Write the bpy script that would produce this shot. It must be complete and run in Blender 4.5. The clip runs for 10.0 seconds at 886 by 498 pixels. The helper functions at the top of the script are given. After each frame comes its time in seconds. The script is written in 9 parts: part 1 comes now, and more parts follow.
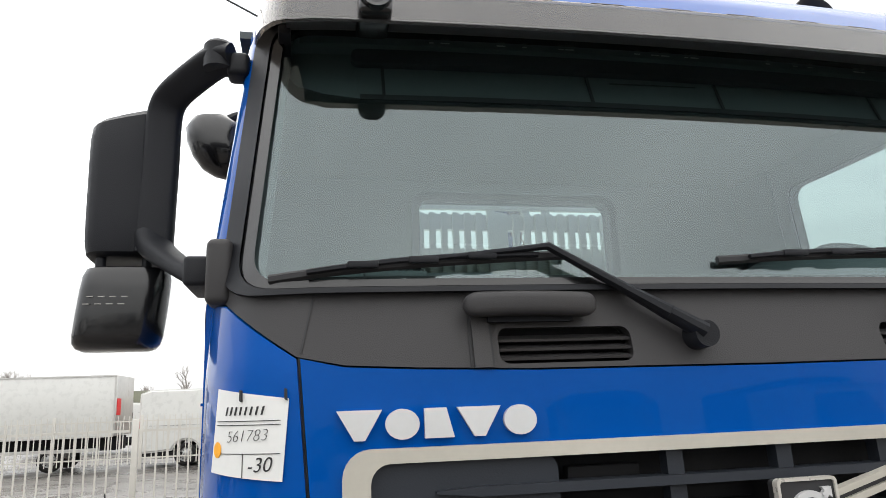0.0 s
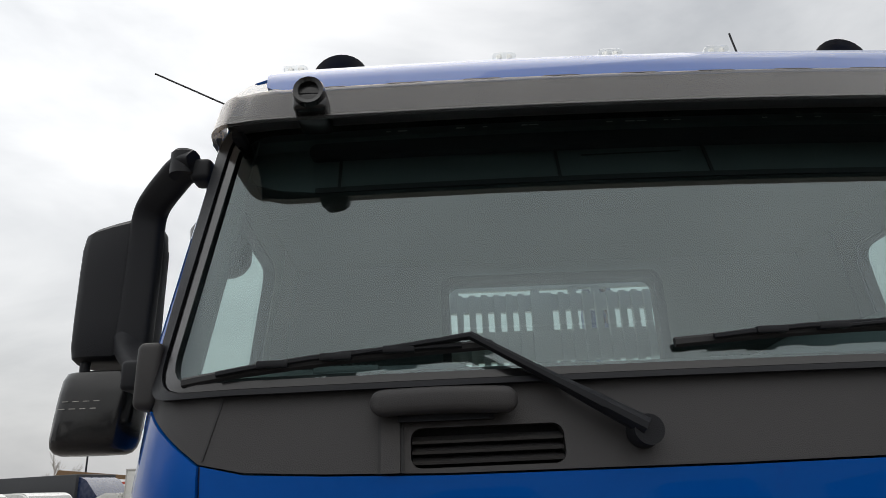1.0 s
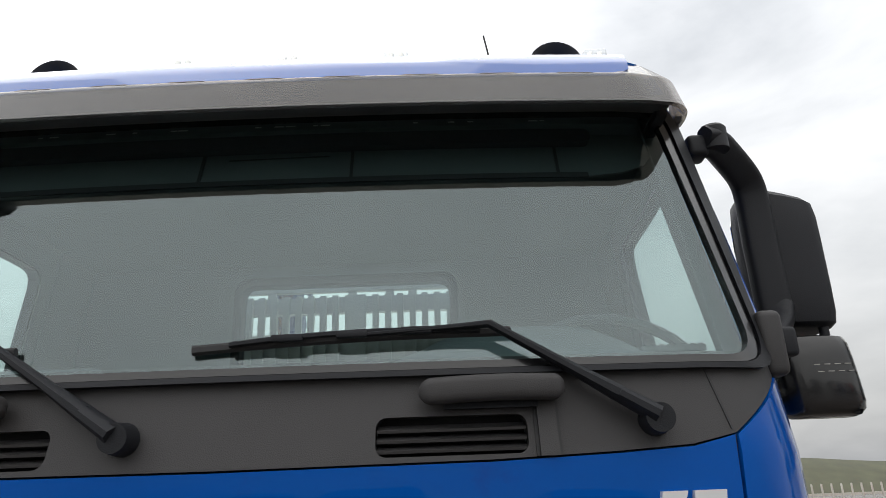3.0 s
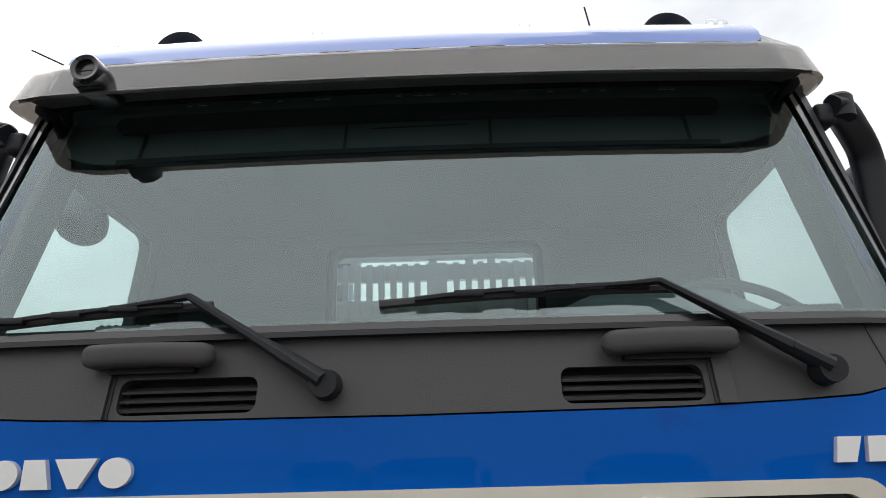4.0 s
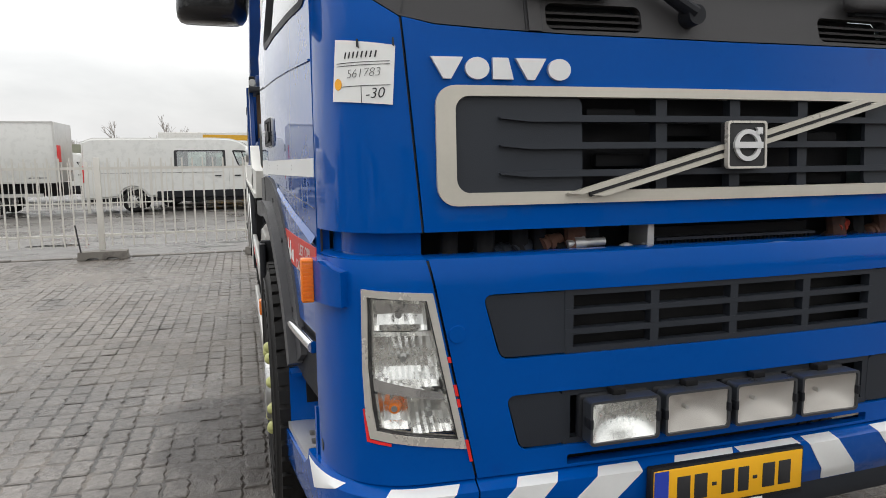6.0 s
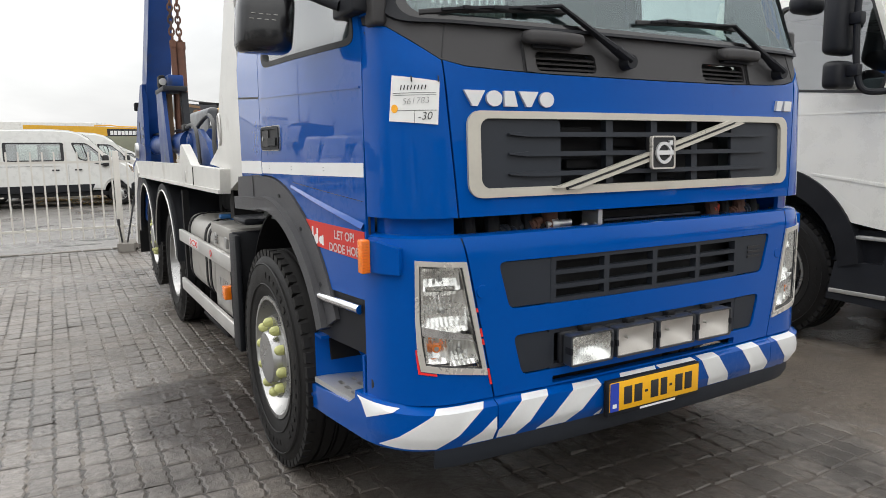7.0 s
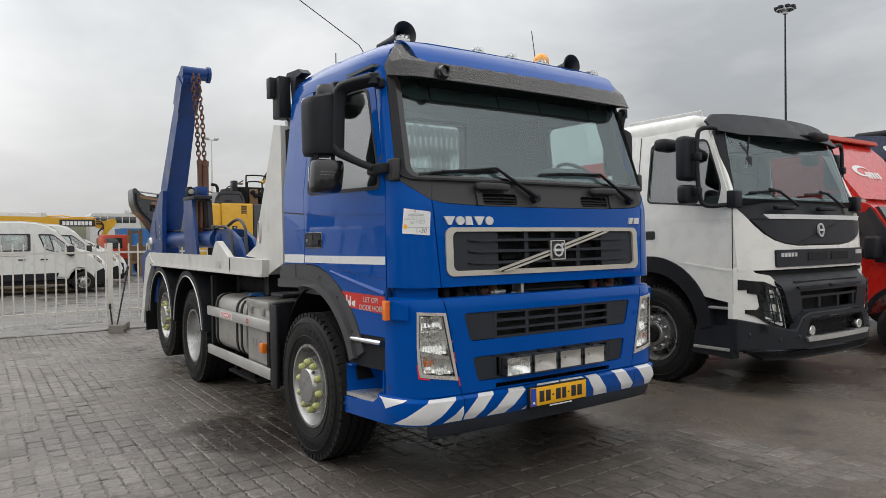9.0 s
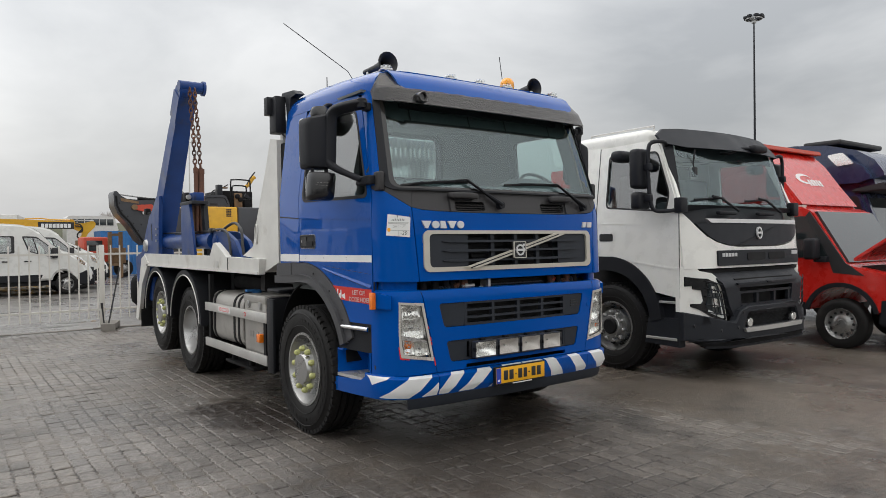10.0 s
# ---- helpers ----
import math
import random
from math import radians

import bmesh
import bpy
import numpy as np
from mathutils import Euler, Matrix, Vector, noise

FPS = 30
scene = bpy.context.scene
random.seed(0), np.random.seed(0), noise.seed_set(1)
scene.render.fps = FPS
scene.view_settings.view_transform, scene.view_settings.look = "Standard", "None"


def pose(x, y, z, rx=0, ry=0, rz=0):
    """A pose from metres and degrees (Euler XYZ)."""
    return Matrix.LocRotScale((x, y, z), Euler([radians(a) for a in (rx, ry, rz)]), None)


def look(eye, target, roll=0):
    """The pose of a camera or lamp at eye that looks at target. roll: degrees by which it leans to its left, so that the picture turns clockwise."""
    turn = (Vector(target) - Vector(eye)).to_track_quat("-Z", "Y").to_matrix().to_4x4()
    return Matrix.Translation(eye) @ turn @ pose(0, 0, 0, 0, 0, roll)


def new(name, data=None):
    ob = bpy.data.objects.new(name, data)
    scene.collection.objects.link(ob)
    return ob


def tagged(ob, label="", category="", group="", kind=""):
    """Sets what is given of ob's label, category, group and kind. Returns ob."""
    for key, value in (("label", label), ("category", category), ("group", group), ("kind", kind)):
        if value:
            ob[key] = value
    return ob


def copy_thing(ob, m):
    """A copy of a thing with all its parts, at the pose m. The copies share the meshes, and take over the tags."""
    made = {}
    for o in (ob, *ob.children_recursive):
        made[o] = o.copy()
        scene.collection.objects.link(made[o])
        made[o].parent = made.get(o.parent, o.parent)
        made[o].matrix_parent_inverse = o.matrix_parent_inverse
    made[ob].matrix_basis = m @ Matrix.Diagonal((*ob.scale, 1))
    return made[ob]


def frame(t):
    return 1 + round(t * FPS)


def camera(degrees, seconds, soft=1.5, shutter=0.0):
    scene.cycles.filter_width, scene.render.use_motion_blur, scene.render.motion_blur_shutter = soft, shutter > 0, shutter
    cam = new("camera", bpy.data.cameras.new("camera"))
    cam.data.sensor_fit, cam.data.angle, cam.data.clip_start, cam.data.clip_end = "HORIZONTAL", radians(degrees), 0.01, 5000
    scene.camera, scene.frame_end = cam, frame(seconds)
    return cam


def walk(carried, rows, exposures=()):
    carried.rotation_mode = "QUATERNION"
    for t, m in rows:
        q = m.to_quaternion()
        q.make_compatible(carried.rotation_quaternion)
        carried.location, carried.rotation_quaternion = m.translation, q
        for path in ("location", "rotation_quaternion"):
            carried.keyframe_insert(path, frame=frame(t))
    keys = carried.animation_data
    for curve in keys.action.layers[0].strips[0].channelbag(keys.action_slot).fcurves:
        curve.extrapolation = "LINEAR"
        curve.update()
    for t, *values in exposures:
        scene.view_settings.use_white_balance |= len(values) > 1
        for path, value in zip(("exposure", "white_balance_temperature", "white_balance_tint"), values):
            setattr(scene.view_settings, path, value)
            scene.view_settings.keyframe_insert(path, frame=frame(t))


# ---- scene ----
cam = camera(65.9, 10.0, 0.5)
PATH = [
    (0, (-0.929, -1.203, 1.708), (-0.537, 0.711, 2.138), -2.1),
    (0.5, (-0.786, -1.209, 1.727), (-0.639, 0.692, 2.33), -2.5),
    (1, (-0.517, -1.181, 1.732), (-0.48, 0.704, 2.399), -2.5),
    (1.5, (-0.297, -1.181, 1.729), (-0.27, 0.703, 2.398), -2.1),
    (2, (-0.05, -1.196, 1.726), (0.002, 0.69, 2.39), -2.2),
    (2.5, (0.22, -1.197, 1.731), (0.26, 0.692, 2.389), -2.2),
    (2.7, (0.321, -1.185, 1.723), (0.345, 0.702, 2.387), -2.2),
    (3.25, (0.455, -1.195, 1.716), (0.435, 0.695, 2.371), -2.0),
    (3.8, (0.255, -1.219, 1.701), (0.202, 0.677, 2.334), -1.8),
    (4, (0.101, -1.258, 1.672), (0.061, 0.651, 2.266), -1.5),
    (4.5, (-0.249, -1.303, 1.593), (-0.31, 0.661, 1.963), -1.4),
    (5, (-0.633, -1.33, 1.539), (-0.653, 0.667, 1.644), -0.9),
    (5.5, (-1.004, -1.486, 1.479), (-0.775, 0.498, 1.377), -0.8),
    (6, (-1.334, -1.579, 1.437), (-0.772, 0.324, 1.186), -0.7),
    (6.2, (-1.472, -1.582, 1.432), (-0.746, 0.264, 1.176), -0.6),
    (7.3, (-2.285, -2.159, 1.498), (-1.289, -0.446, 1.223), -0.8),
    (7.5, (-2.38, -2.309, 1.492), (-1.37, -0.601, 1.24), -0.9),
    (8, (-2.653, -2.643, 1.522), (-1.611, -0.949, 1.311), -0.7),
    (8.5, (-2.972, -2.954, 1.549), (-1.856, -1.298, 1.439), -0.7),
    (9, (-3.208, -3.326, 1.545), (-2.077, -1.677, 1.521), -0.7),
    (9.5, (-3.433, -3.674, 1.551), (-2.293, -2.03, 1.53), -0.8),
    (10, (-3.615, -3.924, 1.533), (-2.432, -2.311, 1.516), -0.7),
]
walk(cam, [(t, look(eye, target, roll)) for t, eye, target, roll in PATH],
     [(0, 0.55), (0.5, -0.4), (1, -0.42), (1.5, -0.22), (2, 0.08), (2.5, 0.1), (4, 0.25), (4.5, 0.9), (5, 0.78), (5.5, 0.33), (6, 0.14), (7.5, 0.5), (8, 0.33), (8.5, 0.11), (9, -0.06), (10, -0.04)])

# ---- world and light: an overcast sky, brighter overhead and behind the camera's side of the yard ----
SUN_AZIMUTH, SUN_HEIGHT = radians(-15), radians(56)   # azimuth from +y towards +x
SUN_DIR = Vector((math.sin(SUN_AZIMUTH) * math.cos(SUN_HEIGHT), math.cos(SUN_AZIMUTH) * math.cos(SUN_HEIGHT), math.sin(SUN_HEIGHT)))
world = bpy.data.worlds.new("overcast_sky")
scene.world = world
world.use_nodes = True
wn, wl = world.node_tree.nodes, world.node_tree.links
wn.clear()
w_out = wn.new("ShaderNodeOutputWorld")
w_bg = wn.new("ShaderNodeBackground")
w_sky = wn.new("ShaderNodeTexSky")
w_sky.sky_type, w_sky.sun_disc = "NISHITA", False
w_sky.sun_elevation, w_sky.sun_rotation = SUN_HEIGHT, SUN_AZIMUTH
w_sky.air_density, w_sky.dust_density = 1.6, 3.0
w_dim = wn.new("ShaderNodeMix")
w_dim.data_type, w_dim.blend_type = "RGBA", "MULTIPLY"
w_dim.inputs["Factor"].default_value = 1.0
w_dim.inputs["B"].default_value = (0.1, 0.1, 0.1, 1)
w_co = wn.new("ShaderNodeTexCoord")
w_map = wn.new("ShaderNodeMapping")
w_map.inputs["Scale"].default_value = (1.0, 1.0, 2.6)
w_noise = wn.new("ShaderNodeTexNoise")
w_noise.inputs["Scale"].default_value, w_noise.inputs["Detail"].default_value, w_noise.inputs["Roughness"].default_value = 1.7, 7, 0.52
w_noise.inputs["Distortion"].default_value = 0.35
w_ramp = wn.new("ShaderNodeValToRGB")
w_ramp.color_ramp.elements[0].position, w_ramp.color_ramp.elements[0].color = 0.36, (0.43, 0.445, 0.465, 1)
w_ramp.color_ramp.elements[1].position, w_ramp.color_ramp.elements[1].color = 0.68, (0.79, 0.795, 0.80, 1)
w_dot = wn.new("ShaderNodeVectorMath")
w_dot.operation = "DOT_PRODUCT"
w_dot.inputs[1].default_value = Vector((0.0, -0.44, 0.898))
w_glow = wn.new("ShaderNodeMapRange")
w_glow.inputs["From Min"].default_value, w_glow.inputs["From Max"].default_value = 0.15, 1.0
w_glow.inputs["To Min"].default_value, w_glow.inputs["To Max"].default_value = 0.0, 0.6
w_glow.interpolation_type = "SMOOTHSTEP"
w_bright = wn.new("ShaderNodeMix")
w_bright.data_type, w_bright.blend_type = "RGBA", "MIX"
w_bright.inputs["B"].default_value = (1.95, 1.92, 1.86, 1)
w_mix = wn.new("ShaderNodeMix")
w_mix.data_type, w_mix.blend_type = "RGBA", "MIX"
w_mix.inputs["Factor"].default_value = 0.9
wl.new(w_sky.outputs["Color"], w_dim.inputs["A"])
wl.new(w_co.outputs["Generated"], w_map.inputs["Vector"])
wl.new(w_map.outputs["Vector"], w_noise.inputs["Vector"])
wl.new(w_noise.outputs["Fac"], w_ramp.inputs["Fac"])
wl.new(w_co.outputs["Generated"], w_dot.inputs[0])
wl.new(w_dot.outputs["Value"], w_glow.inputs["Value"])
wl.new(w_glow.outputs["Result"], w_bright.inputs["Factor"])
w_sep = wn.new("ShaderNodeSeparateXYZ")
w_high = wn.new("ShaderNodeMapRange")          # an overcast sky is brighter overhead than at the horizon
w_high.inputs["From Min"].default_value, w_high.inputs["From Max"].default_value = 0.15, 1.0
w_high.inputs["To Min"].default_value, w_high.inputs["To Max"].default_value = 1.0, 2.4
w_lift = wn.new("ShaderNodeVectorMath")
w_lift.operation = "SCALE"
wl.new(w_co.outputs["Generated"], w_sep.inputs[0])
wl.new(w_sep.outputs["Z"], w_high.inputs["Value"])
wl.new(w_ramp.outputs["Color"], w_lift.inputs[0])
w_side = wn.new("ShaderNodeVectorMath")        # thinner cloud over the far left of the yard
w_side.operation = "DOT_PRODUCT"
w_side.inputs[1].default_value = Vector((-0.72, 0.62, 0.31)).normalized()
w_thin = wn.new("ShaderNodeMapRange")
w_thin.inputs["From Min"].default_value, w_thin.inputs["From Max"].default_value = 0.35, 1.0
w_thin.inputs["To Min"].default_value, w_thin.inputs["To Max"].default_value = 1.0, 1.45
w_thin.interpolation_type = "SMOOTHSTEP"
w_both = wn.new("ShaderNodeMath")
w_both.operation = "MULTIPLY"
wl.new(w_co.outputs["Generated"], w_side.inputs[0])
wl.new(w_side.outputs["Value"], w_thin.inputs["Value"])
wl.new(w_high.outputs["Result"], w_both.inputs[0])
wl.new(w_thin.outputs["Result"], w_both.inputs[1])
wl.new(w_both.outputs[0], w_lift.inputs["Scale"])
wl.new(w_lift.outputs["Vector"], w_bright.inputs["A"])
wl.new(w_dim.outputs["Result"], w_mix.inputs["A"])
wl.new(w_bright.outputs["Result"], w_mix.inputs["B"])
wl.new(w_mix.outputs["Result"], w_bg.inputs["Color"])
w_bg.inputs["Strength"].default_value = 1.0
wl.new(w_bg.outputs["Background"], w_out.inputs["Surface"])

sun = new("sun", bpy.data.lights.new("sun", "SUN"))
sun.data.energy, sun.data.angle, sun.data.color = 0.7, radians(60), (1.0, 0.97, 0.92)
sun.matrix_world = look(SUN_DIR * 60, (0, 0, 0))

# ---- materials ----


def surface(name, colour, rough=0.5, metal=0.0, coat=0.0, vary=0.12, scale=6.0, fine=90.0, bump=0.0, dirt=None, dirt_at=0.62, dirt_soft=0.12, dirt_scale=2.5, rough_vary=0.12, per_object=0.0, spec=0.5, coat_ior=1.5, coat_rough=0.05):
    """A principled material whose colour, gloss and relief vary at two scales, with patches of dirt."""
    m = bpy.data.materials.new(name)
    m.use_nodes = True
    n, l = m.node_tree.nodes, m.node_tree.links
    b = n["Principled BSDF"]
    co = n.new("ShaderNodeTexCoord")
    big, small = n.new("ShaderNodeTexNoise"), n.new("ShaderNodeTexNoise")
    for tex, s, d in ((big, scale, 4), (small, fine, 3)):
        tex.inputs["Scale"].default_value, tex.inputs["Detail"].default_value = s, d
        l.new(co.outputs["Object"], tex.inputs["Vector"])
    add = n.new("ShaderNodeMath")
    add.operation = "MULTIPLY_ADD"
    add.inputs[1].default_value = 0.35
    l.new(small.outputs["Fac"], add.inputs[0])
    l.new(big.outputs["Fac"], add.inputs[2])
    rng = n.new("ShaderNodeMapRange")
    rng.inputs["From Min"].default_value, rng.inputs["From Max"].default_value = 0.35, 1.0
    rng.inputs["To Min"].default_value, rng.inputs["To Max"].default_value = 1 - vary, 1 + vary
    l.new(add.outputs[0], rng.inputs["Value"])
    hsv = n.new("ShaderNodeHueSaturation")
    hsv.inputs["Color"].default_value = (*colour, 1)
    last = rng.outputs["Result"]
    if per_object:
        info = n.new("ShaderNodeObjectInfo")
        r2 = n.new("ShaderNodeMapRange")
        r2.inputs["To Min"].default_value, r2.inputs["To Max"].default_value = 1 - per_object, 1 + per_object
        l.new(info.outputs["Random"], r2.inputs["Value"])
        mul = n.new("ShaderNodeMath")
        mul.operation = "MULTIPLY"
        l.new(last, mul.inputs[0])
        l.new(r2.outputs["Result"], mul.inputs[1])
        last = mul.outputs[0]
    l.new(last, hsv.inputs["Value"])
    out = hsv.outputs["Color"]
    if dirt:
        dn = n.new("ShaderNodeTexNoise")
        dn.inputs["Scale"].default_value, dn.inputs["Detail"].default_value, dn.inputs["Roughness"].default_value = dirt_scale, 8, 0.65
        l.new(co.outputs["Object"], dn.inputs["Vector"])
        dr = n.new("ShaderNodeMapRange")
        dr.inputs["From Min"].default_value, dr.inputs["From Max"].default_value = dirt_at, dirt_at + dirt_soft
        l.new(dn.outputs["Fac"], dr.inputs["Value"])
        mix = n.new("ShaderNodeMix")
        mix.data_type = "RGBA"
        mix.inputs["B"].default_value = (*dirt, 1)
        l.new(dr.outputs["Result"], mix.inputs["Factor"])
        l.new(out, mix.inputs["A"])
        out = mix.outputs["Result"]
    l.new(out, b.inputs["Base Color"])
    rr = n.new("ShaderNodeMapRange")
    rr.inputs["From Min"].default_value, rr.inputs["From Max"].default_value = 0.35, 1.0
    rr.inputs["To Min"].default_value, rr.inputs["To Max"].default_value = max(0.02, rough - rough_vary), min(1, rough + rough_vary)
    l.new(add.outputs[0], rr.inputs["Value"])
    l.new(rr.outputs["Result"], b.inputs["Roughness"])
    b.inputs["Metallic"].default_value, b.inputs["Coat Weight"].default_value, b.inputs["Coat Roughness"].default_value = metal, coat, coat_rough
    b.inputs["Specular IOR Level"].default_value, b.inputs["Coat IOR"].default_value = spec, coat_ior
    if bump:
        bp = n.new("ShaderNodeBump")
        bp.inputs["Strength"].default_value, bp.inputs["Distance"].default_value = bump, 0.004
        l.new(small.outputs["Fac"], bp.inputs["Height"])
        l.new(bp.outputs["Normal"], b.inputs["Normal"])
    return m


def glass(name, tint, ior=1.5, gloss=0.02, sheen=2.5, film=(1, 1, 1)):
    """A clear pane: light goes straight through, with the mirror gloss of glass on it."""
    m = bpy.data.materials.new(name)
    m.use_nodes = True
    n, l = m.node_tree.nodes, m.node_tree.links
    n.clear()
    out, mix, tr, gl, fr = (n.new(k) for k in ("ShaderNodeOutputMaterial", "ShaderNodeMixShader", "ShaderNodeBsdfTransparent", "ShaderNodeBsdfGlossy", "ShaderNodeLayerWeight"))
    tr.inputs["Color"].default_value = (*tint, 1)
    gl.inputs["Roughness"].default_value = gloss
    gl.inputs["Color"].default_value = (*film, 1)
    fr.inputs["Blend"].default_value = 0.5
    power, scale = n.new("ShaderNodeMath"), n.new("ShaderNodeMath")
    power.operation, scale.operation = "POWER", "MULTIPLY_ADD"
    power.inputs[1].default_value = 5
    base = sheen * ((ior - 1) / (ior + 1)) ** 2
    scale.inputs[1].default_value, scale.inputs[2].default_value = 1 - base, base
    l.new(fr.outputs["Facing"], power.inputs[0])
    l.new(power.outputs[0], scale.inputs[0])
    l.new(scale.outputs[0], mix.inputs[0])
    l.new(tr.outputs[0], mix.inputs[1])
    l.new(gl.outputs[0], mix.inputs[2])
    l.new(mix.outputs[0], out.inputs[0])
    return m


def paving(name, colour, dark, per="island"):
    """Concrete paving: each stone its own shade, with wear, grit, oil and a film of damp in patches of the yard."""
    m = bpy.data.materials.new(name)
    m.use_nodes = True
    n, l = m.node_tree.nodes, m.node_tree.links
    b = n["Principled BSDF"]
    geo = n.new("ShaderNodeNewGeometry")
    pos = geo.outputs["Position"]

    def noise_tex(s, d=4, r=0.55):
        t = n.new("ShaderNodeTexNoise")
        t.inputs["Scale"].default_value, t.inputs["Detail"].default_value, t.inputs["Roughness"].default_value = s, d, r
        l.new(pos, t.inputs["Vector"])
        return t.outputs["Fac"]

    def ranged(v, a, c, lo, hi):
        t = n.new("ShaderNodeMapRange")
        for k, val in (("From Min", a), ("From Max", c), ("To Min", lo), ("To Max", hi)):
            t.inputs[k].default_value = val
        l.new(v, t.inputs["Value"])
        return t.outputs["Result"]

    def times(a, c):
        t = n.new("ShaderNodeMath")
        t.operation = "MULTIPLY"
        l.new(a, t.inputs[0])
        l.new(c, t.inputs[1])
        return t.outputs[0]

    if per == "island":
        rnd = geo.outputs["Random Per Island"]
    elif per == "object":
        rnd = n.new("ShaderNodeObjectInfo").outputs["Random"]
    else:
        rnd = noise_tex(7)
    grit, patch, stain = noise_tex(160, 3, 0.7), noise_tex(0.45, 5, 0.6), noise_tex(1.3, 7, 0.62)
    v = times(ranged(rnd, 0, 1, 0.80, 1.20), ranged(grit, 0.3, 0.7, 0.82, 1.16))
    v = times(v, ranged(patch, 0.3, 0.7, 0.62, 1.28))
    v = times(v, ranged(noise_tex(26, 4, 0.6), 0.3, 0.7, 0.60, 1.30))
    mixc = n.new("ShaderNodeMix")
    mixc.data_type = "RGBA"
    mixc.inputs["A"].default_value, mixc.inputs["B"].default_value = (*colour, 1), (*dark, 1)
    l.new(ranged(stain, 0.54, 0.68, 0, 0.85), mixc.inputs["Factor"])
    hsv = n.new("ShaderNodeHueSaturation")
    l.new(mixc.outputs["Result"], hsv.inputs["Color"])
    l.new(v, hsv.inputs["Value"])
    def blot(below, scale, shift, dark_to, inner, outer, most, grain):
        """A dark patch with a ragged outline, an ellipse broken up by noise."""
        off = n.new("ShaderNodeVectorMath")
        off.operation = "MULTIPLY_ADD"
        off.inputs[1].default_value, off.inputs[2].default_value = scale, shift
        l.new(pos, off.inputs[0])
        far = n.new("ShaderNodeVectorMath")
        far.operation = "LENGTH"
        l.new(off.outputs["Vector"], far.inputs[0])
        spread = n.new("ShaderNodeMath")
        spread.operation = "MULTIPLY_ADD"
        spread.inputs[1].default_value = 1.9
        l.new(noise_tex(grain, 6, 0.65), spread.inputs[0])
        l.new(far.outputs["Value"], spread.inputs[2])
        blotted = n.new("ShaderNodeMix")
        blotted.data_type = "RGBA"
        blotted.inputs["B"].default_value = (*dark_to, 1)
        l.new(ranged(spread.outputs[0], inner, outer, most, 0.0), blotted.inputs["Factor"])
        l.new(below, blotted.inputs["A"])
        return blotted.outputs["Result"]

    # a broad dark brown patch round the blue truck's front, and spilt oil beside the front wheel
    dark_patch = blot(hsv.outputs["Color"], (0.62, 0.42, 0), (0.25, -0.10, 0), (0.036, 0.03, 0.026), 1.3, 2.3, 0.7, 0.9)
    oiled = blot(dark_patch, (1.7, 0.8, 0), (2.43, -1.72, 0), (0.018, 0.012, 0.009), 1.35, 1.7, 0.9, 2.2)
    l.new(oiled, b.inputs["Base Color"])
    damp = noise_tex(0.6, 6, 0.6)
    l.new(times(ranged(damp, 0.4, 0.62, 0.20, 0.50), ranged(grit, 0.3, 0.7, 0.85, 1.15)), b.inputs["Roughness"])
    bp = n.new("ShaderNodeBump")
    bp.inputs["Strength"].default_value, bp.inputs["Distance"].default_value = 0.8, 0.012
    worn, rough = n.new("ShaderNodeMath"), noise_tex(26, 4, 0.6)
    worn.operation = "MULTIPLY_ADD"
    worn.inputs[1].default_value = 0.3
    l.new(grit, worn.inputs[0])
    l.new(rough, worn.inputs[2])
    l.new(worn.outputs[0], bp.inputs["Height"])
    l.new(bp.outputs["Normal"], b.inputs["Normal"])
    return m


BLUE = surface("blue_truck_paint", (0.0, 0.072, 0.352), 0.3, coat=1.0, vary=0.06, scale=3, fine=40, dirt=(0.006, 0.055, 0.28), dirt_at=0.66, dirt_scale=5, spec=0.02, rough_vary=0.06, coat_ior=1.65, coat_rough=0.018)
# clear lacquer: soft gloss seen square on, a strong mirror at a slant
lw, lr = BLUE.node_tree.nodes.new("ShaderNodeLayerWeight"), BLUE.node_tree.nodes.new("ShaderNodeMapRange")
lw.inputs["Blend"].default_value = 0.5
lr.inputs["From Min"].default_value, lr.inputs["From Max"].default_value = 0.25, 0.70
lr.inputs["To Min"].default_value, lr.inputs["To Max"].default_value = 0.10, 1.0
BLUE.node_tree.links.new(lw.outputs["Facing"], lr.inputs["Value"])
BLUE.node_tree.links.new(lr.outputs["Result"], BLUE.node_tree.nodes["Principled BSDF"].inputs["Coat Weight"])
BLUE_OLD = surface("worn_blue_machine_paint", (0.003, 0.036, 0.17), 0.4, spec=0.25, coat=0.12, coat_rough=0.15, vary=0.22, scale=4, dirt=(0.025, 0.035, 0.065), dirt_at=0.56, bump=0.15)
BLACK = surface("black_moulded_plastic", (0.0135, 0.0145, 0.018), 0.5, vary=0.2, bump=0.2, fine=400, scale=5, dirt=(0.026, 0.025, 0.024), dirt_at=0.6, dirt_soft=0.3, spec=0.24)
GREY_PANEL = surface("dark_grey_cowl_plastic", (0.044, 0.0425, 0.044), 0.5, vary=0.15, bump=0.2, fine=500, dirt=(0.045, 0.04, 0.036), dirt_at=0.55, dirt_soft=0.35, spec=0.3)
ARCH = surface("weathered_grey_arch_plastic", (0.068, 0.068, 0.073), 0.5, vary=0.2, bump=0.2, fine=300, dirt=(0.075, 0.07, 0.064), dirt_at=0.56, dirt_soft=0.3, spec=0.35)
GREY_GRILLE = surface("slate_grey_grille_plastic", (0.023, 0.027, 0.035), 0.48, vary=0.1, bump=0.1, fine=300, spec=0.3)
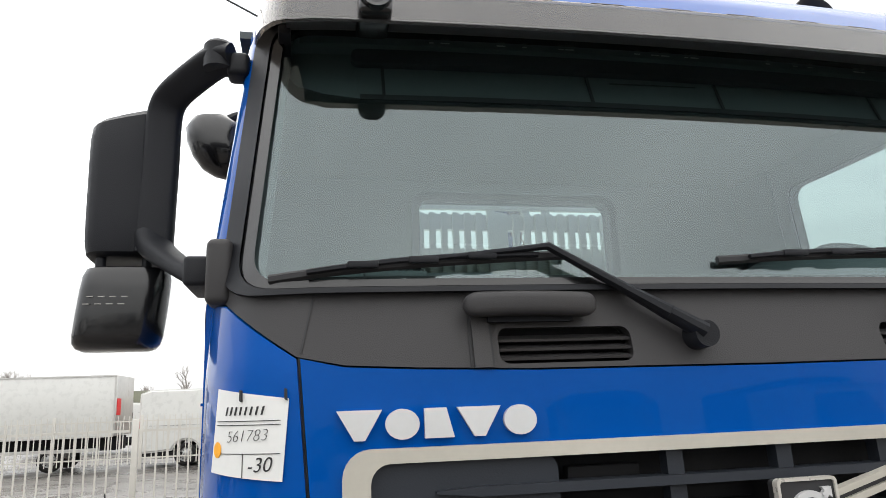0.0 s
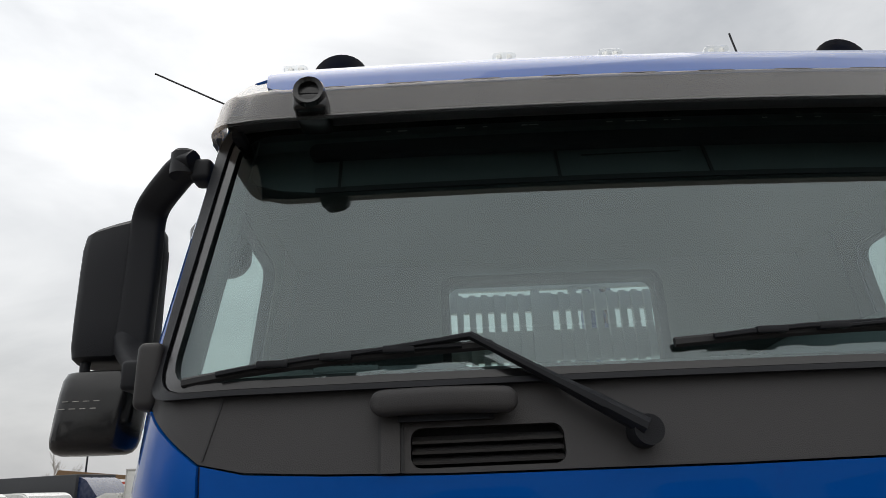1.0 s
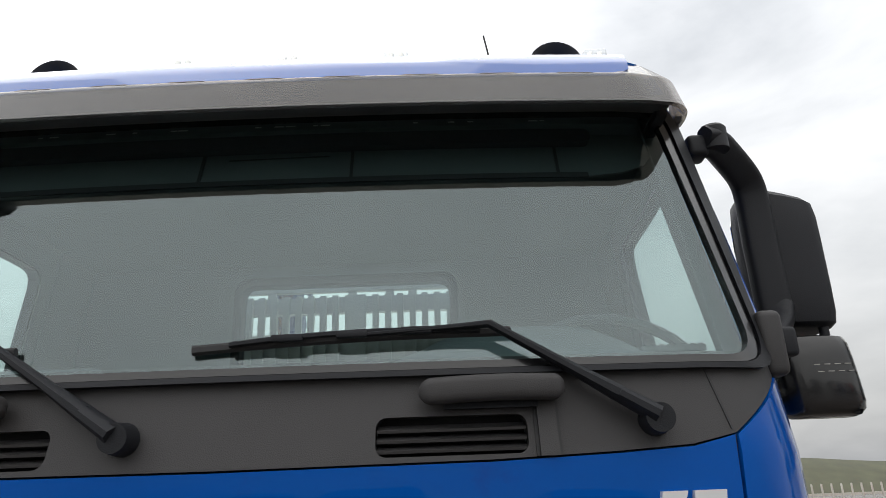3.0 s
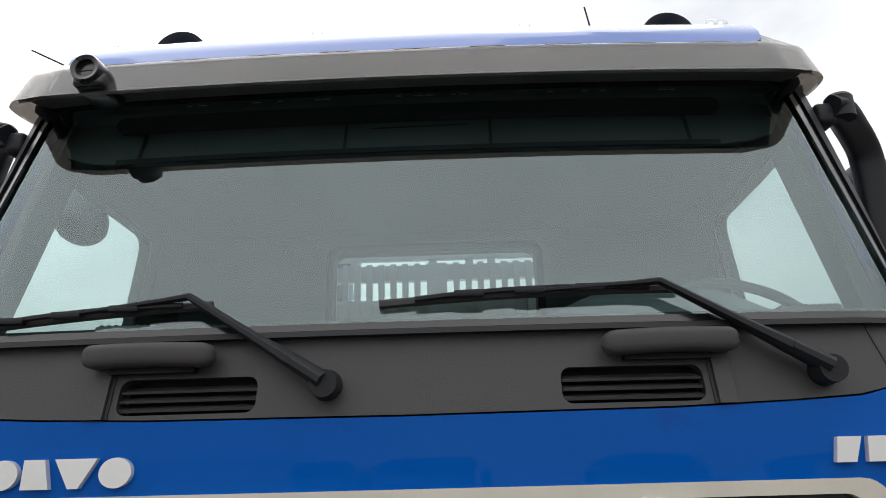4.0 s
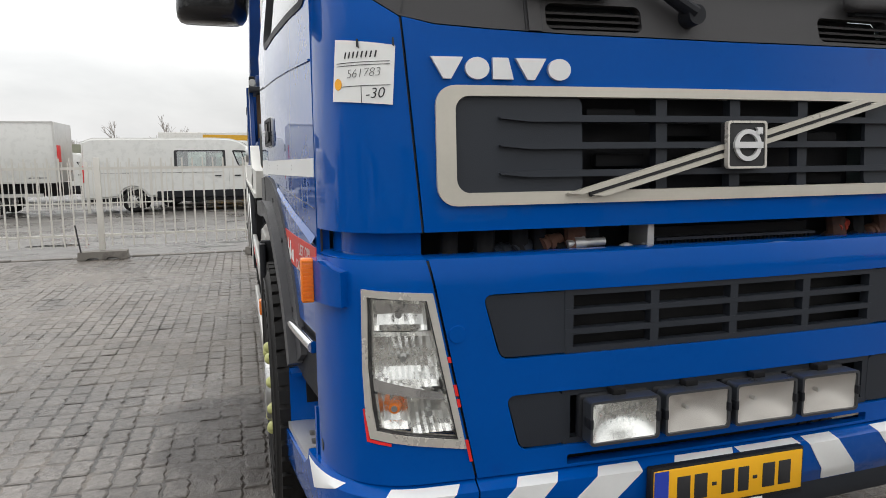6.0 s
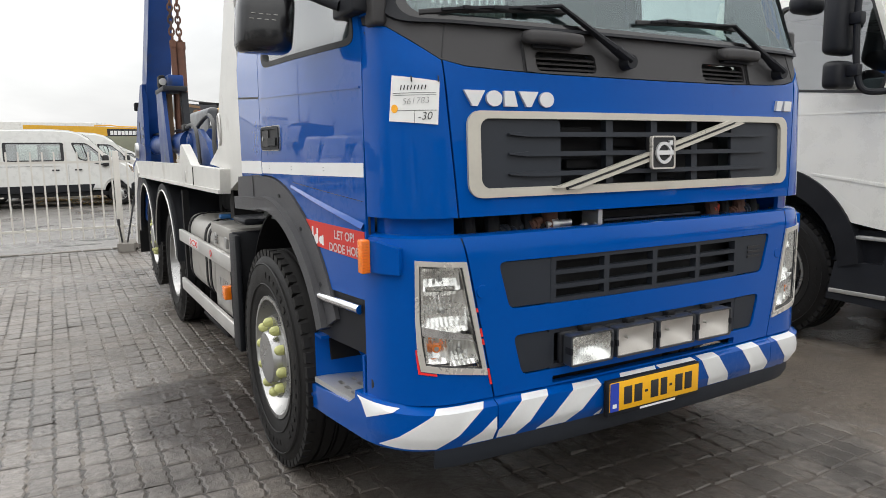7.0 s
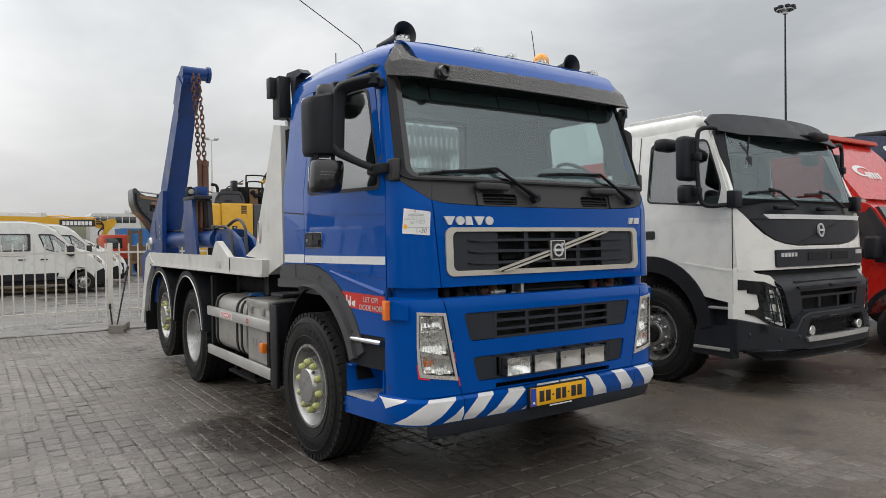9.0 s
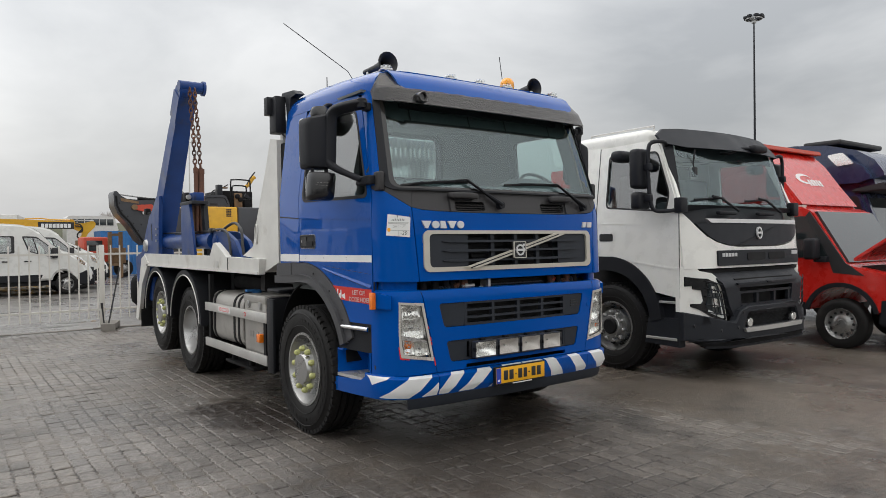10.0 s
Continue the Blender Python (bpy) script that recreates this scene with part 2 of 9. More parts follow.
SMOKE = surface("smoked_grey_visor_plastic", (0.056, 0.055, 0.057), 0.14, coat=0.85, coat_ior=1.5, vary=0.08, dirt=(0.10, 0.095, 0.09), dirt_at=0.6, dirt_soft=0.3, spec=0.4)
sn, sl = SMOKE.node_tree.nodes, SMOKE.node_tree.links
s_out, s_clear, s_mix = sn["Material Output"], sn.new("ShaderNodeBsdfTransparent"), sn.new("ShaderNodeMixShader")
s_clear.inputs["Color"].default_value, s_mix.inputs[0].default_value = (0.72, 0.67, 0.62, 1), 0.45
sl.new(sn["Principled BSDF"].outputs[0], s_mix.inputs[1])
sl.new(s_clear.outputs[0], s_mix.inputs[2])
sl.new(s_mix.outputs[0], s_out.inputs["Surface"])
SMOKE_UNDER = surface("dark_visor_underside", (0.06, 0.06, 0.064), 0.5)
CREAM = surface("champagne_trim_paint", (0.53, 0.50, 0.435), 0.38, metal=0.25, vary=0.08, dirt=(0.3, 0.27, 0.22), dirt_at=0.64)
SILVER = surface("satin_silver_letters", (0.66, 0.66, 0.66), 0.36, metal=0.35, vary=0.06)
CHROME = surface("bright_chrome", (0.82, 0.82, 0.83), 0.09, metal=1.0, vary=0.05, rough_vary=0.04)
STEEL = surface("brushed_wheel_steel", (0.42, 0.42, 0.415), 0.3, metal=0.85, vary=0.18, dirt=(0.2, 0.18, 0.16), dirt_at=0.6, dirt_soft=0.25)
ALU = surface("dull_aluminium", (0.6, 0.59, 0.57), 0.42, metal=0.65, vary=0.14, scale=5, dirt=(0.3, 0.28, 0.25), dirt_at=0.58, dirt_soft=0.25)
RUBBER = surface("tyre_rubber", (0.011, 0.0105, 0.0105), 0.6, spec=0.25, vary=0.25, bump=0.3, fine=220, dirt=(0.034, 0.031, 0.028), dirt_at=0.56, dirt_soft=0.3, dirt_scale=3)
DARK = surface("sooty_chassis_black", (0.012, 0.012, 0.013), 0.65, spec=0.15, vary=0.3, dirt=(0.034, 0.031, 0.028), dirt_at=0.58, dirt_soft=0.25, bump=0.2)
# near-black that puts the shade inside grilles, slots and vents into the colour
DEEP = surface("unlit_opening_black", (0.006, 0.006, 0.007), 0.8, vary=0.3)
WHITE_PAINT = surface("aged_white_machine_paint", (0.64, 0.63, 0.595), 0.45, coat=0.15, vary=0.12, dirt=(0.33, 0.29, 0.24), dirt_at=0.58, dirt_soft=0.22)
WHITE_BODY = surface("white_vehicle_paint", (0.66, 0.66, 0.635), 0.3, coat=0.5, vary=0.04, dirt=(0.5, 0.48, 0.44), dirt_at=0.66, dirt_soft=0.25)
WHITE_TAPE = surface("white_reflective_film", (0.78, 0.78, 0.77), 0.4, vary=0.05, dirt=(0.45, 0.45, 0.45), dirt_at=0.68)
PAPER = surface("white_paper_card", (0.80, 0.80, 0.78), 0.5, coat=0.2, vary=0.04, scale=14)
INK = surface("black_ink", (0.02, 0.02, 0.022), 0.6)
GLOSS_BLACK = surface("glossy_black_plastic", (0.008, 0.008, 0.009), 0.2, coat=0.3, vary=0.1, rough_vary=0.05, dirt=(0.02, 0.019, 0.018), dirt_at=0.64, dirt_soft=0.2)
ORANGE = surface("orange_paint_dot", (0.95, 0.42, 0.02), 0.5)
AMBER = surface("amber_lens_plastic", (0.9, 0.21, 0.01), 0.25, coat=0.5, vary=0.12, fine=150)
RED_FILM = surface("red_sticker_film", (0.62, 0.03, 0.02), 0.4, vary=0.08)
RED_TAPE = surface("red_tape", (0.75, 0.02, 0.02), 0.5)
YELLOW_PLATE = surface("yellow_plate_film", (0.85, 0.43, 0.01), 0.4, vary=0.05)
PLATE_BLUE = surface("blue_plate_band", (0.02, 0.05, 0.4), 0.45)
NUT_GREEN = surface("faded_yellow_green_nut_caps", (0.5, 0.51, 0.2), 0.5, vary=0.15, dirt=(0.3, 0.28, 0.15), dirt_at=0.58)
RUST = surface("rusty_iron", (0.12, 0.055, 0.035), 0.8, vary=0.35, bump=0.4, dirt=(0.05, 0.03, 0.025), dirt_at=0.5)
HOSE = surface("black_hydraulic_hose", (0.018, 0.018, 0.018), 0.5, vary=0.2)
MIRROR = surface("mirror_silver", (0.85, 0.87, 0.88), 0.02, metal=1.0, vary=0.02, rough_vary=0.01)
LAMP_FRAME = surface("pale_satin_lamp_frame", (0.60, 0.57, 0.52), 0.3, metal=0.35, vary=0.07, dirt=(0.42, 0.39, 0.34), dirt_at=0.62)
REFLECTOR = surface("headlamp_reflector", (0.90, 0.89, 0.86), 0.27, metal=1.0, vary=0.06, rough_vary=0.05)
DASH = surface("blue_grey_dashboard_plastic", (0.115, 0.135, 0.14), 0.6, vary=0.1, bump=0.15, fine=300)
CABIN = surface("grey_cabin_lining", (0.11, 0.125, 0.127), 0.8, vary=0.1)
SEAT = surface("charcoal_seat_cloth", (0.03, 0.032, 0.036), 0.85, vary=0.2, bump=0.3)
SHADE = surface("dark_sun_blind_cloth", (0.095, 0.11, 0.112), 0.6, vary=0.15)
CLEAR = glass("tinted_window_glass", (0.66, 0.79, 0.785), 1.52, 0.02, 2.75, (0.84, 0.97, 1.0))
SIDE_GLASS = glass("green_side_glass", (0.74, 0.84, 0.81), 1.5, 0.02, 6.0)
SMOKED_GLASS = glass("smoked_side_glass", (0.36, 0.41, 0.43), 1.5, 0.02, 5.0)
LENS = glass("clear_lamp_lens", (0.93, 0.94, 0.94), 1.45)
YELLOW = surface("yellow_plant_paint", (0.66, 0.36, 0.015), 0.45, coat=0.2, vary=0.12, dirt=(0.25, 0.18, 0.06), dirt_at=0.62)
RED_BODY = surface("red_vehicle_paint", (0.56, 0.018, 0.012), 0.28, coat=0.6, vary=0.05)
RED_CAB = surface("faded_red_machine_paint", (0.5, 0.06, 0.03), 0.5, vary=0.15)
NAVY = surface("navy_vehicle_paint", (0.012, 0.025, 0.075), 0.28, coat=0.6, vary=0.08)
TEAL = surface("teal_sign_film", (0.02, 0.42, 0.34), 0.4)
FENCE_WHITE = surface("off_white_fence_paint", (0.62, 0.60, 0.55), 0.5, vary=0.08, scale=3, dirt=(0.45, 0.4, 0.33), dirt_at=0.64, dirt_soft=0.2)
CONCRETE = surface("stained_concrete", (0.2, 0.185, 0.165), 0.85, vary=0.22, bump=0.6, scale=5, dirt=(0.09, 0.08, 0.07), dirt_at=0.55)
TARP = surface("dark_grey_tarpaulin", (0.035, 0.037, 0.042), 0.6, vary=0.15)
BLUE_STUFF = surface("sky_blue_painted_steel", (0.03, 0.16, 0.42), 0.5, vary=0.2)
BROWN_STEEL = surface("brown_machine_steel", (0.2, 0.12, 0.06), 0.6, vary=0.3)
# bark paled so that the distance haze lies in its colour
BARK = surface("hazy_winter_bark", (0.42, 0.39, 0.37), 0.9, vary=0.2)
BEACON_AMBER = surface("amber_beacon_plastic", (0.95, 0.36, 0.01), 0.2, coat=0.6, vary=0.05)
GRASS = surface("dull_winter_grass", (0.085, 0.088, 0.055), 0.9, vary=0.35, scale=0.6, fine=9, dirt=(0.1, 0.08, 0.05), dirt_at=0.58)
LAMP_GREY = surface("grey_lamp_housing_plastic", (0.035, 0.038, 0.044), 0.35, coat=0.3, vary=0.15, scale=9)
FROSTED = surface("misted_lamp_reflector", (0.62, 0.58, 0.54), 0.5, metal=0.5, vary=0.12, scale=14)
DARK_GLASS = surface("dark_vehicle_glass", (0.02, 0.026, 0.028), 0.05, coat=0.6, vary=0.1, rough_vary=0.02)
GRAPHITE = surface("graphite_bumper_plastic", (0.017, 0.019, 0.024), 0.5, spec=0.3, vary=0.15, bump=0.2, fine=300)
WHITE_LORRY = surface("cream_white_lorry_paint", (0.82, 0.81, 0.765), 0.3, coat=0.4, vary=0.04, dirt=(0.5, 0.48, 0.43), dirt_at=0.66, dirt_soft=0.25)
VAN_GLASS = surface("sky_lit_vehicle_glass", (0.05, 0.06, 0.06), 0.06, coat=1.0, coat_ior=2.1, coat_rough=0.02, vary=0.1, rough_vary=0.02)
WATER = surface("still_puddle_water", (0.05, 0.05, 0.05), 0.04, vary=0.1, rough_vary=0.02)
TANK = surface("grimy_aluminium_sheet", (0.40, 0.385, 0.36), 0.48, metal=0.5, vary=0.22, scale=5, bump=0.15, fine=60, dirt=(0.17, 0.15, 0.125), dirt_at=0.55, dirt_soft=0.22)
PLANT_GREY = surface("dark_grey_plant_paint", (0.032, 0.035, 0.042), 0.42, coat=0.2, vary=0.2, scale=4, bump=0.1, dirt=(0.075, 0.068, 0.058), dirt_at=0.6, dirt_soft=0.2)
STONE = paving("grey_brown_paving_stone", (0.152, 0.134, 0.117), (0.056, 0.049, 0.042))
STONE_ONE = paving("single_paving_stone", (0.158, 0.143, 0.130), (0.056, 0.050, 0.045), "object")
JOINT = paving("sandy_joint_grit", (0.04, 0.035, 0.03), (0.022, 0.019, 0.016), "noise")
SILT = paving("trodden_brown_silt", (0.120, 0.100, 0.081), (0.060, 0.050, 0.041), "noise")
YARD = paving("grey_yard_surface", (0.15, 0.14, 0.13), (0.09, 0.083, 0.076), "noise")

# ---- mesh tools ----
from mathutils.geometry import tessellate_polygon


def finish(name, bm, material, parent=None, label="", angle=35, recalc=True):
    if recalc:
        bmesh.ops.recalc_face_normals(bm, faces=bm.faces)
    me = bpy.data.meshes.new(name)
    bm.to_mesh(me)
    bm.free()
    me.polygons.foreach_set("use_smooth", [True] * len(me.polygons))
    me.set_sharp_from_angle(angle=radians(angle))
    me.materials.append(material)
    ob = new(name, me)
    if parent is not None:
        ob.parent = parent
    if label:
        ob["label"] = label
    return ob


def part(name, bm, material, parent, label="", angle=35):
    """One mesh under a thing or a part, in the coordinates of the top-level thing."""
    ob = finish(name, bm, material, None, label, angle)
    ob.parent = parent
    top = parent
    while top.parent is not None:
        top = top.parent
    return ob


def thing(name, label, category, group="", at=(0, 0, 0), turn=0):
    """A top-level empty at the base of a thing."""
    ob = new(name)
    ob.empty_display_size = 0.1
    ob.matrix_basis = pose(*at, 0, 0, turn)
    return tagged(ob, label, category, group)


def box(bm, x0, x1, y0, y1, z0, z1, bevel=0.0, seg=2, m=None):
    made = bmesh.ops.create_cube(bm, size=1)["verts"]
    for v in made:
        v.co = Vector(((x0 + x1) / 2 + v.co.x * (x1 - x0), (y0 + y1) / 2 + v.co.y * (y1 - y0), (z0 + z1) / 2 + v.co.z * (z1 - z0)))
    if bevel:
        edges = {e for v in made for e in v.link_edges}
        made = bmesh.ops.bevel(bm, geom=list(edges), offset=bevel, segments=seg, affect="EDGES", profile=0.5)["verts"]
    if m is not None:
        for v in {v for v in made}:
            v.co = m @ v.co
    return made


def boxes(*rows, bevel=0.0, seg=2):
    bm = bmesh.new()
    for r in rows:
        box(bm, *r, bevel=bevel, seg=seg)
    return bm


def rod(bm, a, b, r, r2=None, seg=12, caps=True):
    a, b = Vector(a), Vector(b)
    d = b - a
    m = Matrix.Translation((a + b) / 2) @ d.to_track_quat("Z", "Y").to_matrix().to_4x4()
    return bmesh.ops.create_cone(bm, cap_ends=caps, segments=seg, radius1=r, radius2=r if r2 is None else r2, depth=d.length, matrix=m)["verts"]


def tube(bm, pts, r, seg=10, cap=True, flat=1.0, radii=None, square=1.0):
    """A round bar along a line of points."""
    pts = [Vector(p) for p in pts]
    rings, side = [], None
    for i, p in enumerate(pts):
        d = (pts[min(i + 1, len(pts) - 1)] - pts[max(i - 1, 0)]).normalized()
        if side is None:
            side = d.cross(Vector((0, 0, 1)) if abs(d.z) < 0.9 else Vector((0, 1, 0))).normalized()
        side = (side - d * side.dot(d)).normalized()
        up = side.cross(d)
        rr = radii[i] if radii else r
        rings.append([bm.verts.new(p + (side * math.copysign(abs(math.cos(t)) ** square, math.cos(t)) + up * math.copysign(abs(math.sin(t)) ** square, math.sin(t)) * flat) * rr) for t in (2 * math.pi * (k + 0.5) / seg for k in range(seg))])
    for a, b in zip(rings, rings[1:]):
        for k in range(seg):
            bm.faces.new((a[k], a[(k + 1) % seg], b[(k + 1) % seg], b[k]))
    if cap:
        bm.faces.new(rings[0][::-1])
        bm.faces.new(rings[-1])
    return bm


def capsule(bm, at, length, r, seg=18, flat=0.9, square=0.8):
    """A bar with rounded ends along at(s), s from 0 to length."""
    ends = [(r * (1 - math.cos(a)), r * max(0.06, math.sin(a))) for a in (radians(15 * k) for k in range(7))]
    mid = [(s, r) for s in np.linspace(r, length - r, 8)[1:-1]]
    rows = ends + mid + [(length - s, q) for s, q in reversed(ends)]
    return tube(bm, [at(s) for s, q in rows], r, seg, flat=flat, radii=[q for s, q in rows], square=square)


def smooth_line(pts, n=8):
    """A Catmull-Rom line through the points."""
    p = [Vector(q) for q in pts]
    p = [2 * p[0] - p[1], *p, 2 * p[-1] - p[-2]]
    out = []
    for i in range(1, len(p) - 2):
        for k in range(n):
            t = k / n
            out.append(0.5 * (2 * p[i] + (p[i + 1] - p[i - 1]) * t + (2 * p[i - 1] - 5 * p[i] + 4 * p[i + 1] - p[i + 2]) * t * t + (3 * p[i] - p[i - 1] - 3 * p[i + 1] + p[i + 2]) * t ** 3))
    return out + [p[-2]]


def skin(bm, rows, close=False):
    """A sheet over rows of points of equal length."""
    grid = [[bm.verts.new(p) for p in row] for row in rows]
    for a, b in zip(grid, grid[1:]):
        n = len(a)
        for k in range(n if close else n - 1):
            bm.faces.new((a[k], a[(k + 1) % n], b[(k + 1) % n], b[k]))
    return grid


def thicken(bm, d):
    """Give a sheet a thickness of d against its normals."""
    bmesh.ops.recalc_face_normals(bm, faces=bm.faces)
    bmesh.ops.solidify(bm, geom=bm.faces[:], thickness=d)
    return bm


def lathe(bm, profile, centre, axis="x", seg=48, flip=1):
    """Turn a profile of (along the axis, radius) pairs round an axis through centre."""
    cx, cy, cz = centre
    rows = []
    for a, r in profile:
        row = []
        for k in range(seg):
            t = 2 * math.pi * k / seg
            c, s = r * math.cos(t), r * math.sin(t)
            row.append({"x": (cx + flip * a, cy + c, cz + s), "y": (cx + c, cy + flip * a, cz + s), "z": (cx + c, cy + s, cz + flip * a)}[axis])
        rows.append(row)
    skin(bm, rows, close=True)
    return bm


def rrect(u0, u1, v0, v1, r, n=5, edge=1):
    """A rounded rectangle, as a list of (u, v); edge: points along each straight side."""
    out = []
    for cu, cv, a in ((u1 - r, v1 - r, 0), (u0 + r, v1 - r, 90), (u0 + r, v0 + r, 180), (u1 - r, v0 + r, 270)):
        for k in range(n + 1):
            t = radians(a + 90 * k / n)
            out.append((cu + r * math.cos(t), cv + r * math.sin(t)))
    if edge > 1:
        dense = []
        for p, q in zip(out, out[1:] + out[:1]):
            m = max(1, int(math.hypot(q[0] - p[0], q[1] - p[1]) / 0.06)) if edge > 1 else 1
            dense += [(p[0] + (q[0] - p[0]) * k / m, p[1] + (q[1] - p[1]) * k / m) for k in range(m)]
        out = dense
    return out


def round_poly(pts, r, n=4):
    """Round the corners of a polygon."""
    out = []
    for i, p in enumerate(pts):
        p, a, b = Vector(p), Vector(pts[i - 1]), Vector(pts[(i + 1) % len(pts)])
        da, db = (a - p), (b - p)
        k = min(r, da.length * 0.45, db.length * 0.45)
        s, e = p + da.normalized() * k, p + db.normalized() * k
        for j in range(n + 1):
            t = j / n
            q = s * (1 - t) ** 2 + p * 2 * t * (1 - t) + e * t * t
            out.append((q.x, q.y))
    return out


def plate(outer, holes=(), thick=0.01, to=None, cut_u=(), cut_v=(), bm=None):
    """A sheet with holes, cut from flat outlines of (u, v), given a thickness w and laid into space by to(u, v, w)."""
    into = bm
    bm = bmesh.new()
    loops = [[Vector((u, v, 0)) for u, v in loop] for loop in (outer, *holes)]
    verts = [bm.verts.new(p) for loop in loops for p in loop]
    for tri in tessellate_polygon(loops):
        try:
            bm.faces.new([verts[i] for i in tri])
        except ValueError:
            pass
    for axis, cuts in ((0, cut_u), (1, cut_v)):
        for c in cuts:
            co, no = [0, 0, 0], [0, 0, 0]
            co[axis], no[axis] = c, 1
            bmesh.ops.bisect_plane(bm, geom=bm.verts[:] + bm.edges[:] + bm.faces[:], dist=1e-6, plane_co=co, plane_no=no)
    bmesh.ops.recalc_face_normals(bm, faces=bm.faces)
    if bm.faces and bm.faces[:][0].normal.z < 0:
        bmesh.ops.reverse_faces(bm, faces=bm.faces)
    if thick:
        made = bmesh.ops.extrude_face_region(bm, geom=bm.faces[:])["geom"]
        for v in made:
            if isinstance(v, bmesh.types.BMVert):
                v.co.z = thick
    if to:
        for v in bm.verts:
            v.co = Vector(to(*v.co))
    if into is None:
        return bm
    me = bpy.data.meshes.new("scrap")
    bm.to_mesh(me)
    bm.free()
    into.from_mesh(me)
    bpy.data.meshes.remove(me)
    return into


def ring(outer, inner, thick, to, bm=None):
    """A frame between two outlines with as many points each."""
    bm = bm or bmesh.new()
    rows = [[Vector(to(u, v, w)) for u, v in loop] for loop, w in ((inner, thick), (inner, 0), (outer, 0), (outer, thick))]
    skin(bm, rows + [rows[0]], close=True)
    bmesh.ops.remove_doubles(bm, verts=bm.verts, dist=1e-5)
    return bm


def lettering(name, words, size, m, material, parent, depth=0.001, bold=0.0):
    """Words in the built-in font as a mesh, laid by the pose m."""
    cu = bpy.data.curves.new("words", "FONT")
    cu.body, cu.size, cu.extrude, cu.offset = words, size, depth, bold
    tmp = bpy.data.objects.new("words", cu)
    me = bpy.data.meshes.new_from_object(tmp)
    bpy.data.objects.remove(tmp)
    bpy.data.curves.remove(cu)
    me.transform(m)
    me.materials.clear()
    me.materials.append(material)
    me.name = name
    ob = new(name, me)
    ob.parent = parent
    return ob


# ---- ground ----
bm = bmesh.new()
span = [-900, -200, -60, -20, 0, 20, 60, 200, 900]
skin(bm, [[(x, y, -0.016) for x in span] for y in span])
ground = tagged(finish("ground", bm, YARD), "grey worn concrete and asphalt yard surface", "ground", kind="structure")

PAVE_X0, PAVE_X1, PAVE_Y0, PAVE_Y1 = -9.45, 9.45, -6.3, 10.29
bm = bmesh.new()
skin(bm, [[(x, y, -0.009) for x in (PAVE_X0 - 0.1, 0, PAVE_X1 + 0.1)] for y in (PAVE_Y0 - 0.1, 2, PAVE_Y1 + 0.1)])
pavement = tagged(finish("pavement", bm, JOINT), "grey-brown concrete paving stones with gritty joints", "paving", kind="structure")

# ---- the blue skip loader truck: front and cab ----
truck = thing("skip_loader_truck", "blue three-axle skip loader truck with white loading deck", "truck")


def bez(p, t):
    return sum((Vector(q) * c for q, c in zip(p, ((1 - t) ** 3, 3 * t * (1 - t) ** 2, 3 * t * t * (1 - t), t ** 3))), Vector((0, 0)))


# the plan of the nose: half of it, from the middle to the flank, by length along it
PLAN = [Vector((x, 0.03 + 0.03 * (x / 0.9) ** 2)) for x in (0.9 * k / 18 for k in range(18))]
PLAN += [bez(((0.9, 0.06), (1.05, 0.07), (1.125, 0.16), (1.14, 0.34)), k / 24) for k in range(25)]
FLANK = ((0.34, 1.14), (0.6, 1.17), (0.9, 1.195), (1.3, 1.215), (1.9, 1.226))
PLAN += [Vector((float(np.interp(y, *zip(*FLANK))), y)) for y in (0.34 + 0.1 * k for k in range(1, 15))]
PLAN_S = [0.0]
for p, q in zip(PLAN, PLAN[1:]):
    PLAN_S.append(PLAN_S[-1] + (q - p).length)


def plan(s):
    """The nose's outline at length s from the middle: place and outward normal."""
    a = abs(s)
    i = min(max(int(np.searchsorted(PLAN_S, a)) - 1, 0), len(PLAN) - 2)
    t = (a - PLAN_S[i]) / (PLAN_S[i + 1] - PLAN_S[i])
    p = PLAN[i].lerp(PLAN[i + 1], t)
    d0, d1 = PLAN[min(i + 1, len(PLAN) - 1)] - PLAN[max(i - 1, 0)], PLAN[min(i + 2, len(PLAN) - 1)] - PLAN[i]
    d = d0.normalized().lerp(d1.normalized(), t).normalized()
    n = Vector((d.y, -d.x))
    k = -1 if s < 0 else 1
    return Vector((p.x * k, p.y)), Vector((n.x * k, n.y))


def nose(off=0.0, lean=lambda z: 0.0):
    """Lays (s, z, depth) onto the nose, off metres proud of it."""
    def to(s, z, w):
        p, n = plan(s)
        q = p + n * (off - w)
        return (q.x, q.y + lean(z), z)
    return to


def s_at(x=None, y=None):
    """Length along the outline at which it reaches that x, or that y on the flank."""
    k = 0 if x is not None else 1
    val = x if x is not None else y
    return float(np.interp(val, [p[k] for p in PLAN], PLAN_S))


def lean_up(z):
    return 0.04 * max(0.0, z - 1.30) if z < 1.76 else 0.0184 + 0.26 * (z - 1.76)


S_CUTS = [k * 0.1 for k in range(-8, 9)] + [sgn * s for sgn in (-1, 1) for s in (0.85, 0.9, 0.93, 0.96, 0.99, 1.02, 1.05, 1.08, 1.11, 1.14, 1.17, 1.2, 1.23, 1.26, 1.3, 1.34)]
S_DOOR = s_at(y=0.308)
BODY = nose(0.0, lean_up)

# bonnet with its grille opening
bonnet_out = [(-0.898, 1.264), (0.898, 1.264), (0.94, 1.79), (0.86, 1.772), (0.72, 1.764), (0.5, 1.757), (0.0, 1.754), (-0.5, 1.757), (-0.72, 1.764), (-0.86, 1.772), (-0.94, 1.79)]
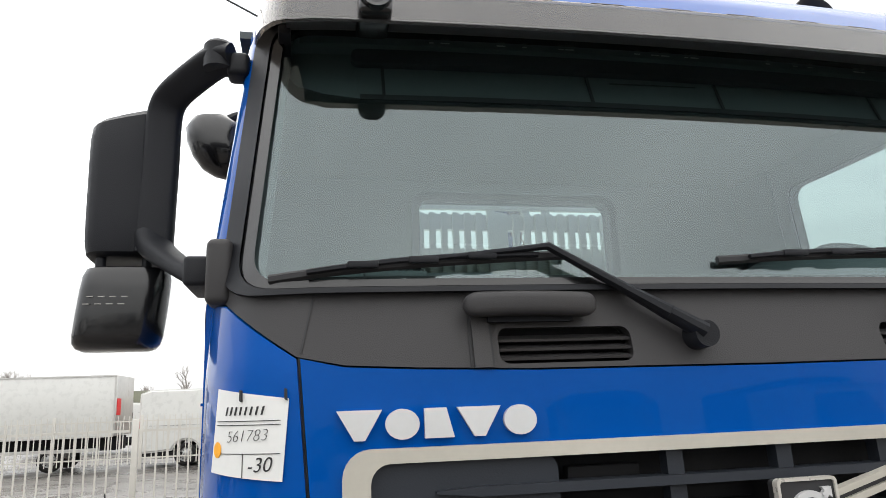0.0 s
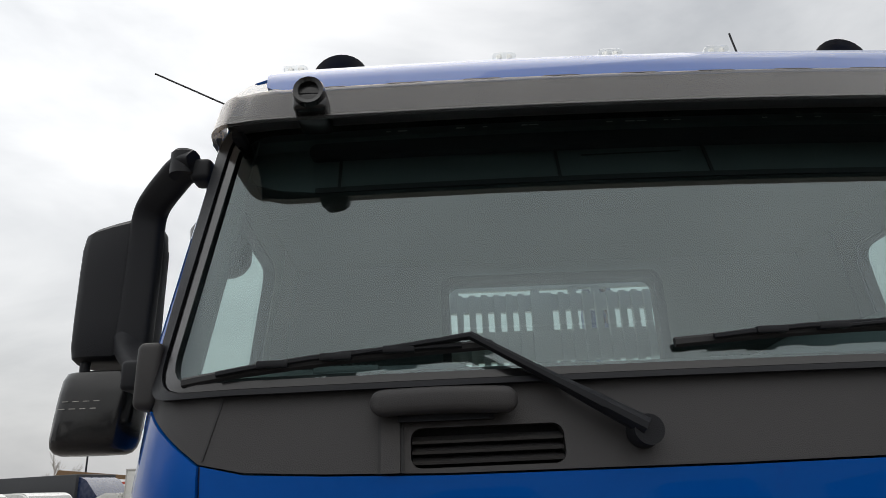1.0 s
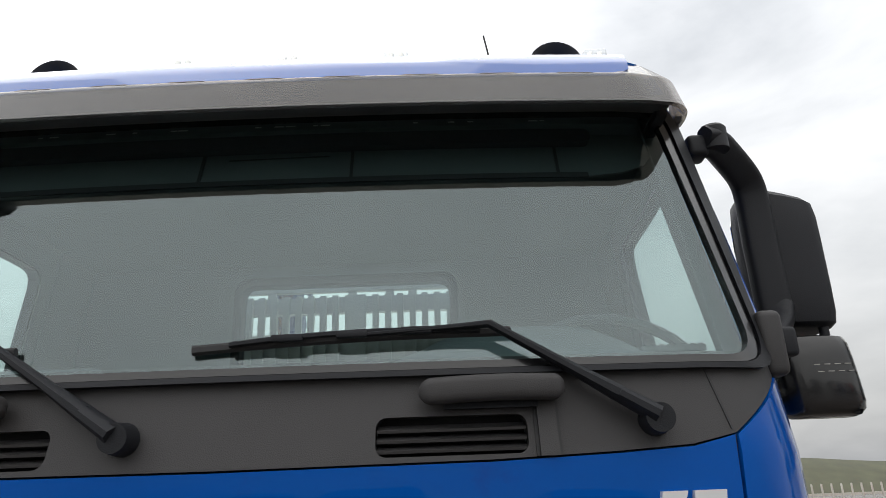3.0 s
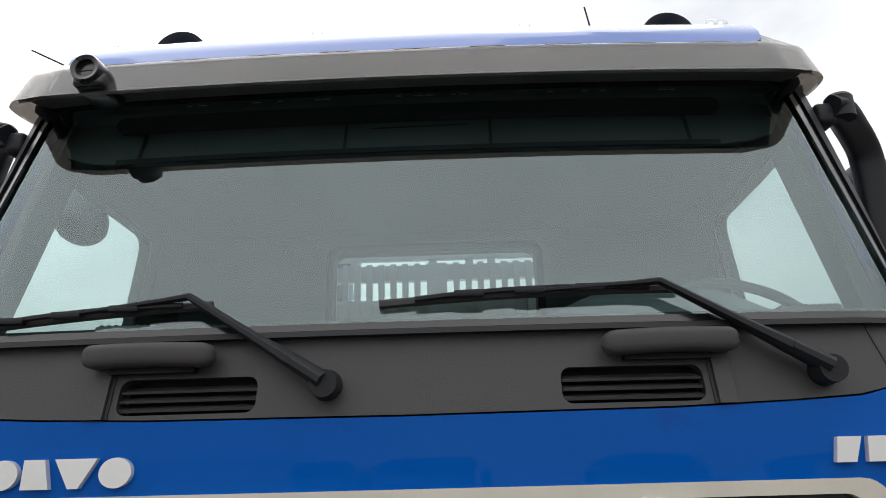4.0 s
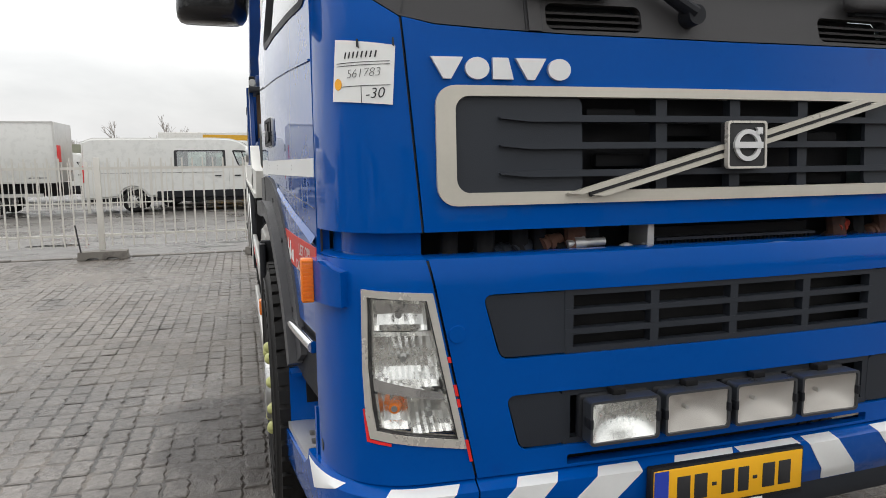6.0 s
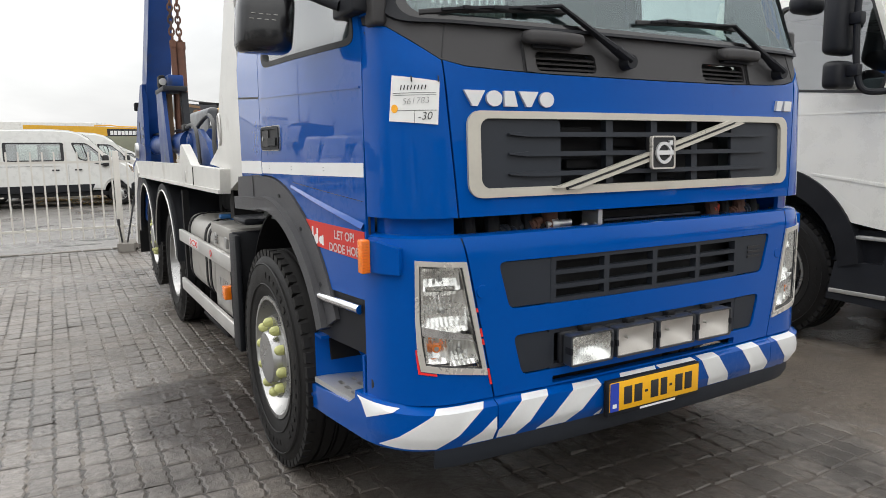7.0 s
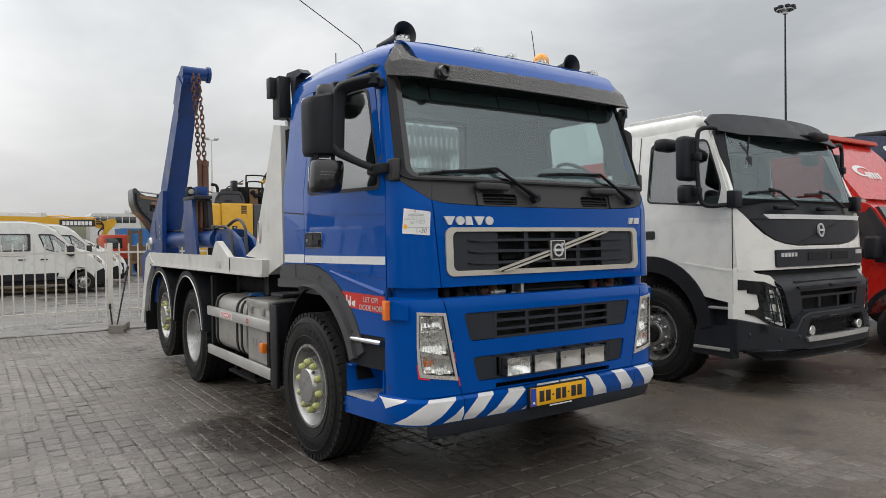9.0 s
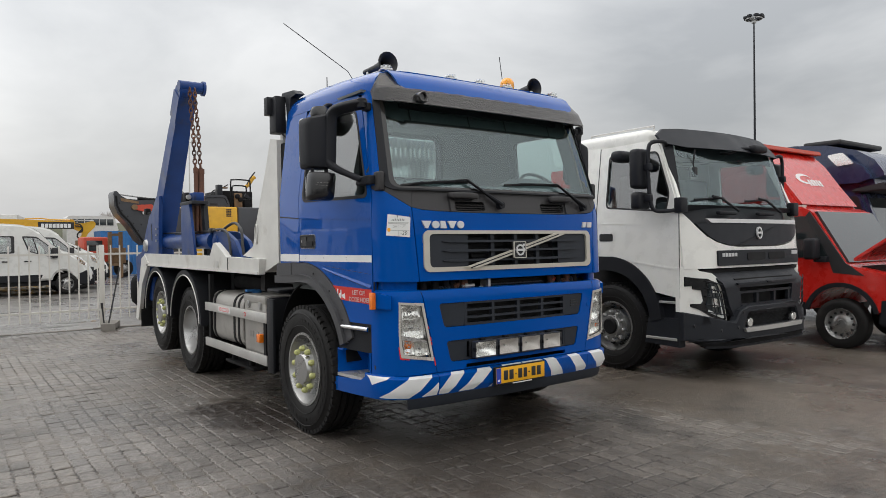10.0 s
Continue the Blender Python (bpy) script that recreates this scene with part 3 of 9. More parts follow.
bonnet = part("bonnet", plate(bonnet_out, [rrect(-0.84, 0.84, 1.345, 1.612, 0.04)], 0.03, BODY, S_CUTS, (1.3, 1.45, 1.6, 1.7)), BLUE, truck, "blue front panel with a wide grille opening")


def frame_like(u0, u1, v0, v1, r0, t_side, t_top, t_bot, thick, to, bm=None):
    n = 6
    o = rrect(u0, u1, v0, v1, r0, n)
    i = rrect(u0 + t_side, u1 - t_side, v0 + t_bot, v1 - t_top, r0 * 0.7, n)
    big = [math.hypot(q[0] - p[0], q[1] - p[1]) > 0.1 for p, q in zip(o, o[1:] + o[:1])]
    def same(loop):
        out = []
        for k, (p, q) in enumerate(zip(loop, loop[1:] + loop[:1])):
            out += [(p[0] + (q[0] - p[0]) * j / 16, p[1] + (q[1] - p[1]) * j / 16) for j in range(16)] if big[k] else [p]
        return out
    return ring(same(o), same(i), thick, to, bm)


grille = part("grille", plate(rrect(-0.83, -0.47, 1.35, 1.605, 0.03), (), 0.012, nose(-0.004, lean_up), S_CUTS), GREY_GRILLE, truck, "slate grey plastic grille with slim horizontal fins")
bm = plate(rrect(0.47, 0.83, 1.35, 1.605, 0.03), (), 0.012, nose(-0.004, lean_up), S_CUTS)
part("end_panel", bm, GREY_GRILLE, grille)
for x in (-0.235, 0.0, 0.235):
    part("upright", plate([(x - 0.017, 1.35), (x + 0.017, 1.35), (x + 0.017, 1.605), (x - 0.017, 1.605)], (), 0.03, nose(-0.006, lean_up)), GREY_GRILLE, grille)
for z in (1.547, 1.478, 1.407):
    fin = [(-0.70, z - 0.002), (-0.62, z - 0.010), (0.62, z - 0.010), (0.70, z - 0.002), (0.70, z + 0.002), (0.62, z + 0.007), (-0.62, z + 0.007), (-0.70, z + 0.002)]
    part("fin", plate(fin, (), 0.045, nose(0.012, lean_up), [k * 0.1 for k in range(-6, 7)]), GREY_GRILLE, grille)
part("backing", plate(rrect(-0.5, 0.5, 1.345, 1.61, 0.02), (), 0.01, nose(-0.09, lean_up), [k * 0.1 for k in range(-5, 6)]), DEEP, grille, "black sheet behind the grille, dark as an unlit opening")
for x, z in ((-0.33, 1.44), (-0.12, 1.52), (0.1, 1.39), (0.33, 1.5), (0.36, 1.38), (-0.36, 1.56)):
    part("bracket", boxes((x - 0.08, x + 0.07, 0.085, 0.115, z - 0.02, z + 0.015), bevel=0.006), DARK, grille)
part("grille_surround", frame_like(-0.865, 0.865, 1.328, 1.626, 0.05, 0.05, 0.026, 0.032, 0.035, nose(0.012, lean_up)), CREAM, truck, "champagne coloured rounded frame round the grille")

# diagonal strip and badge
ang = math.atan2(1.596 - 1.346, 0.944)
diag = None
for off in (-0.0112, 0.0112):
    rim = [(end - 3.0 * o, o) for end, o in ((-0.472, off - 0.0062), (0.472, off - 0.0062), (0.472, off + 0.0062), (-0.472, off + 0.0062))]
    bm = plate([(u, 1.350 + (u + 0.472) * math.tan(ang) + o / math.cos(ang)) for u, o in rim], (), 0.02, nose(0.03, lean_up), [k * 0.1 for k in range(-5, 6)])
    if diag is None:
        diag = part("diagonal_trim", bm, CREAM, truck, "champagne double strip across the grille")
    else:
        part("strip", bm, CREAM, diag)
wu, wv = -math.sin(ang) * 0.006, math.cos(ang) * 0.006
part("groove", plate([(-0.46 - wu, 1.350 - wv), (0.46 - wu, 1.592 - wv), (0.46 + wu, 1.592 + wv), (-0.46 + wu, 1.350 + wv)], (), 0.014, nose(0.022, lean_up), [k * 0.1 for k in range(-4, 5)]), INK, diag)
badge = part("badge", plate(rrect(-0.060, 0.060, 1.415, 1.536, 0.008), (), 0.03, nose(0.042, lean_up)), INK, truck, "square black badge with a silver ring")
part("badge_frame", frame_like(-0.064, 0.064, 1.411, 1.540, 0.01, 0.006, 0.006, 0.006, 0.014, nose(0.046, lean_up)), LAMP_FRAME, badge)
bm = bmesh.new()
o = [(0.043 * math.cos(t), 1.474 + 0.043 * math.sin(t)) for t in (2 * math.pi * k / 40 for k in range(40))]
i = [(0.031 * math.cos(t), 1.474 + 0.031 * math.sin(t)) for t in (2 * math.pi * k / 40 for k in range(40))]
part("badge_ring", ring(o, i, 0.012, nose(0.05, lean_up)), SILVER, badge)
part("badge_bar", plate([(-0.046, 1.466), (0.046, 1.466), (0.046, 1.483), (-0.046, 1.483)], (), 0.01, nose(0.053, lean_up)), SILVER, badge)
part("badge_tip", plate([(0.022, 1.505), (0.03, 1.497), (0.040, 1.507), (0.046, 1.502), (0.046, 1.522), (0.026, 1.522), (0.031, 1.516)], (), 0.008, nose(0.05, lean_up)), SILVER, badge)


# maker's marks as plain raised shapes
def mark(outline, name="raised_mark"):
    return plate(outline, (), 0.012, nose(0.012, lean_up), (-0.8, -0.7, -0.6, -0.5))


def ellipse(cu, cv, a, b, n=24):
    return [(cu + a * math.cos(2 * math.pi * k / n), cv + b * math.sin(2 * math.pi * k / n)) for k in range(n)]


z0, z1 = 1.641, 1.694
u = -0.875
for kind, wid in (("wedge", 0.082), ("disc", 0.068), ("slab", 0.062), ("wedge", 0.082), ("disc", 0.068)):
    if kind == "wedge":
        o = [(u, z1), (u + wid, z1), (u + 0.62 * wid, z0), (u + 0.38 * wid, z0)]
        bm = mark(o)
    elif kind == "disc":
        bm = mark(ellipse(u + wid / 2, (z0 + z1) / 2, wid / 2 - 0.003, 0.027))
    else:
        o = [(u + 0.004, z0), (u + wid - 0.004, z0), (u + 0.72 * wid, z1), (u + 0.004, z1)]
        bm = mark(o)
    part("raised_mark", bm, SILVER, bonnet, "silver raised mark on the bonnet")
    u += wid + 0.002
for o in ([(0.775, 1.653), (0.812, 1.653), (0.83, 1.698), (0.785, 1.698)],
          [(0.835, 1.653), (0.892, 1.653), (0.898, 1.698), (0.842, 1.698)]):
    part("raised_mark", mark(o), SILVER, bonnet, "silver raised mark on the bonnet")
# bonnet seam lines and corner panels
for side in (-1, 1):
    o = [(side * 0.905, 1.264), (side * 0.947, 1.79), (side * 1.0, 1.825), (side * 1.06, 1.865), (side * 1.12, 1.905), (side * (S_DOOR - 0.008), 1.925), (side * (S_DOOR - 0.008), 1.264)]
    corner = part("corner_panel", plate(o, (), 0.03, BODY, S_CUTS, (1.35, 1.5, 1.65, 1.76, 1.8)), BLUE, truck, "blue wrap-round cab corner panel")
    part("seam", plate([(side * 0.900, 1.262), (side * 0.942, 1.79), (side * 0.946, 1.79), (side * 0.904, 1.262)], (), 0.01, nose(-0.006, lean_up)), INK, corner)
    # dark neck and blue shoulder under the corner
    part("neck", plate([(side * 0.9, 1.19), (side * 0.9, 1.27), (side * S_DOOR, 1.27), (side * S_DOOR, 1.19)], (), 0.02, nose(-0.045), S_CUTS), BLUE, corner)

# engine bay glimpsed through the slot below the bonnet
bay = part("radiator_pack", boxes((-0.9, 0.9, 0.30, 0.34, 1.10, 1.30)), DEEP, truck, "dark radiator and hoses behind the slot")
bm = boxes((-0.20, 0.36, 0.14, 0.30, 1.212, 1.243))
part("cooler_tank", bm, DARK, bay)
for k in range(40):
    x = -0.195 + k * 0.014
    part("cooler_fin", boxes((x, x + 0.007, 0.12, 0.2, 1.165, 1.207)), DARK, bay)
part("strap", boxes((-0.235, -0.212, 0.10, 0.2, 1.16, 1.26), bevel=0.003), ALU, bay)
for x, r, m in ((-0.62, 0.028, DARK), (-0.56, 0.022, DARK), (-0.72, 0.03, DARK), (-0.45, 0.032, RUST), (-0.40, 0.026, DARK), (0.47, 0.03, RUST), (0.55, 0.026, DARK), (0.66, 0.03, RUST), (0.75, 0.026, DARK), (-0.82, 0.025, DARK)):
    bm = bmesh.new()
    tube(bm, [(x, 0.2, 1.15), (x + 0.01, 0.14, 1.2), (x + 0.02, 0.17, 1.29)], r)
    part("hose", bm, m, bay)
bm = bmesh.new()
rod(bm, (-0.47, 0.13, 1.208), (-0.36, 0.12, 1.213), 0.012)
rod(bm, (-0.45, 0.13, 1.209), (-0.42, 0.128, 1.21), 0.021)
part("bolt", bm, ALU, bay)
bm = bmesh.new()
tube(bm, smooth_line([(-0.34, 0.12, 1.17), (-0.3, 0.11, 1.2), (-0.26, 0.11, 1.185), (-0.23, 0.12, 1.2)]), 0.008)
part("wire", bm, ALU, bay)
for x, z, r, m in ((-0.52, 1.212, 0.022, RUST), (-0.50, 1.19, 0.022, DARK), (-0.66, 1.19, 0.026, GREY_GRILLE), (-0.60, 1.20, 0.020, GREY_GRILLE), (0.50, 1.22, 0.016, RED_CAB), (0.62, 1.20, 0.022, RUST), (0.70, 1.205, 0.026, GREY_GRILLE), (0.57, 1.19, 0.022, GREY_GRILLE)):
    bm = bmesh.new()
    rod(bm, (x - 0.03, 0.13, z - 0.006), (x + 0.04, 0.16, z + 0.01), r, r * 0.8, 14)
    rod(bm, (x - 0.012, 0.136, z - 0.003), (x + 0.004, 0.144, z), r * 1.2, r * 1.2, 14)
    part("hose_joint", bm, m, bay)
for x0, x1, z in ((-0.70, -0.52, 1.172), (-0.50, -0.30, 1.168), (0.42, 0.78, 1.17)):
    part("pipe", tube(bmesh.new(), smooth_line([(x0, 0.10, z), ((x0 + x1) / 2, 0.085, z + 0.012), (x1, 0.11, z + 0.004)]), 0.011, 8), DARK, bay)
part("cooler_edge", boxes((-0.20, 0.36, 0.105, 0.14, 1.208, 1.216)), GREY_GRILLE, bay)

# ---- bumper ----


def bulge(z):
    """Rounds the bumper's top shoulder back."""
    return 0.0 if z < 1.12 else 3.2 * (z - 1.12) ** 2


BUMPS = nose(0.012, bulge)
S_BUMP = s_at(y=0.315)
HL_OUT = [(-1.048, 1.114), (-0.890, 1.103), (-0.812, 0.704), (-1.034, 0.744), (-1.045, 0.80), (-1.050, 0.92)]
g2 = [(-0.752, 1.100), (0.752, 1.100), (0.705, 0.925), (-0.705, 0.925)]
g3 = [(-0.690, 0.826), (0.690, 0.826), (0.652, 0.672), (-0.652, 0.672)]
mid = [(-0.887, 1.195), (-0.768, 0.610), (0.768, 0.610), (0.887, 1.195)]
bumper = part("bumper", plate(mid, [round_poly(g2, 0.03), round_poly(g3, 0.03), rrect(-0.515, 0.52, 0.618, 0.645, 0.006)], 0.025, BUMPS, S_CUTS, (1.12, 1.14, 1.16, 1.18)), BLUE, truck, "blue bumper with two grey grilles")
for side in (-1, 1):
    o = [(side * 0.894, 1.195), (side * 0.775, 0.610), (side * S_BUMP, 0.610), (side * S_BUMP, 1.13), (side * (S_BUMP - 0.05), 1.195)]
    hole = [(side * -u, v) for u, v in HL_OUT]
    c = part("bumper_corner", plate(o, [hole], 0.025, BUMPS, S_CUTS, (1.12, 1.14, 1.16, 1.18)), BLUE, truck, "blue bumper corner round the headlamp")
    part("seam", plate([(side * 0.888, 1.19), (side * 0.769, 0.612), (side * 0.774, 0.612), (side * 0.893, 1.19)], (), 0.01, nose(-0.002)), INK, c)
    bm = bmesh.new()
    p, n = plan(side * 0.820)
    lathe(bm, [(0, 0.001), (0, 0.022), (0.012, 0.026)], (p.x, p.y - 0.016, 1.002), "y", 24)
    part("cap", bm, BLUE, bumper)
    # shoulder over the top of the corner
    rows = []
    for z, back in ((1.195, 0.018), (1.203, 0.03), (1.205, 0.06)):
        rows.append([nose(0.012 - back, lambda q: 0.0)(side * s, z, 0) for s in np.linspace(0.9, S_BUMP, 14)])
    bm = bmesh.new()
    skin(bm, rows)
    part("shoulder", thicken(bm, 0.004), BLUE, c)
bm = bmesh.new()
skin(bm, [[nose(0.012 - back)(s, z, 0) for s in np.linspace(-0.9, 0.9, 20)] for z, back in ((1.195, 0.018), (1.2, 0.03), (1.2, 0.09))])
part("shoulder", thicken(bm, 0.004), BLUE, bumper)

# lower grilles in the bumper
FIN = nose(0.004)


def blank(outline, parent, name="blank_panel"):
    return part(name, plate(round_poly(outline, 0.02), (), 0.012, FIN, S_CUTS), GREY_GRILLE, parent)


vent2 = blank([(-0.747, 1.096), (-0.508, 1.096), (-0.504, 0.929), (-0.700, 0.929)], truck, "lower_grille")
vent2["label"] = "slate grey bumper grille with rectangular openings"
blank([(0.522, 1.096), (0.747, 1.096), (0.700, 0.929), (0.518, 0.929)], vent2)
for z in (1.040, 1.019, 0.998):
    part("louvre", plate([(0.598, z), (0.690, z), (0.687, z + 0.010), (0.598, z + 0.010)], (), 0.004, nose(0.0085)), INK, vent2)
for k in range(5):
    x = -0.51 + k * 0.2575
    w = 0.013
    part("upright", plate([(x - w, 0.927), (x + w, 0.927), (x + w, 1.098), (x - w, 1.098)], (), 0.03, nose(0.005)), GREY_GRILLE, vent2)
for z in (1.091, 1.038, 0.984, 0.934):
    part("crossbar", plate([(-0.52, z - 0.008), (0.52, z - 0.008), (0.52, z + 0.008), (-0.52, z + 0.008)], (), 0.03, nose(0.006), [k * 0.1 for k in range(-5, 6)]), GREY_GRILLE, vent2)
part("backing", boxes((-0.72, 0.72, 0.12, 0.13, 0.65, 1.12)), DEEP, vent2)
vent3 = blank([(-0.685, 0.822), (-0.526, 0.822), (-0.522, 0.676), (-0.647, 0.676)], truck, "lamp_grille")
vent3["label"] = "slate grey bumper opening with spot lamps"
blank([(0.526, 0.822), (0.685, 0.822), (0.647, 0.676), (0.522, 0.676)], vent3)
for x in (-0.515, -0.26, 0.0, 0.26, 0.515):
    part("upright", plate([(x - 0.012, 0.674), (x + 0.012, 0.674), (x + 0.012, 0.824), (x - 0.012, 0.824)], (), 0.03, nose(0.003)), GREY_GRILLE, vent3)
for z in (0.816, 0.681):
    part("crossbar", plate([(-0.52, z - 0.008), (0.52, z - 0.008), (0.52, z + 0.008), (-0.52, z + 0.008)], (), 0.03, nose(0.004), [k * 0.1 for k in range(-5, 6)]), GREY_GRILLE, vent3)
for x0 in (-0.484, -0.256, -0.028, 0.200):
    x1, y = x0 + 0.218, -0.034
    lampo = part("spot_lamp", boxes((x0, x1, y + 0.055, y + 0.085, 0.684, 0.812), bevel=0.014, seg=3), BLACK, truck, "rectangular spot lamp in a black housing")
    part("rim", frame_like(x0 + 0.004, x1 - 0.004, 0.687, 0.809, 0.012, 0.007, 0.007, 0.007, 0.045, lambda a, b, w: (a, y - 0.003 + w, b)), LAMP_GREY, lampo)
    bm = bmesh.new()
    rows = []
    for v in np.linspace(0.694, 0.802, 10):
        rows.append([(uu, y + 0.004 + 0.045 * (1 - ((uu - (x0 + x1) / 2) / 0.1) ** 2) * (1 - ((v - 0.7485) / 0.0555) ** 2), v) for uu in np.linspace(x0 + 0.011, x1 - 0.011, 14)])
    skin(bm, rows)
    part("reflector", bm, REFLECTOR if x0 < -0.4 else FROSTED, lampo)
    bm = bmesh.new()
    rod(bm, ((x0 + x1) / 2 - 0.02, y + 0.04, 0.752), ((x0 + x1) / 2 - 0.02, y + 0.022, 0.752), 0.006)
    part("bulb", bm, ALU, lampo)
    bm = plate(rrect(x0 + 0.011, x1 - 0.011, 0.694, 0.802, 0.006), (), 0, lambda a, b, w: (a, y + w, b))
    lens = part("lens", bm, LENS, lampo)
    lens.visible_shadow = False
    if x0 < -0.4:
        bm = bmesh.new()
        for xx in np.arange(x0 + 0.03, x1 - 0.025, 0.018):
            box(bm, xx, xx + 0.003, y + 0.002, y + 0.005, 0.742, 0.792)
        flutes = part("lens_flutes", bm, LENS, lampo)
        flutes.visible_shadow = False
    for xx in (x0 + 0.002, x1 - 0.012):
        part("rim_clip", boxes((xx, xx + 0.01, y - 0.006, y + 0.03, 0.735, 0.762), bevel=0.002), BLACK, lampo)
    bm = bmesh.new()
    box(bm, (x0 + x1) / 2 - 0.02, (x0 + x1) / 2 + 0.02, y + 0.03, y + 0.09, 0.806, 0.826, bevel=0.004)
    part("bracket", bm, DARK, lampo)

# bumper lip with its striped film, running round under the step
S_LIP = s_at(y=0.78)


LIP = nose(0.038, lambda z: 0.6 * (0.5 - z) if z < 0.5 else (1.8 * (z - 0.585) if z > 0.585 else 0.0))
for a, b, nm in ((-S_LIP, -0.772, "lip_end"), (-0.768, 0.768, "lip"), (0.772, S_LIP, "lip_end")):
    top = 0.606
    o = [(a, 0.450 if abs(a) < 1.3 else 0.43), (b, 0.450 if abs(b) < 1.3 else 0.43), (b, top if abs(b) < 1.3 else 0.545), (b, top if abs(b) < 1.3 else 0.545), (a, top if abs(a) < 1.3 else 0.545)]
    o = [(a, 0.445), (b, 0.445), (b, top), (a, top)]
    if nm == "lip_end":
        far, near = (a, b) if a < 0 else (b, a)
        sg = -1 if a < 0 else 1
        o = [(near, 0.445), (near, top), (sg * (S_BUMP + 0.01), top + 0.005), (sg * (S_BUMP + 0.10), 0.552), (far, 0.535), (far, 0.43)]
    part(nm, plate(o, (), 0.05, LIP, S_CUTS + [s for s in (-1.5, -1.42, 1.42, 1.5)], (0.47, 0.5, 0.585, 0.596)), BLUE, bumper)
FILM = nose(0.0405, lambda z: 0.6 * (0.5 - z) if z < 0.5 else (1.8 * (z - 0.585) if z > 0.585 else 0.0))
stripes = [[(-1.295, 0.600), (-1.095, 0.600), (-1.255, 0.535)],
           [(-1.175, 0.450), (-0.985, 0.450), (-0.815, 0.600), (-0.985, 0.600)],
           [(-0.90, 0.450), (-0.776, 0.450), (-0.776, 0.545)],
           [(-0.760, 0.452), (-0.680, 0.450), (-0.540, 0.600), (-0.655, 0.600), (-0.764, 0.49)],
           [(-0.585, 0.450), (-0.450, 0.450), (-0.300, 0.580), (-0.300, 0.600), (-0.420, 0.600)],
           [(-0.31, 0.450), (-0.28, 0.450), (-0.28, 0.475)],
           [(-0.195, 0.588), (-0.180, 0.600), (0.012, 0.600), (0.000, 0.588)],
           [(0.030, 0.588), (0.020, 0.600), (0.23, 0.600), (0.243, 0.588)],
           [(0.262, 0.600), (0.372, 0.600), (0.490, 0.450), (0.352, 0.450)],
           [(0.535, 0.600), (0.655, 0.600), (0.762, 0.480), (0.762, 0.450), (0.655, 0.450)],
           [(0.80, 0.600), (0.96, 0.600), (1.10, 0.450), (0.93, 0.450)],
           [(1.16, 0.600), (1.33, 0.600), (1.33, 0.52), (1.26, 0.5)]]
for o in stripes:
    part("white_stripe", plate(o, (), 0.002, FILM, S_CUTS, (0.47, 0.5, 0.585)), WHITE_TAPE, bumper)
# grey apron below
bm = bmesh.new()
rows = []
for z, off in ((0.455, 0.055), (0.40, 0.05), (0.362, 0.03)):
    rows.append([nose(off - 0.05)(s, z, 0) for s in np.linspace(-1.0, 1.0, 30)])
skin(bm, rows)
part("apron", thicken(bm, 0.02), GREY_GRILLE, bumper, "dark grey rubber apron under the bumper")

# number plate
plate_ob = part("number_plate", boxes((-0.285, 0.215, -0.040, -0.030, 0.472, 0.590), bevel=0.003), YELLOW_PLATE, truck, "yellow number plate with dark bars")
part("plate_holder", boxes((-0.292, 0.222, -0.036, -0.01, 0.452, 0.597), bevel=0.004), BLACK, plate_ob)
part("blue_band", boxes((-0.284, -0.240, -0.0415, -0.035, 0.474, 0.588)), PLATE_BLUE, plate_ob)
part("pale_bar", boxes((-0.272, -0.252, -0.0425, -0.04, 0.488, 0.504)), WHITE_TAPE, plate_ob)
for x0, x1 in ((-0.212, -0.170), (-0.156, -0.114), (-0.098, -0.083), (-0.066, -0.024), (-0.010, 0.026), (0.040, 0.055), (0.074, 0.116), (0.130, 0.172)):
    lo, hi = ((0.494, 0.566) if x1 - x0 > 0.02 else (0.525, 0.535))
    part("dark_bar", boxes((x0, x1, -0.0418, -0.036, lo, hi), bevel=0.0008), INK, plate_ob)
part("pale_bar", boxes((-0.12, 0.08, -0.0368, -0.03, 0.457, 0.465)), WHITE_TAPE, plate_ob)


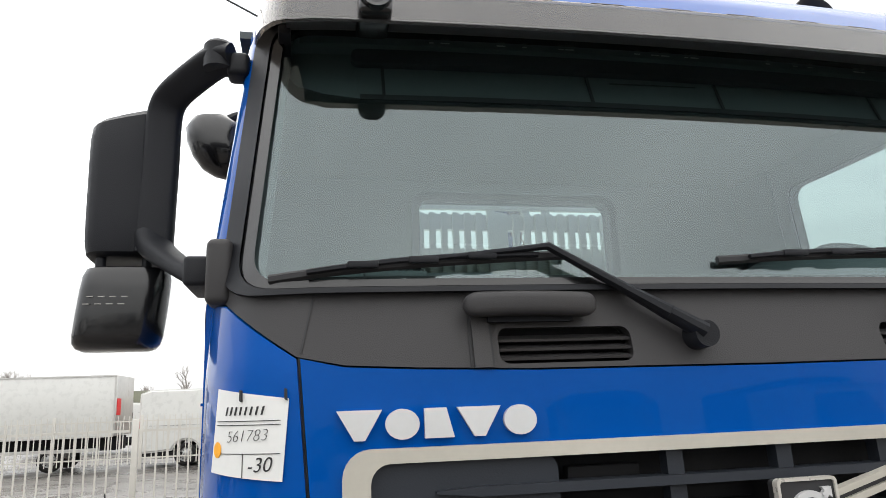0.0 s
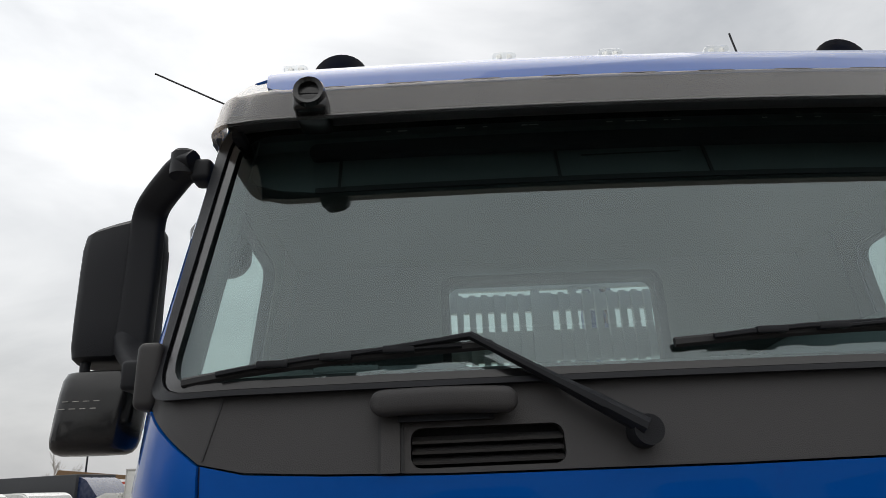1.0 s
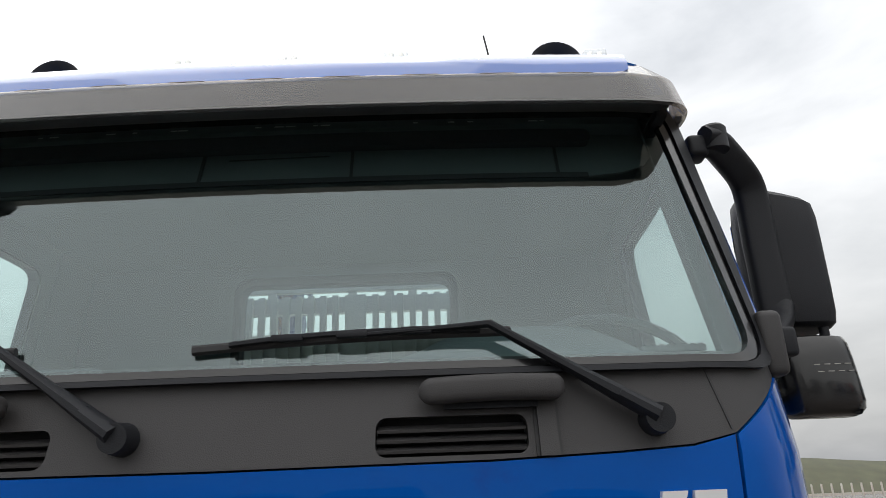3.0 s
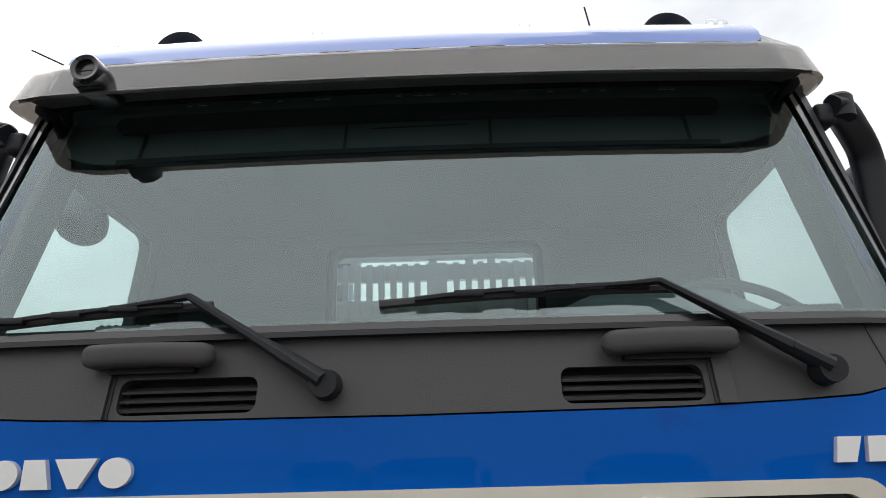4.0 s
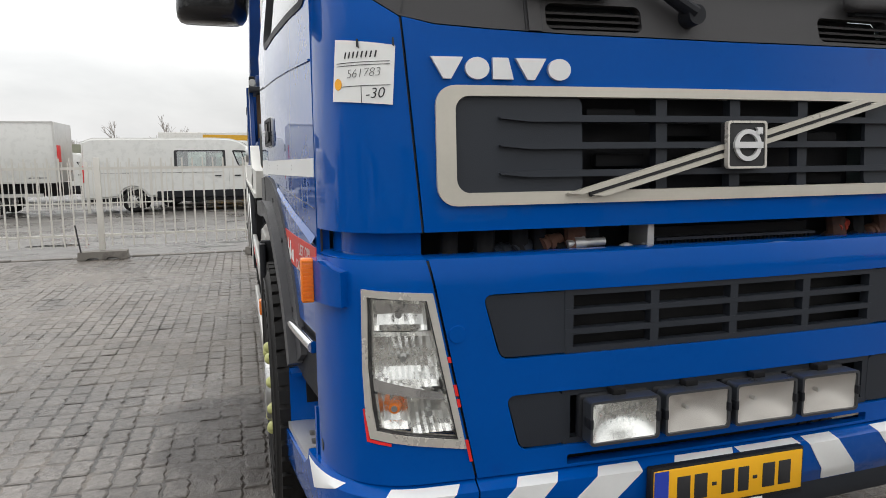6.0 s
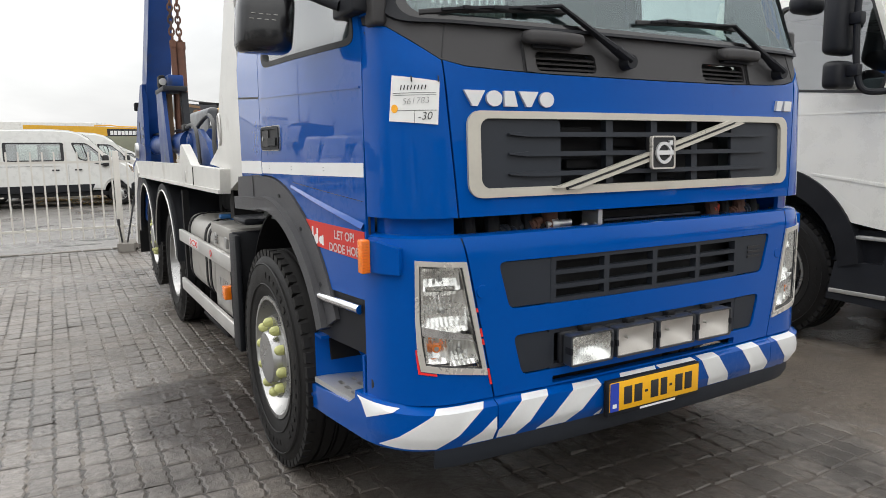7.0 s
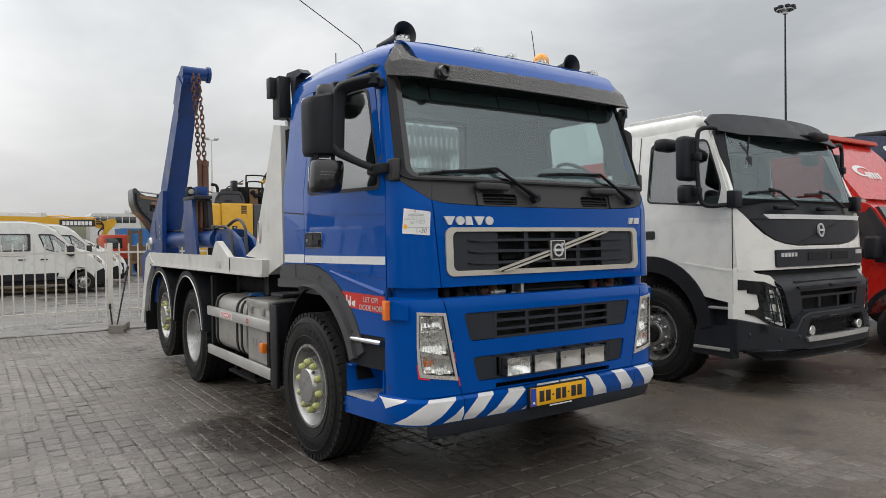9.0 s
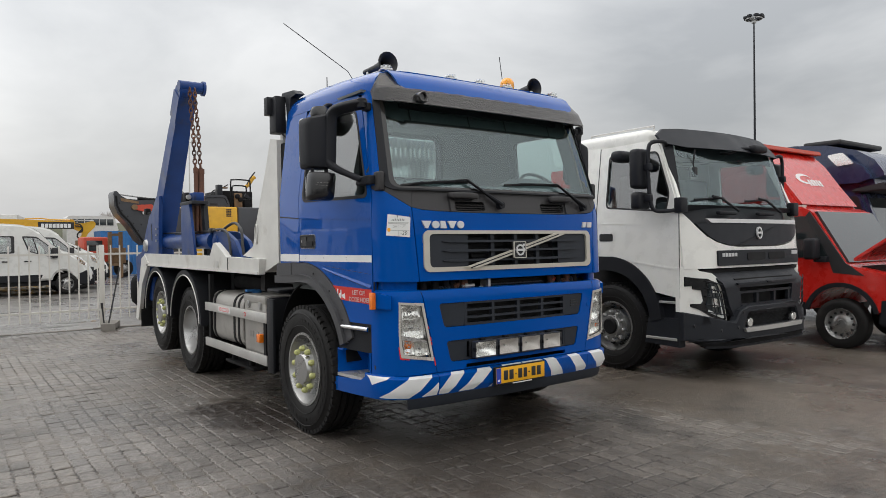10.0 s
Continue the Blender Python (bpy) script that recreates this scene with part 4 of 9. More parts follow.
# ---- headlamps ----
def headlamp(side):
    to = nose(0.014)
    def at(u, v):
        return (side * -u, v)
    o = [(-1.056, 1.124), (-0.882, 1.112), (-0.799, 0.696), (-1.042, 0.736), (-1.053, 0.80), (-1.058, 0.92)]
    inn = [(-1.042, 1.105), (-0.898, 1.094), (-0.820, 0.722), (-1.026, 0.756), (-1.036, 0.82), (-1.044, 0.92)]
    o, inn = [at(*p) for p in o], [at(*p) for p in inn]
    def dense(loop):
        return [(p[0] + (q[0] - p[0]) * k / 5, p[1] + (q[1] - p[1]) * k / 5) for p, q in zip(loop, loop[1:] + loop[:1]) for k in range(5)]
    lamp = part("headlamp", ring(dense(o), dense(inn), 0.04, nose(0.018)), LAMP_FRAME, truck, "clear headlamp unit in a champagne frame")
    part("housing", plate(o, (), 0.01, nose(-0.064), S_CUTS), REFLECTOR, lamp)
    part("gasket", ring(dense(inn), dense([(p[0] + (side * 0.94 - p[0]) * 0.014, p[1] + (0.9 - p[1]) * 0.008) for p in inn]), 0.02, nose(0.012)), INK, lamp)
    def bowl(u0, u1, v0, v1, depth, skew, flutes, rows_n=9):
        """A shallow fluted reflector bowl."""
        bm = bmesh.new()
        rows, cols = [], 4 * flutes
        for j in range(rows_n + 1):
            fv = 2 * j / rows_n - 1
            v = v0 + (v1 - v0) * j / rows_n
            row = []
            for k in range(cols + 1):
                fu = 2 * k / cols - 1
                d = depth * max(0.0, 1 - abs(fu) ** 2.4) ** 0.6 * max(0.0, 1 - abs(fv) ** 2.4) ** 0.6
                d -= 0.0045 * (1 - abs(2 * ((k / 4) % 1) - 1)) * (1 if j % 3 else 0.2) if 0 < j < rows_n else 0
                row.append(nose(0.0)(side * -(u0 + (u1 - u0) * k / cols + skew * (v - v0)), v, 0.014 + d))
            rows.append(row)
        skin(bm, rows)
        r = part("reflector", bm, REFLECTOR, lamp, "", 12)
        uc, vc = (u0 + u1) / 2 + skew * (v1 - v0) / 2, (v0 + v1) / 2
        bm = bmesh.new()
        rod(bm, nose(0.0)(side * -uc, vc, depth + 0.012), nose(0.0)(side * -uc, vc, depth - 0.012), 0.011, 0.008)
        part("bulb", bm, STEEL, r)
    bowl(-1.040, -0.892, 1.012, 1.092, 0.030, -0.08, 5, 6)
    bowl(-1.040, -0.862, 0.862, 1.010, 0.036, -0.10, 9, 9)
    bowl(-0.938, -0.826, 0.738, 0.838, 0.028, -0.14, 6, 6)
    bowl(-1.026, -0.940, 0.752, 0.858, 0.028, -0.06, 3, 6)
    bm = bmesh.new()
    rod(bm, nose(0)(side * 0.986, 0.806, 0.045), nose(0)(side * 0.986, 0.806, 0.02), 0.019, 0.015, 16)
    part("indicator_bulb", bm, AMBER, lamp, "amber indicator bulb")
    part("divider", plate([at(-1.042, 0.892), at(-0.856, 0.848), at(-0.850, 0.826), at(-1.036, 0.858)], (), 0.03, nose(0.002), S_CUTS), CHROME, lamp)
    for a, b, c, d in ((-1.041, 1.10, -1.040, 0.90), (-0.898, 1.088, -0.852, 0.85), (-1.034, 0.85, -1.024, 0.762), (-0.85, 0.82, -0.822, 0.732)):
        part("inner_wall", plate([at(a, b), at(a + 0.008, b), at(c + 0.008, d), at(c, d)], (), 0.05, nose(0.0), S_CUTS), REFLECTOR, lamp)
    lens = part("lens", plate([at(u + (0.004 if u < -1 else -0.004), v) for u, v in [(-1.045, 1.108), (-0.895, 1.097), (-0.817, 0.719), (-1.028, 0.753), (-1.039, 0.82), (-1.047, 0.92)]], (), 0, nose(0.010), S_CUTS), LENS, lamp, "clear moulded lens")
    lens.visible_shadow = False
    if side < 0:
        part("red_tape", plate([(-1.060, 0.812), (-1.054, 0.812), (-1.044, 0.734), (-0.99, 0.724), (-0.99, 0.717), (-1.051, 0.726)], (), 0.003, nose(0.0165), S_CUTS), RED_TAPE, lamp)
        for v0, v1 in ((0.93, 0.945), (0.84, 0.87), (0.81, 0.832), (0.66, 0.72)):
            def edge(v):
                return -0.776 - (v - 0.61) * 0.20
            part("red_tape", plate([(edge(v0) - 0.004, v0), (edge(v0) + 0.004, v0), (edge(v1) + 0.004, v1), (edge(v1) - 0.004, v1)], (), 0.003, nose(0.0165), S_CUTS), RED_TAPE, lamp)
    return lamp


headlamp(-1)
headlamp(1)

# side indicators on the bumper corners
for side in (-1, 1):
    pod = part("indicator_pod", plate([(side * 1.10, 1.075), (side * 1.10, 1.165), (side * 1.19, 1.185), (side * (S_BUMP - 0.02), 1.185), (side * (S_BUMP - 0.02), 1.075)], (), 0.03, nose(0.034), S_CUTS), BLUE, truck, "blue indicator pod with an amber lens")
    x = side * 1.19
    bm = boxes((min(x, x - side * 0.034), max(x, x - side * 0.034), 0.235, 0.275, 1.07, 1.19), bevel=0.006)
    part("amber_lens", bm, AMBER, pod, "ribbed amber indicator lens")
    bm = bmesh.new()
    for k in range(11):
        z = 1.077 + k * 0.0102
        box(bm, min(side * 1.188, side * 1.16), max(side * 1.188, side * 1.16), 0.231, 0.236, z, z + 0.005)
    part("lens_ribs", bm, AMBER, pod)
    bm = bmesh.new()
    lathe(bm, [(0, 0.004), (0, 0.02), (0.006, 0.024)], (side * 1.145, 0.29, 0.655), "x", 16, side * -1)
    part("tow_hole", bm, INK, pod)

# paper card taped on the corner panel
CARD = nose(0.005, lean_up)
card = plate([(-1.118, 1.742), (-0.958, 1.720), (-0.968, 1.578), (-1.135, 1.592)], (), 0.002, CARD, S_CUTS)
card = finish("stock_card", card, PAPER)
tagged(card, "white paper stock card with handwriting taped to the blue cab", "card")


def on_card(u0, u1, v0, v1, m=INK, name="ink_line"):
    part(name, plate([(u0, v0), (u1, v0), (u1, v1), (u0, v1)], (), 0.001, nose(0.0062, lean_up), S_CUTS), m, card)


for v in (1.682, 1.675, 1.625):
    on_card(-1.115, -0.972, v, v + 0.0012)
on_card(-1.045, -1.044, 1.585, 1.625)
for k, u in enumerate(np.arange(-1.09, -1.005, 0.0115)):
    part("ink_bar", plate([(u, 1.693), (u + 0.0035, 1.693), (u + 0.0075, 1.708), (u + 0.004, 1.708)], (), 0.001, nose(0.0062, lean_up)), INK, card)
bm = plate(ellipse(-1.112, 1.632, 0.012, 0.014), (), 0.001, nose(0.0064, lean_up), S_CUTS)
part("orange_dot", bm, ORANGE, card)
for words, u, v, size in (("561783", -1.085, 1.645, 0.030), ("-30", -1.035, 1.594, 0.036)):
    ob = lettering("handwriting", words, size, Matrix(), INK, card, 0.0004, -0.0009 if size < 0.033 else -0.0003)
    for vert in ob.data.vertices:
        vert.co = Vector(nose(0.0066, lean_up)(u + vert.co.x + 0.22 * vert.co.y, v + vert.co.y + 0.04 * vert.co.x, 0.0004 - vert.co.z))
for u in (-1.055, -0.968):
    part("clip", plate([(u + 0.003, 1.719), (u + 0.008, 1.716), (u + 0.007, 1.737), (u + 0.003, 1.738)], (), 0.004, nose(0.010, lean_up), S_CUTS), INK, card)

# ---- cab above the bonnet ----
PX, PY = [p.x for p in PLAN[:42]], [p.y for p in PLAN[:42]]


def front_y(x):
    return float(np.interp(abs(x), PX, PY))


def flank_x(y, z):
    """Half width of the cab at that length and height: rounded in at the front, leaning in above the sill."""
    x = float(np.interp(y, *zip(*FLANK))) if y >= 0.34 else float(np.interp(y, [p.y for p in PLAN[18:43]], [p.x for p in PLAN[18:43]]))
    return x - max(0.0, z - 1.92) * 0.12


def screen_y(x, z):
    return front_y(x) + lean_up(1.93) + 0.37 * (z - 1.93)


def on_screen(off=0.0):
    return lambda x, z, w: (x, screen_y(x, z) + w - off, z)


def on_flank(side, off=0.0):
    return lambda y, z, w: (side * (flank_x(y, z) + off - w), y, z)


X_CUTS = [k * 0.1 for k in range(-9, 10)] + [-1.05, -1.0, -0.95, 0.95, 1.0, 1.05]
# cowl with two air vents
vents = [rrect(-0.565, -0.292, 1.770, 1.840, 0.02), rrect(0.292, 0.565, 1.770, 1.840, 0.02)]
cowl_out = [(-1.125, 1.909), (-1.06, 1.869), (-1.0, 1.829), (-0.947, 1.794), (-0.86, 1.776), (-0.72, 1.768), (-0.5, 1.761), (0, 1.758), (0.5, 1.761), (0.72, 1.768), (0.86, 1.776), (0.947, 1.794), (1.0, 1.829), (1.06, 1.869), (1.125, 1.909), (S_DOOR - 0.012, 1.93), (S_DOOR - 0.012, 2.06), (1.22, 2.10), (1.16, 2.05), (1.11, 1.98), (1.06, 1.955), (1.0, 1.95), (-1.0, 1.95), (-1.06, 1.955), (-1.11, 1.98), (-1.16, 2.05), (-1.22, 2.10), (-S_DOOR + 0.012, 2.06), (-S_DOOR + 0.012, 1.93)]
cowl = part("cowl", plate(cowl_out, vents, 0.03, nose(-0.004, lean_up), S_CUTS, (1.8, 1.85, 1.9)), GREY_PANEL, truck, "dull dark grey cowl panel below the windscreen")
for side in (-1, 1):
    part("cowl_seam", plate([(side * 0.938, 1.80), (side * 0.942, 1.80), (side * 0.915, 1.925), (side * 0.911, 1.925)], (), 0.004, nose(-0.002, lean_up)), INK, cowl)
    x0, x1 = sorted((side * 0.565, side * 0.292))
    v = part("air_vent", plate(rrect(x0, x1, 1.768, 1.842, 0.02), (), 0.005, nose(-0.05, lean_up), S_CUTS), DEEP, cowl)
    for z in (1.785, 1.803, 1.821):
        bm = bmesh.new()
        skin(bm, [[nose(-0.008 - d, lean_up)(s, z - 0.004 + 0.35 * d, 0) for s in np.linspace(x0 + 0.002, x1 - 0.002, 8)] for d in (0, 0.03)])
        part("slat", thicken(bm, 0.005), GREY_PANEL, v)
    # grab handle over the vent
    a, b = side * 0.634, side * 0.370
    zc = 1.882
    def bar_at(s, a=a, b=b, zc=zc):
        t = s / abs(b - a)
        return nose(0.034, lean_up)(a + (b - a) * t, zc + 0.004 * math.sin(math.pi * t) - 0.003 * t, 0)
    h = part("grab_handle", capsule(bmesh.new(), bar_at, abs(b - a), 0.026, square=0.55), GREY_PANEL, truck, "black moulded grab handle on the cowl", angle=70)
    s = side * 0.600
    part("stem", plate([(s - 0.017, 1.764), (s + 0.017, 1.764), (s + 0.017, 1.875), (s - 0.017, 1.875)], (), 0.02, nose(0.008, lean_up), (), (1.8, 1.85)), GREY_PANEL, h)
    for d in (-0.020, 0.020):
        part("stem_gap", plate([(s + d - 0.003, 1.764), (s + d + 0.003, 1.764), (s + d + 0.003, 1.872), (s + d - 0.003, 1.872)], (), 0.004, nose(-0.001, lean_up), (), (1.8, 1.85)), INK, h)
    s = side * 0.50
    part("foot", plate([(s - 0.085, 1.85), (s + 0.085, 1.85), (s + 0.085, 1.872), (s - 0.085, 1.872)], (), 0.03, nose(0.018, lean_up), S_CUTS), BLACK, h)

# windscreen, its seal and the pillars
glass_o = round_poly([(-1.036, 1.942), (1.036, 1.942), (0.985, 2.62), (-0.985, 2.62)], 0.07, 6)
seal_o = round_poly([(-1.106, 1.914), (1.106, 1.914), (1.052, 2.668), (-1.052, 2.668)], 0.095, 6)


def dense_like(a, b, n=14):
    oa, ob = [], []
    for k in range(len(a)):
        p, q, r, s = a[k], a[(k + 1) % len(a)], b[k], b[(k + 1) % len(b)]
        m = n if math.hypot(q[0] - p[0], q[1] - p[1]) > 0.2 else 1
        oa += [(p[0] + (q[0] - p[0]) * j / m, p[1] + (q[1] - p[1]) * j / m) for j in range(m)]
        ob += [(r[0] + (s[0] - r[0]) * j / m, r[1] + (s[1] - r[1]) * j / m) for j in range(m)]
    return oa, ob


mid_o = round_poly([(-1.064, 1.927), (1.064, 1.927), (1.011, 2.642), (-1.011, 2.642)], 0.08, 6)
strip_i = round_poly([(-1.067, 1.925), (1.067, 1.925), (1.014, 2.645), (-1.014, 2.645)], 0.082, 6)
so, si = dense_like(mid_o, glass_o, 20)
windscreen = part("windscreen", plate(glass_o, (), 0, on_screen(0.0), X_CUTS, (2.1, 2.3, 2.5)), CLEAR, truck, "large tinted windscreen")
windscreen.visible_shadow = False
part("windscreen_seal", ring(so, si, 0.03, on_screen(0.010)), GLOSS_BLACK, windscreen, "black rubber windscreen seal")
part("pillar_strip", ring(*dense_like(seal_o, strip_i, 20), 0.03, on_screen(0.017)), BLACK, windscreen, "dull dark strip round the windscreen")
for side in (-1, 1):
    rows = []
    for k in range(13):
        z = 1.95 + (2.66 - 1.95) * k / 12
        xa = 1.098 - (z - 1.893) * 0.0745
        ya = screen_y(xa, z) - 0.004
        yd = 0.312 + (z - 1.885) * 0.30
        xb = flank_x(yd, z)
        rows.append([(side * (xa + (xb - xa) * t + 0.014 * math.sin(math.pi * t)), ya + (yd - ya) * t - 0.012 * math.sin(math.pi * t), z) for t in (0, 0.2, 0.4, 0.6, 0.8, 1)])
    bm = bmesh.new()
    skin(bm, rows)
    post = part("pillar", thicken(bm, 0.03), BLUE, truck, "blue windscreen pillar")
    bm = bmesh.new()
    skin(bm, [[(row[0][0] - side * 0.075, row[0][1] + 0.03, row[0][2])] + [(x - side * 0.042, y + 0.045, z) for x, y, z in row] + [(row[-1][0] - side * 0.045, row[-1][1] + 0.12, row[-1][2])] for row in rows])
    part("pillar_lining", thicken(bm, 0.006), CABIN, post)

# doors
def arc(r, cz, a0, a1, n):
    return [(1.30 - r * math.cos(radians(a0 + (a1 - a0) * k / n)), cz + r * math.sin(radians(a0 + (a1 - a0) * k / n))) for k in range(n + 1)]


door_out = [(0.314, 0.955), *arc(0.79, 0.6, 26.7, 90, 14), (1.366, 1.39), (1.366, 2.60), (1.30, 2.655), (0.60, 2.655), (0.545, 2.62), (0.314, 1.885)]
win = round_poly([(0.362, 1.882), (1.29, 1.896), (1.28, 2.545), (0.60, 2.535)], 0.07, 5)
Y_CUTS = [0.34, 0.6, 0.9, 1.3]
for side in (-1, 1):
    door = part("door", plate(door_out, [win], 0.035, on_flank(side), Y_CUTS, (1.92,)), BLUE, truck, "blue cab door with a white stripe")
    part("door_lining", plate([(0.4, 1.3), (1.3, 1.3), (1.3, 1.9), (0.4, 1.9)], (), 0.02, on_flank(side, -0.06), Y_CUTS), CABIN, door)
    part("frame_lining", plate([(0.33, 1.84), (1.36, 1.84), (1.36, 2.652), (0.61, 2.652)], [win], 0.006, on_flank(side, -0.038), Y_CUTS, (1.92,)), CABIN, door)
    w = part("side_window", plate(win, (), 0, on_flank(side, -0.012), Y_CUTS), SIDE_GLASS, door)
    w.visible_shadow = False
    big = [(p[0] + (0.85 - p[0]) * -0.035, p[1] + (2.22 - p[1]) * -0.05) for p in win]
    part("window_seal", ring(*dense_like(big, [(p[0] + (0.85 - p[0]) * 0.012, p[1] + (2.22 - p[1]) * 0.016) for p in win], 8), 0.042, on_flank(side, 0.003)), INK, door)
    part("sill_line", plate([(0.33, 1.712), (1.36, 1.748), (1.36, 1.754), (0.33, 1.718)], (), 0.006, on_flank(side, 0.0045), Y_CUTS), BLUE, door)
    part("white_stripe", plate([(0.318, 1.402), (1.361, 1.399), (1.361, 1.451), (0.318, 1.453)], (), 0.003, on_flank(side, 0.002), Y_CUTS), WHITE_TAPE, door)
    hd = part("door_handle", ring(rrect(1.09, 1.335, 1.508, 1.612, 0.018), rrect(1.104, 1.321, 1.520, 1.600, 0.012), 0.012, on_flank(side, 0.010)), BLACK, door, "black recessed door handle")
    part("bright_rim", ring(rrect(1.085, 1.34, 1.504, 1.616, 0.02), rrect(1.09, 1.335, 1.508, 1.612, 0.018), 0.006, on_flank(side, 0.006)), STEEL, hd)
    part("recess", plate(rrect(1.104, 1.321, 1.520, 1.600, 0.012), (), 0.002, on_flank(side, 0.003)), INK, hd)
    part("lock_plate", plate(rrect(1.225, 1.318, 1.523, 1.597, 0.01), (), 0.006, on_flank(side, 0.009)), GREY_PANEL, hd)
    part("lock_barrel", plate(ellipse(1.30, 1.56, 0.009, 0.011, 14), (), 0.003, on_flank(side, 0.012)), STEEL, hd)
    part("pull", plate(rrect(1.112, 1.218, 1.526, 1.562, 0.008), (), 0.012, on_flank(side, 0.016)), BLACK, hd)
    for y in (0.62, 0.95, 1.24):
        for z in (1.432, 1.420):
            part("stripe_mark", plate([(y, z), (y + 0.014, z), (y + 0.014, z + 0.003), (y, z + 0.003)], (), 0.0008, on_flank(side, 0.0032)), STEEL, door)
    rear = part("cab_side", plate([(1.372, 1.385), (1.742, 1.36), (1.748, 1.7), (1.752, 2.3), (1.752, 2.60), (1.735, 2.655), (1.372, 2.655)], (), 0.035, on_flank(side), (), (1.92,)), BLUE, truck, "blue cab side behind the door")
    part("side_lining", plate([(1.365, 1.2), (1.70, 1.2), (1.70, 2.652), (1.365, 2.652)], (), 0.006, on_flank(side, -0.040), (), (1.92,)), CABIN, rear)
    part("white_stripe", plate([(1.374, 1.395), (1.738, 1.393), (1.738, 1.456), (1.374, 1.457)], (), 0.003, on_flank(side, 0.002)), WHITE_TAPE, rear)
    # black strip paints the shadow line of the cab side's crease
    part("crease", plate([(1.374, 1.748), (1.74, 1.773), (1.74, 1.782), (1.374, 1.757)], (), 0.004, on_flank(side, 0.001)), INK, rear)
    part("door_gap", plate([(1.362, 1.37), (1.376, 1.37), (1.376, 2.65), (1.362, 2.65)], (), 0.004, on_flank(side, -0.008), (), (1.92,)), INK, door)
    part("door_gap", plate([(0.304, 0.96), (0.318, 0.96), (0.318, 1.9), (0.304, 1.9)], (), 0.004, on_flank(side, -0.010), (), (1.5,)), INK, door)
    # pressed fold running down to the sill
    fold = bmesh.new()
    skin(fold, [[on_flank(side, 0.001)(y, z, 0), on_flank(side, 0.008 + 0.45 * w)(y, z - 0.008 - w * 0.9, 0), on_flank(side, 0.001)(y, z - 0.015 - w * 1.2, 0)] for y, z, w in ((0.97, 1.355, 0.0), (0.80, 1.324, 0.004), (0.6, 1.288, 0.008), (0.42, 1.255, 0.011), (0.325, 1.238, 0.013))])
    part("pressed_fold", fold, BLUE, door)
    # navy strip paints the shade line of the door's upper crease
    part("upper_crease_shade", plate([(0.96, 1.370), (0.33, 1.317), (0.33, 1.3145), (0.962, 1.367)], (), 0.003, on_flank(side, 0.001), Y_CUTS), NAVY, door)
    # blind spot warning sticker
    if side < 0:
        st = part("warning_sticker", plate([(0.908, 1.222), (0.850, 1.122), (0.325, 1.098), (0.325, 1.206)], (), 0.003, on_flank(side, 0.002), Y_CUTS), RED_FILM, door, "red blind spot warning sticker")
        for words, y, z in (("LET OP!", 0.555, 1.162), ("DODE HOEK", 0.60, 1.111)):
            ob = lettering("warning_lettering", words, 0.046, pose(0, y, z, 90, 0, -90), WHITE_TAPE, st, 0.0005, 0.0012)
            for vert in ob.data.vertices:
                vert.co = Vector((-(flank_x(vert.co.y, vert.co.z) + 0.0035), vert.co.y, vert.co.z))
                if vert.co.y < 0.328:
                    vert.co.y = 0.328
        for y, z, r in ((0.83, 1.19, 0.010), (0.765, 1.145, 0.02), (0.72, 1.145, 0.02), (0.675, 1.145, 0.016)):
            part("plain_symbol", plate(ellipse(y, z, r, r), (), 0.001, on_flank(side, 0.0035)), WHITE_TAPE, st)
        for y, a, b in ((0.808, 1.13, 1.19), (0.745, 1.155, 1.195), (0.70, 1.14, 1.19), (0.65, 1.125, 1.165)):
            part("plain_symbol", plate([(y, a), (y + 0.014, a), (y + 0.014, b), (y, b)], (), 0.001, on_flank(side, 0.0037)), WHITE_TAPE, st)
    # wheel arch trim
    tr = [*arc(0.783, 0.6, 18, 89, 16), (1.45, 1.388), (1.80, 1.372), (1.82, 1.30), (1.80, 1.20), (1.62, 1.205), *arc(0.635, 0.585, 100, 17, 18)]
    t1 = part("arch_trim", plate(tr, (), 0.16, on_flank(side, 0.008)), ARCH, truck, "black plastic front wheel arch")
    lip = [*arc(0.70, 0.59, 17, 100, 18), (1.62, 1.275), (1.80, 1.268), (1.80, 1.205), (1.62, 1.21), *arc(0.645, 0.585, 100, 17, 18)]
    part("arch_seam", plate([(1.512, 1.282), (1.520, 1.282), (1.520, 1.382), (1.512, 1.382)], (), 0.002, on_flank(side, 0.0095)), INK, t1)
    for a in (30, 52, 74):
        part("arch_rivet", plate(ellipse(1.32 - 0.735 * math.cos(radians(a)), 0.595 + 0.735 * math.sin(radians(a)), 0.009, 0.009, 10), (), 0.004, on_flank(side, 0.011)), INK, t1)
    part("arch_lip", plate(lip, (), 0.05, on_flank(side, 0.034)), ARCH, t1)
    bm = bmesh.new()
    line = [(1.32 - 0.64 * math.cos(radians(a)), 0.585 + 0.64 * math.sin(radians(a))) for a in range(5, 181, 8)]
    skin(bm, [[(side * x, y, z) for y, z in line] for x in (1.15, 0.62)])
    part("arch_liner", thicken(bm, 0.01), DARK, t1)
    # dark panel, grab bar, step well
    x0, x1 = sorted((side * 1.205, side * 1.0))
    well = part("step_well", plate([(0.325, 0.745), (0.76, 0.745), (0.70, 0.97), (0.325, 0.97)], (), 0.03, on_flank(side, -0.01), Y_CUTS), BLACK, truck, "cab step well with a metal tread")
    bm = tube(bmesh.new(), [(side * (flank_x(y, 0.95) + 0.012), y, 0.918) for y in np.linspace(0.35, 0.73, 10)], 0.018, 12)
    part("grab_bar", bm, CHROME, well, "chrome bar above the step")
    bm = bmesh.new()
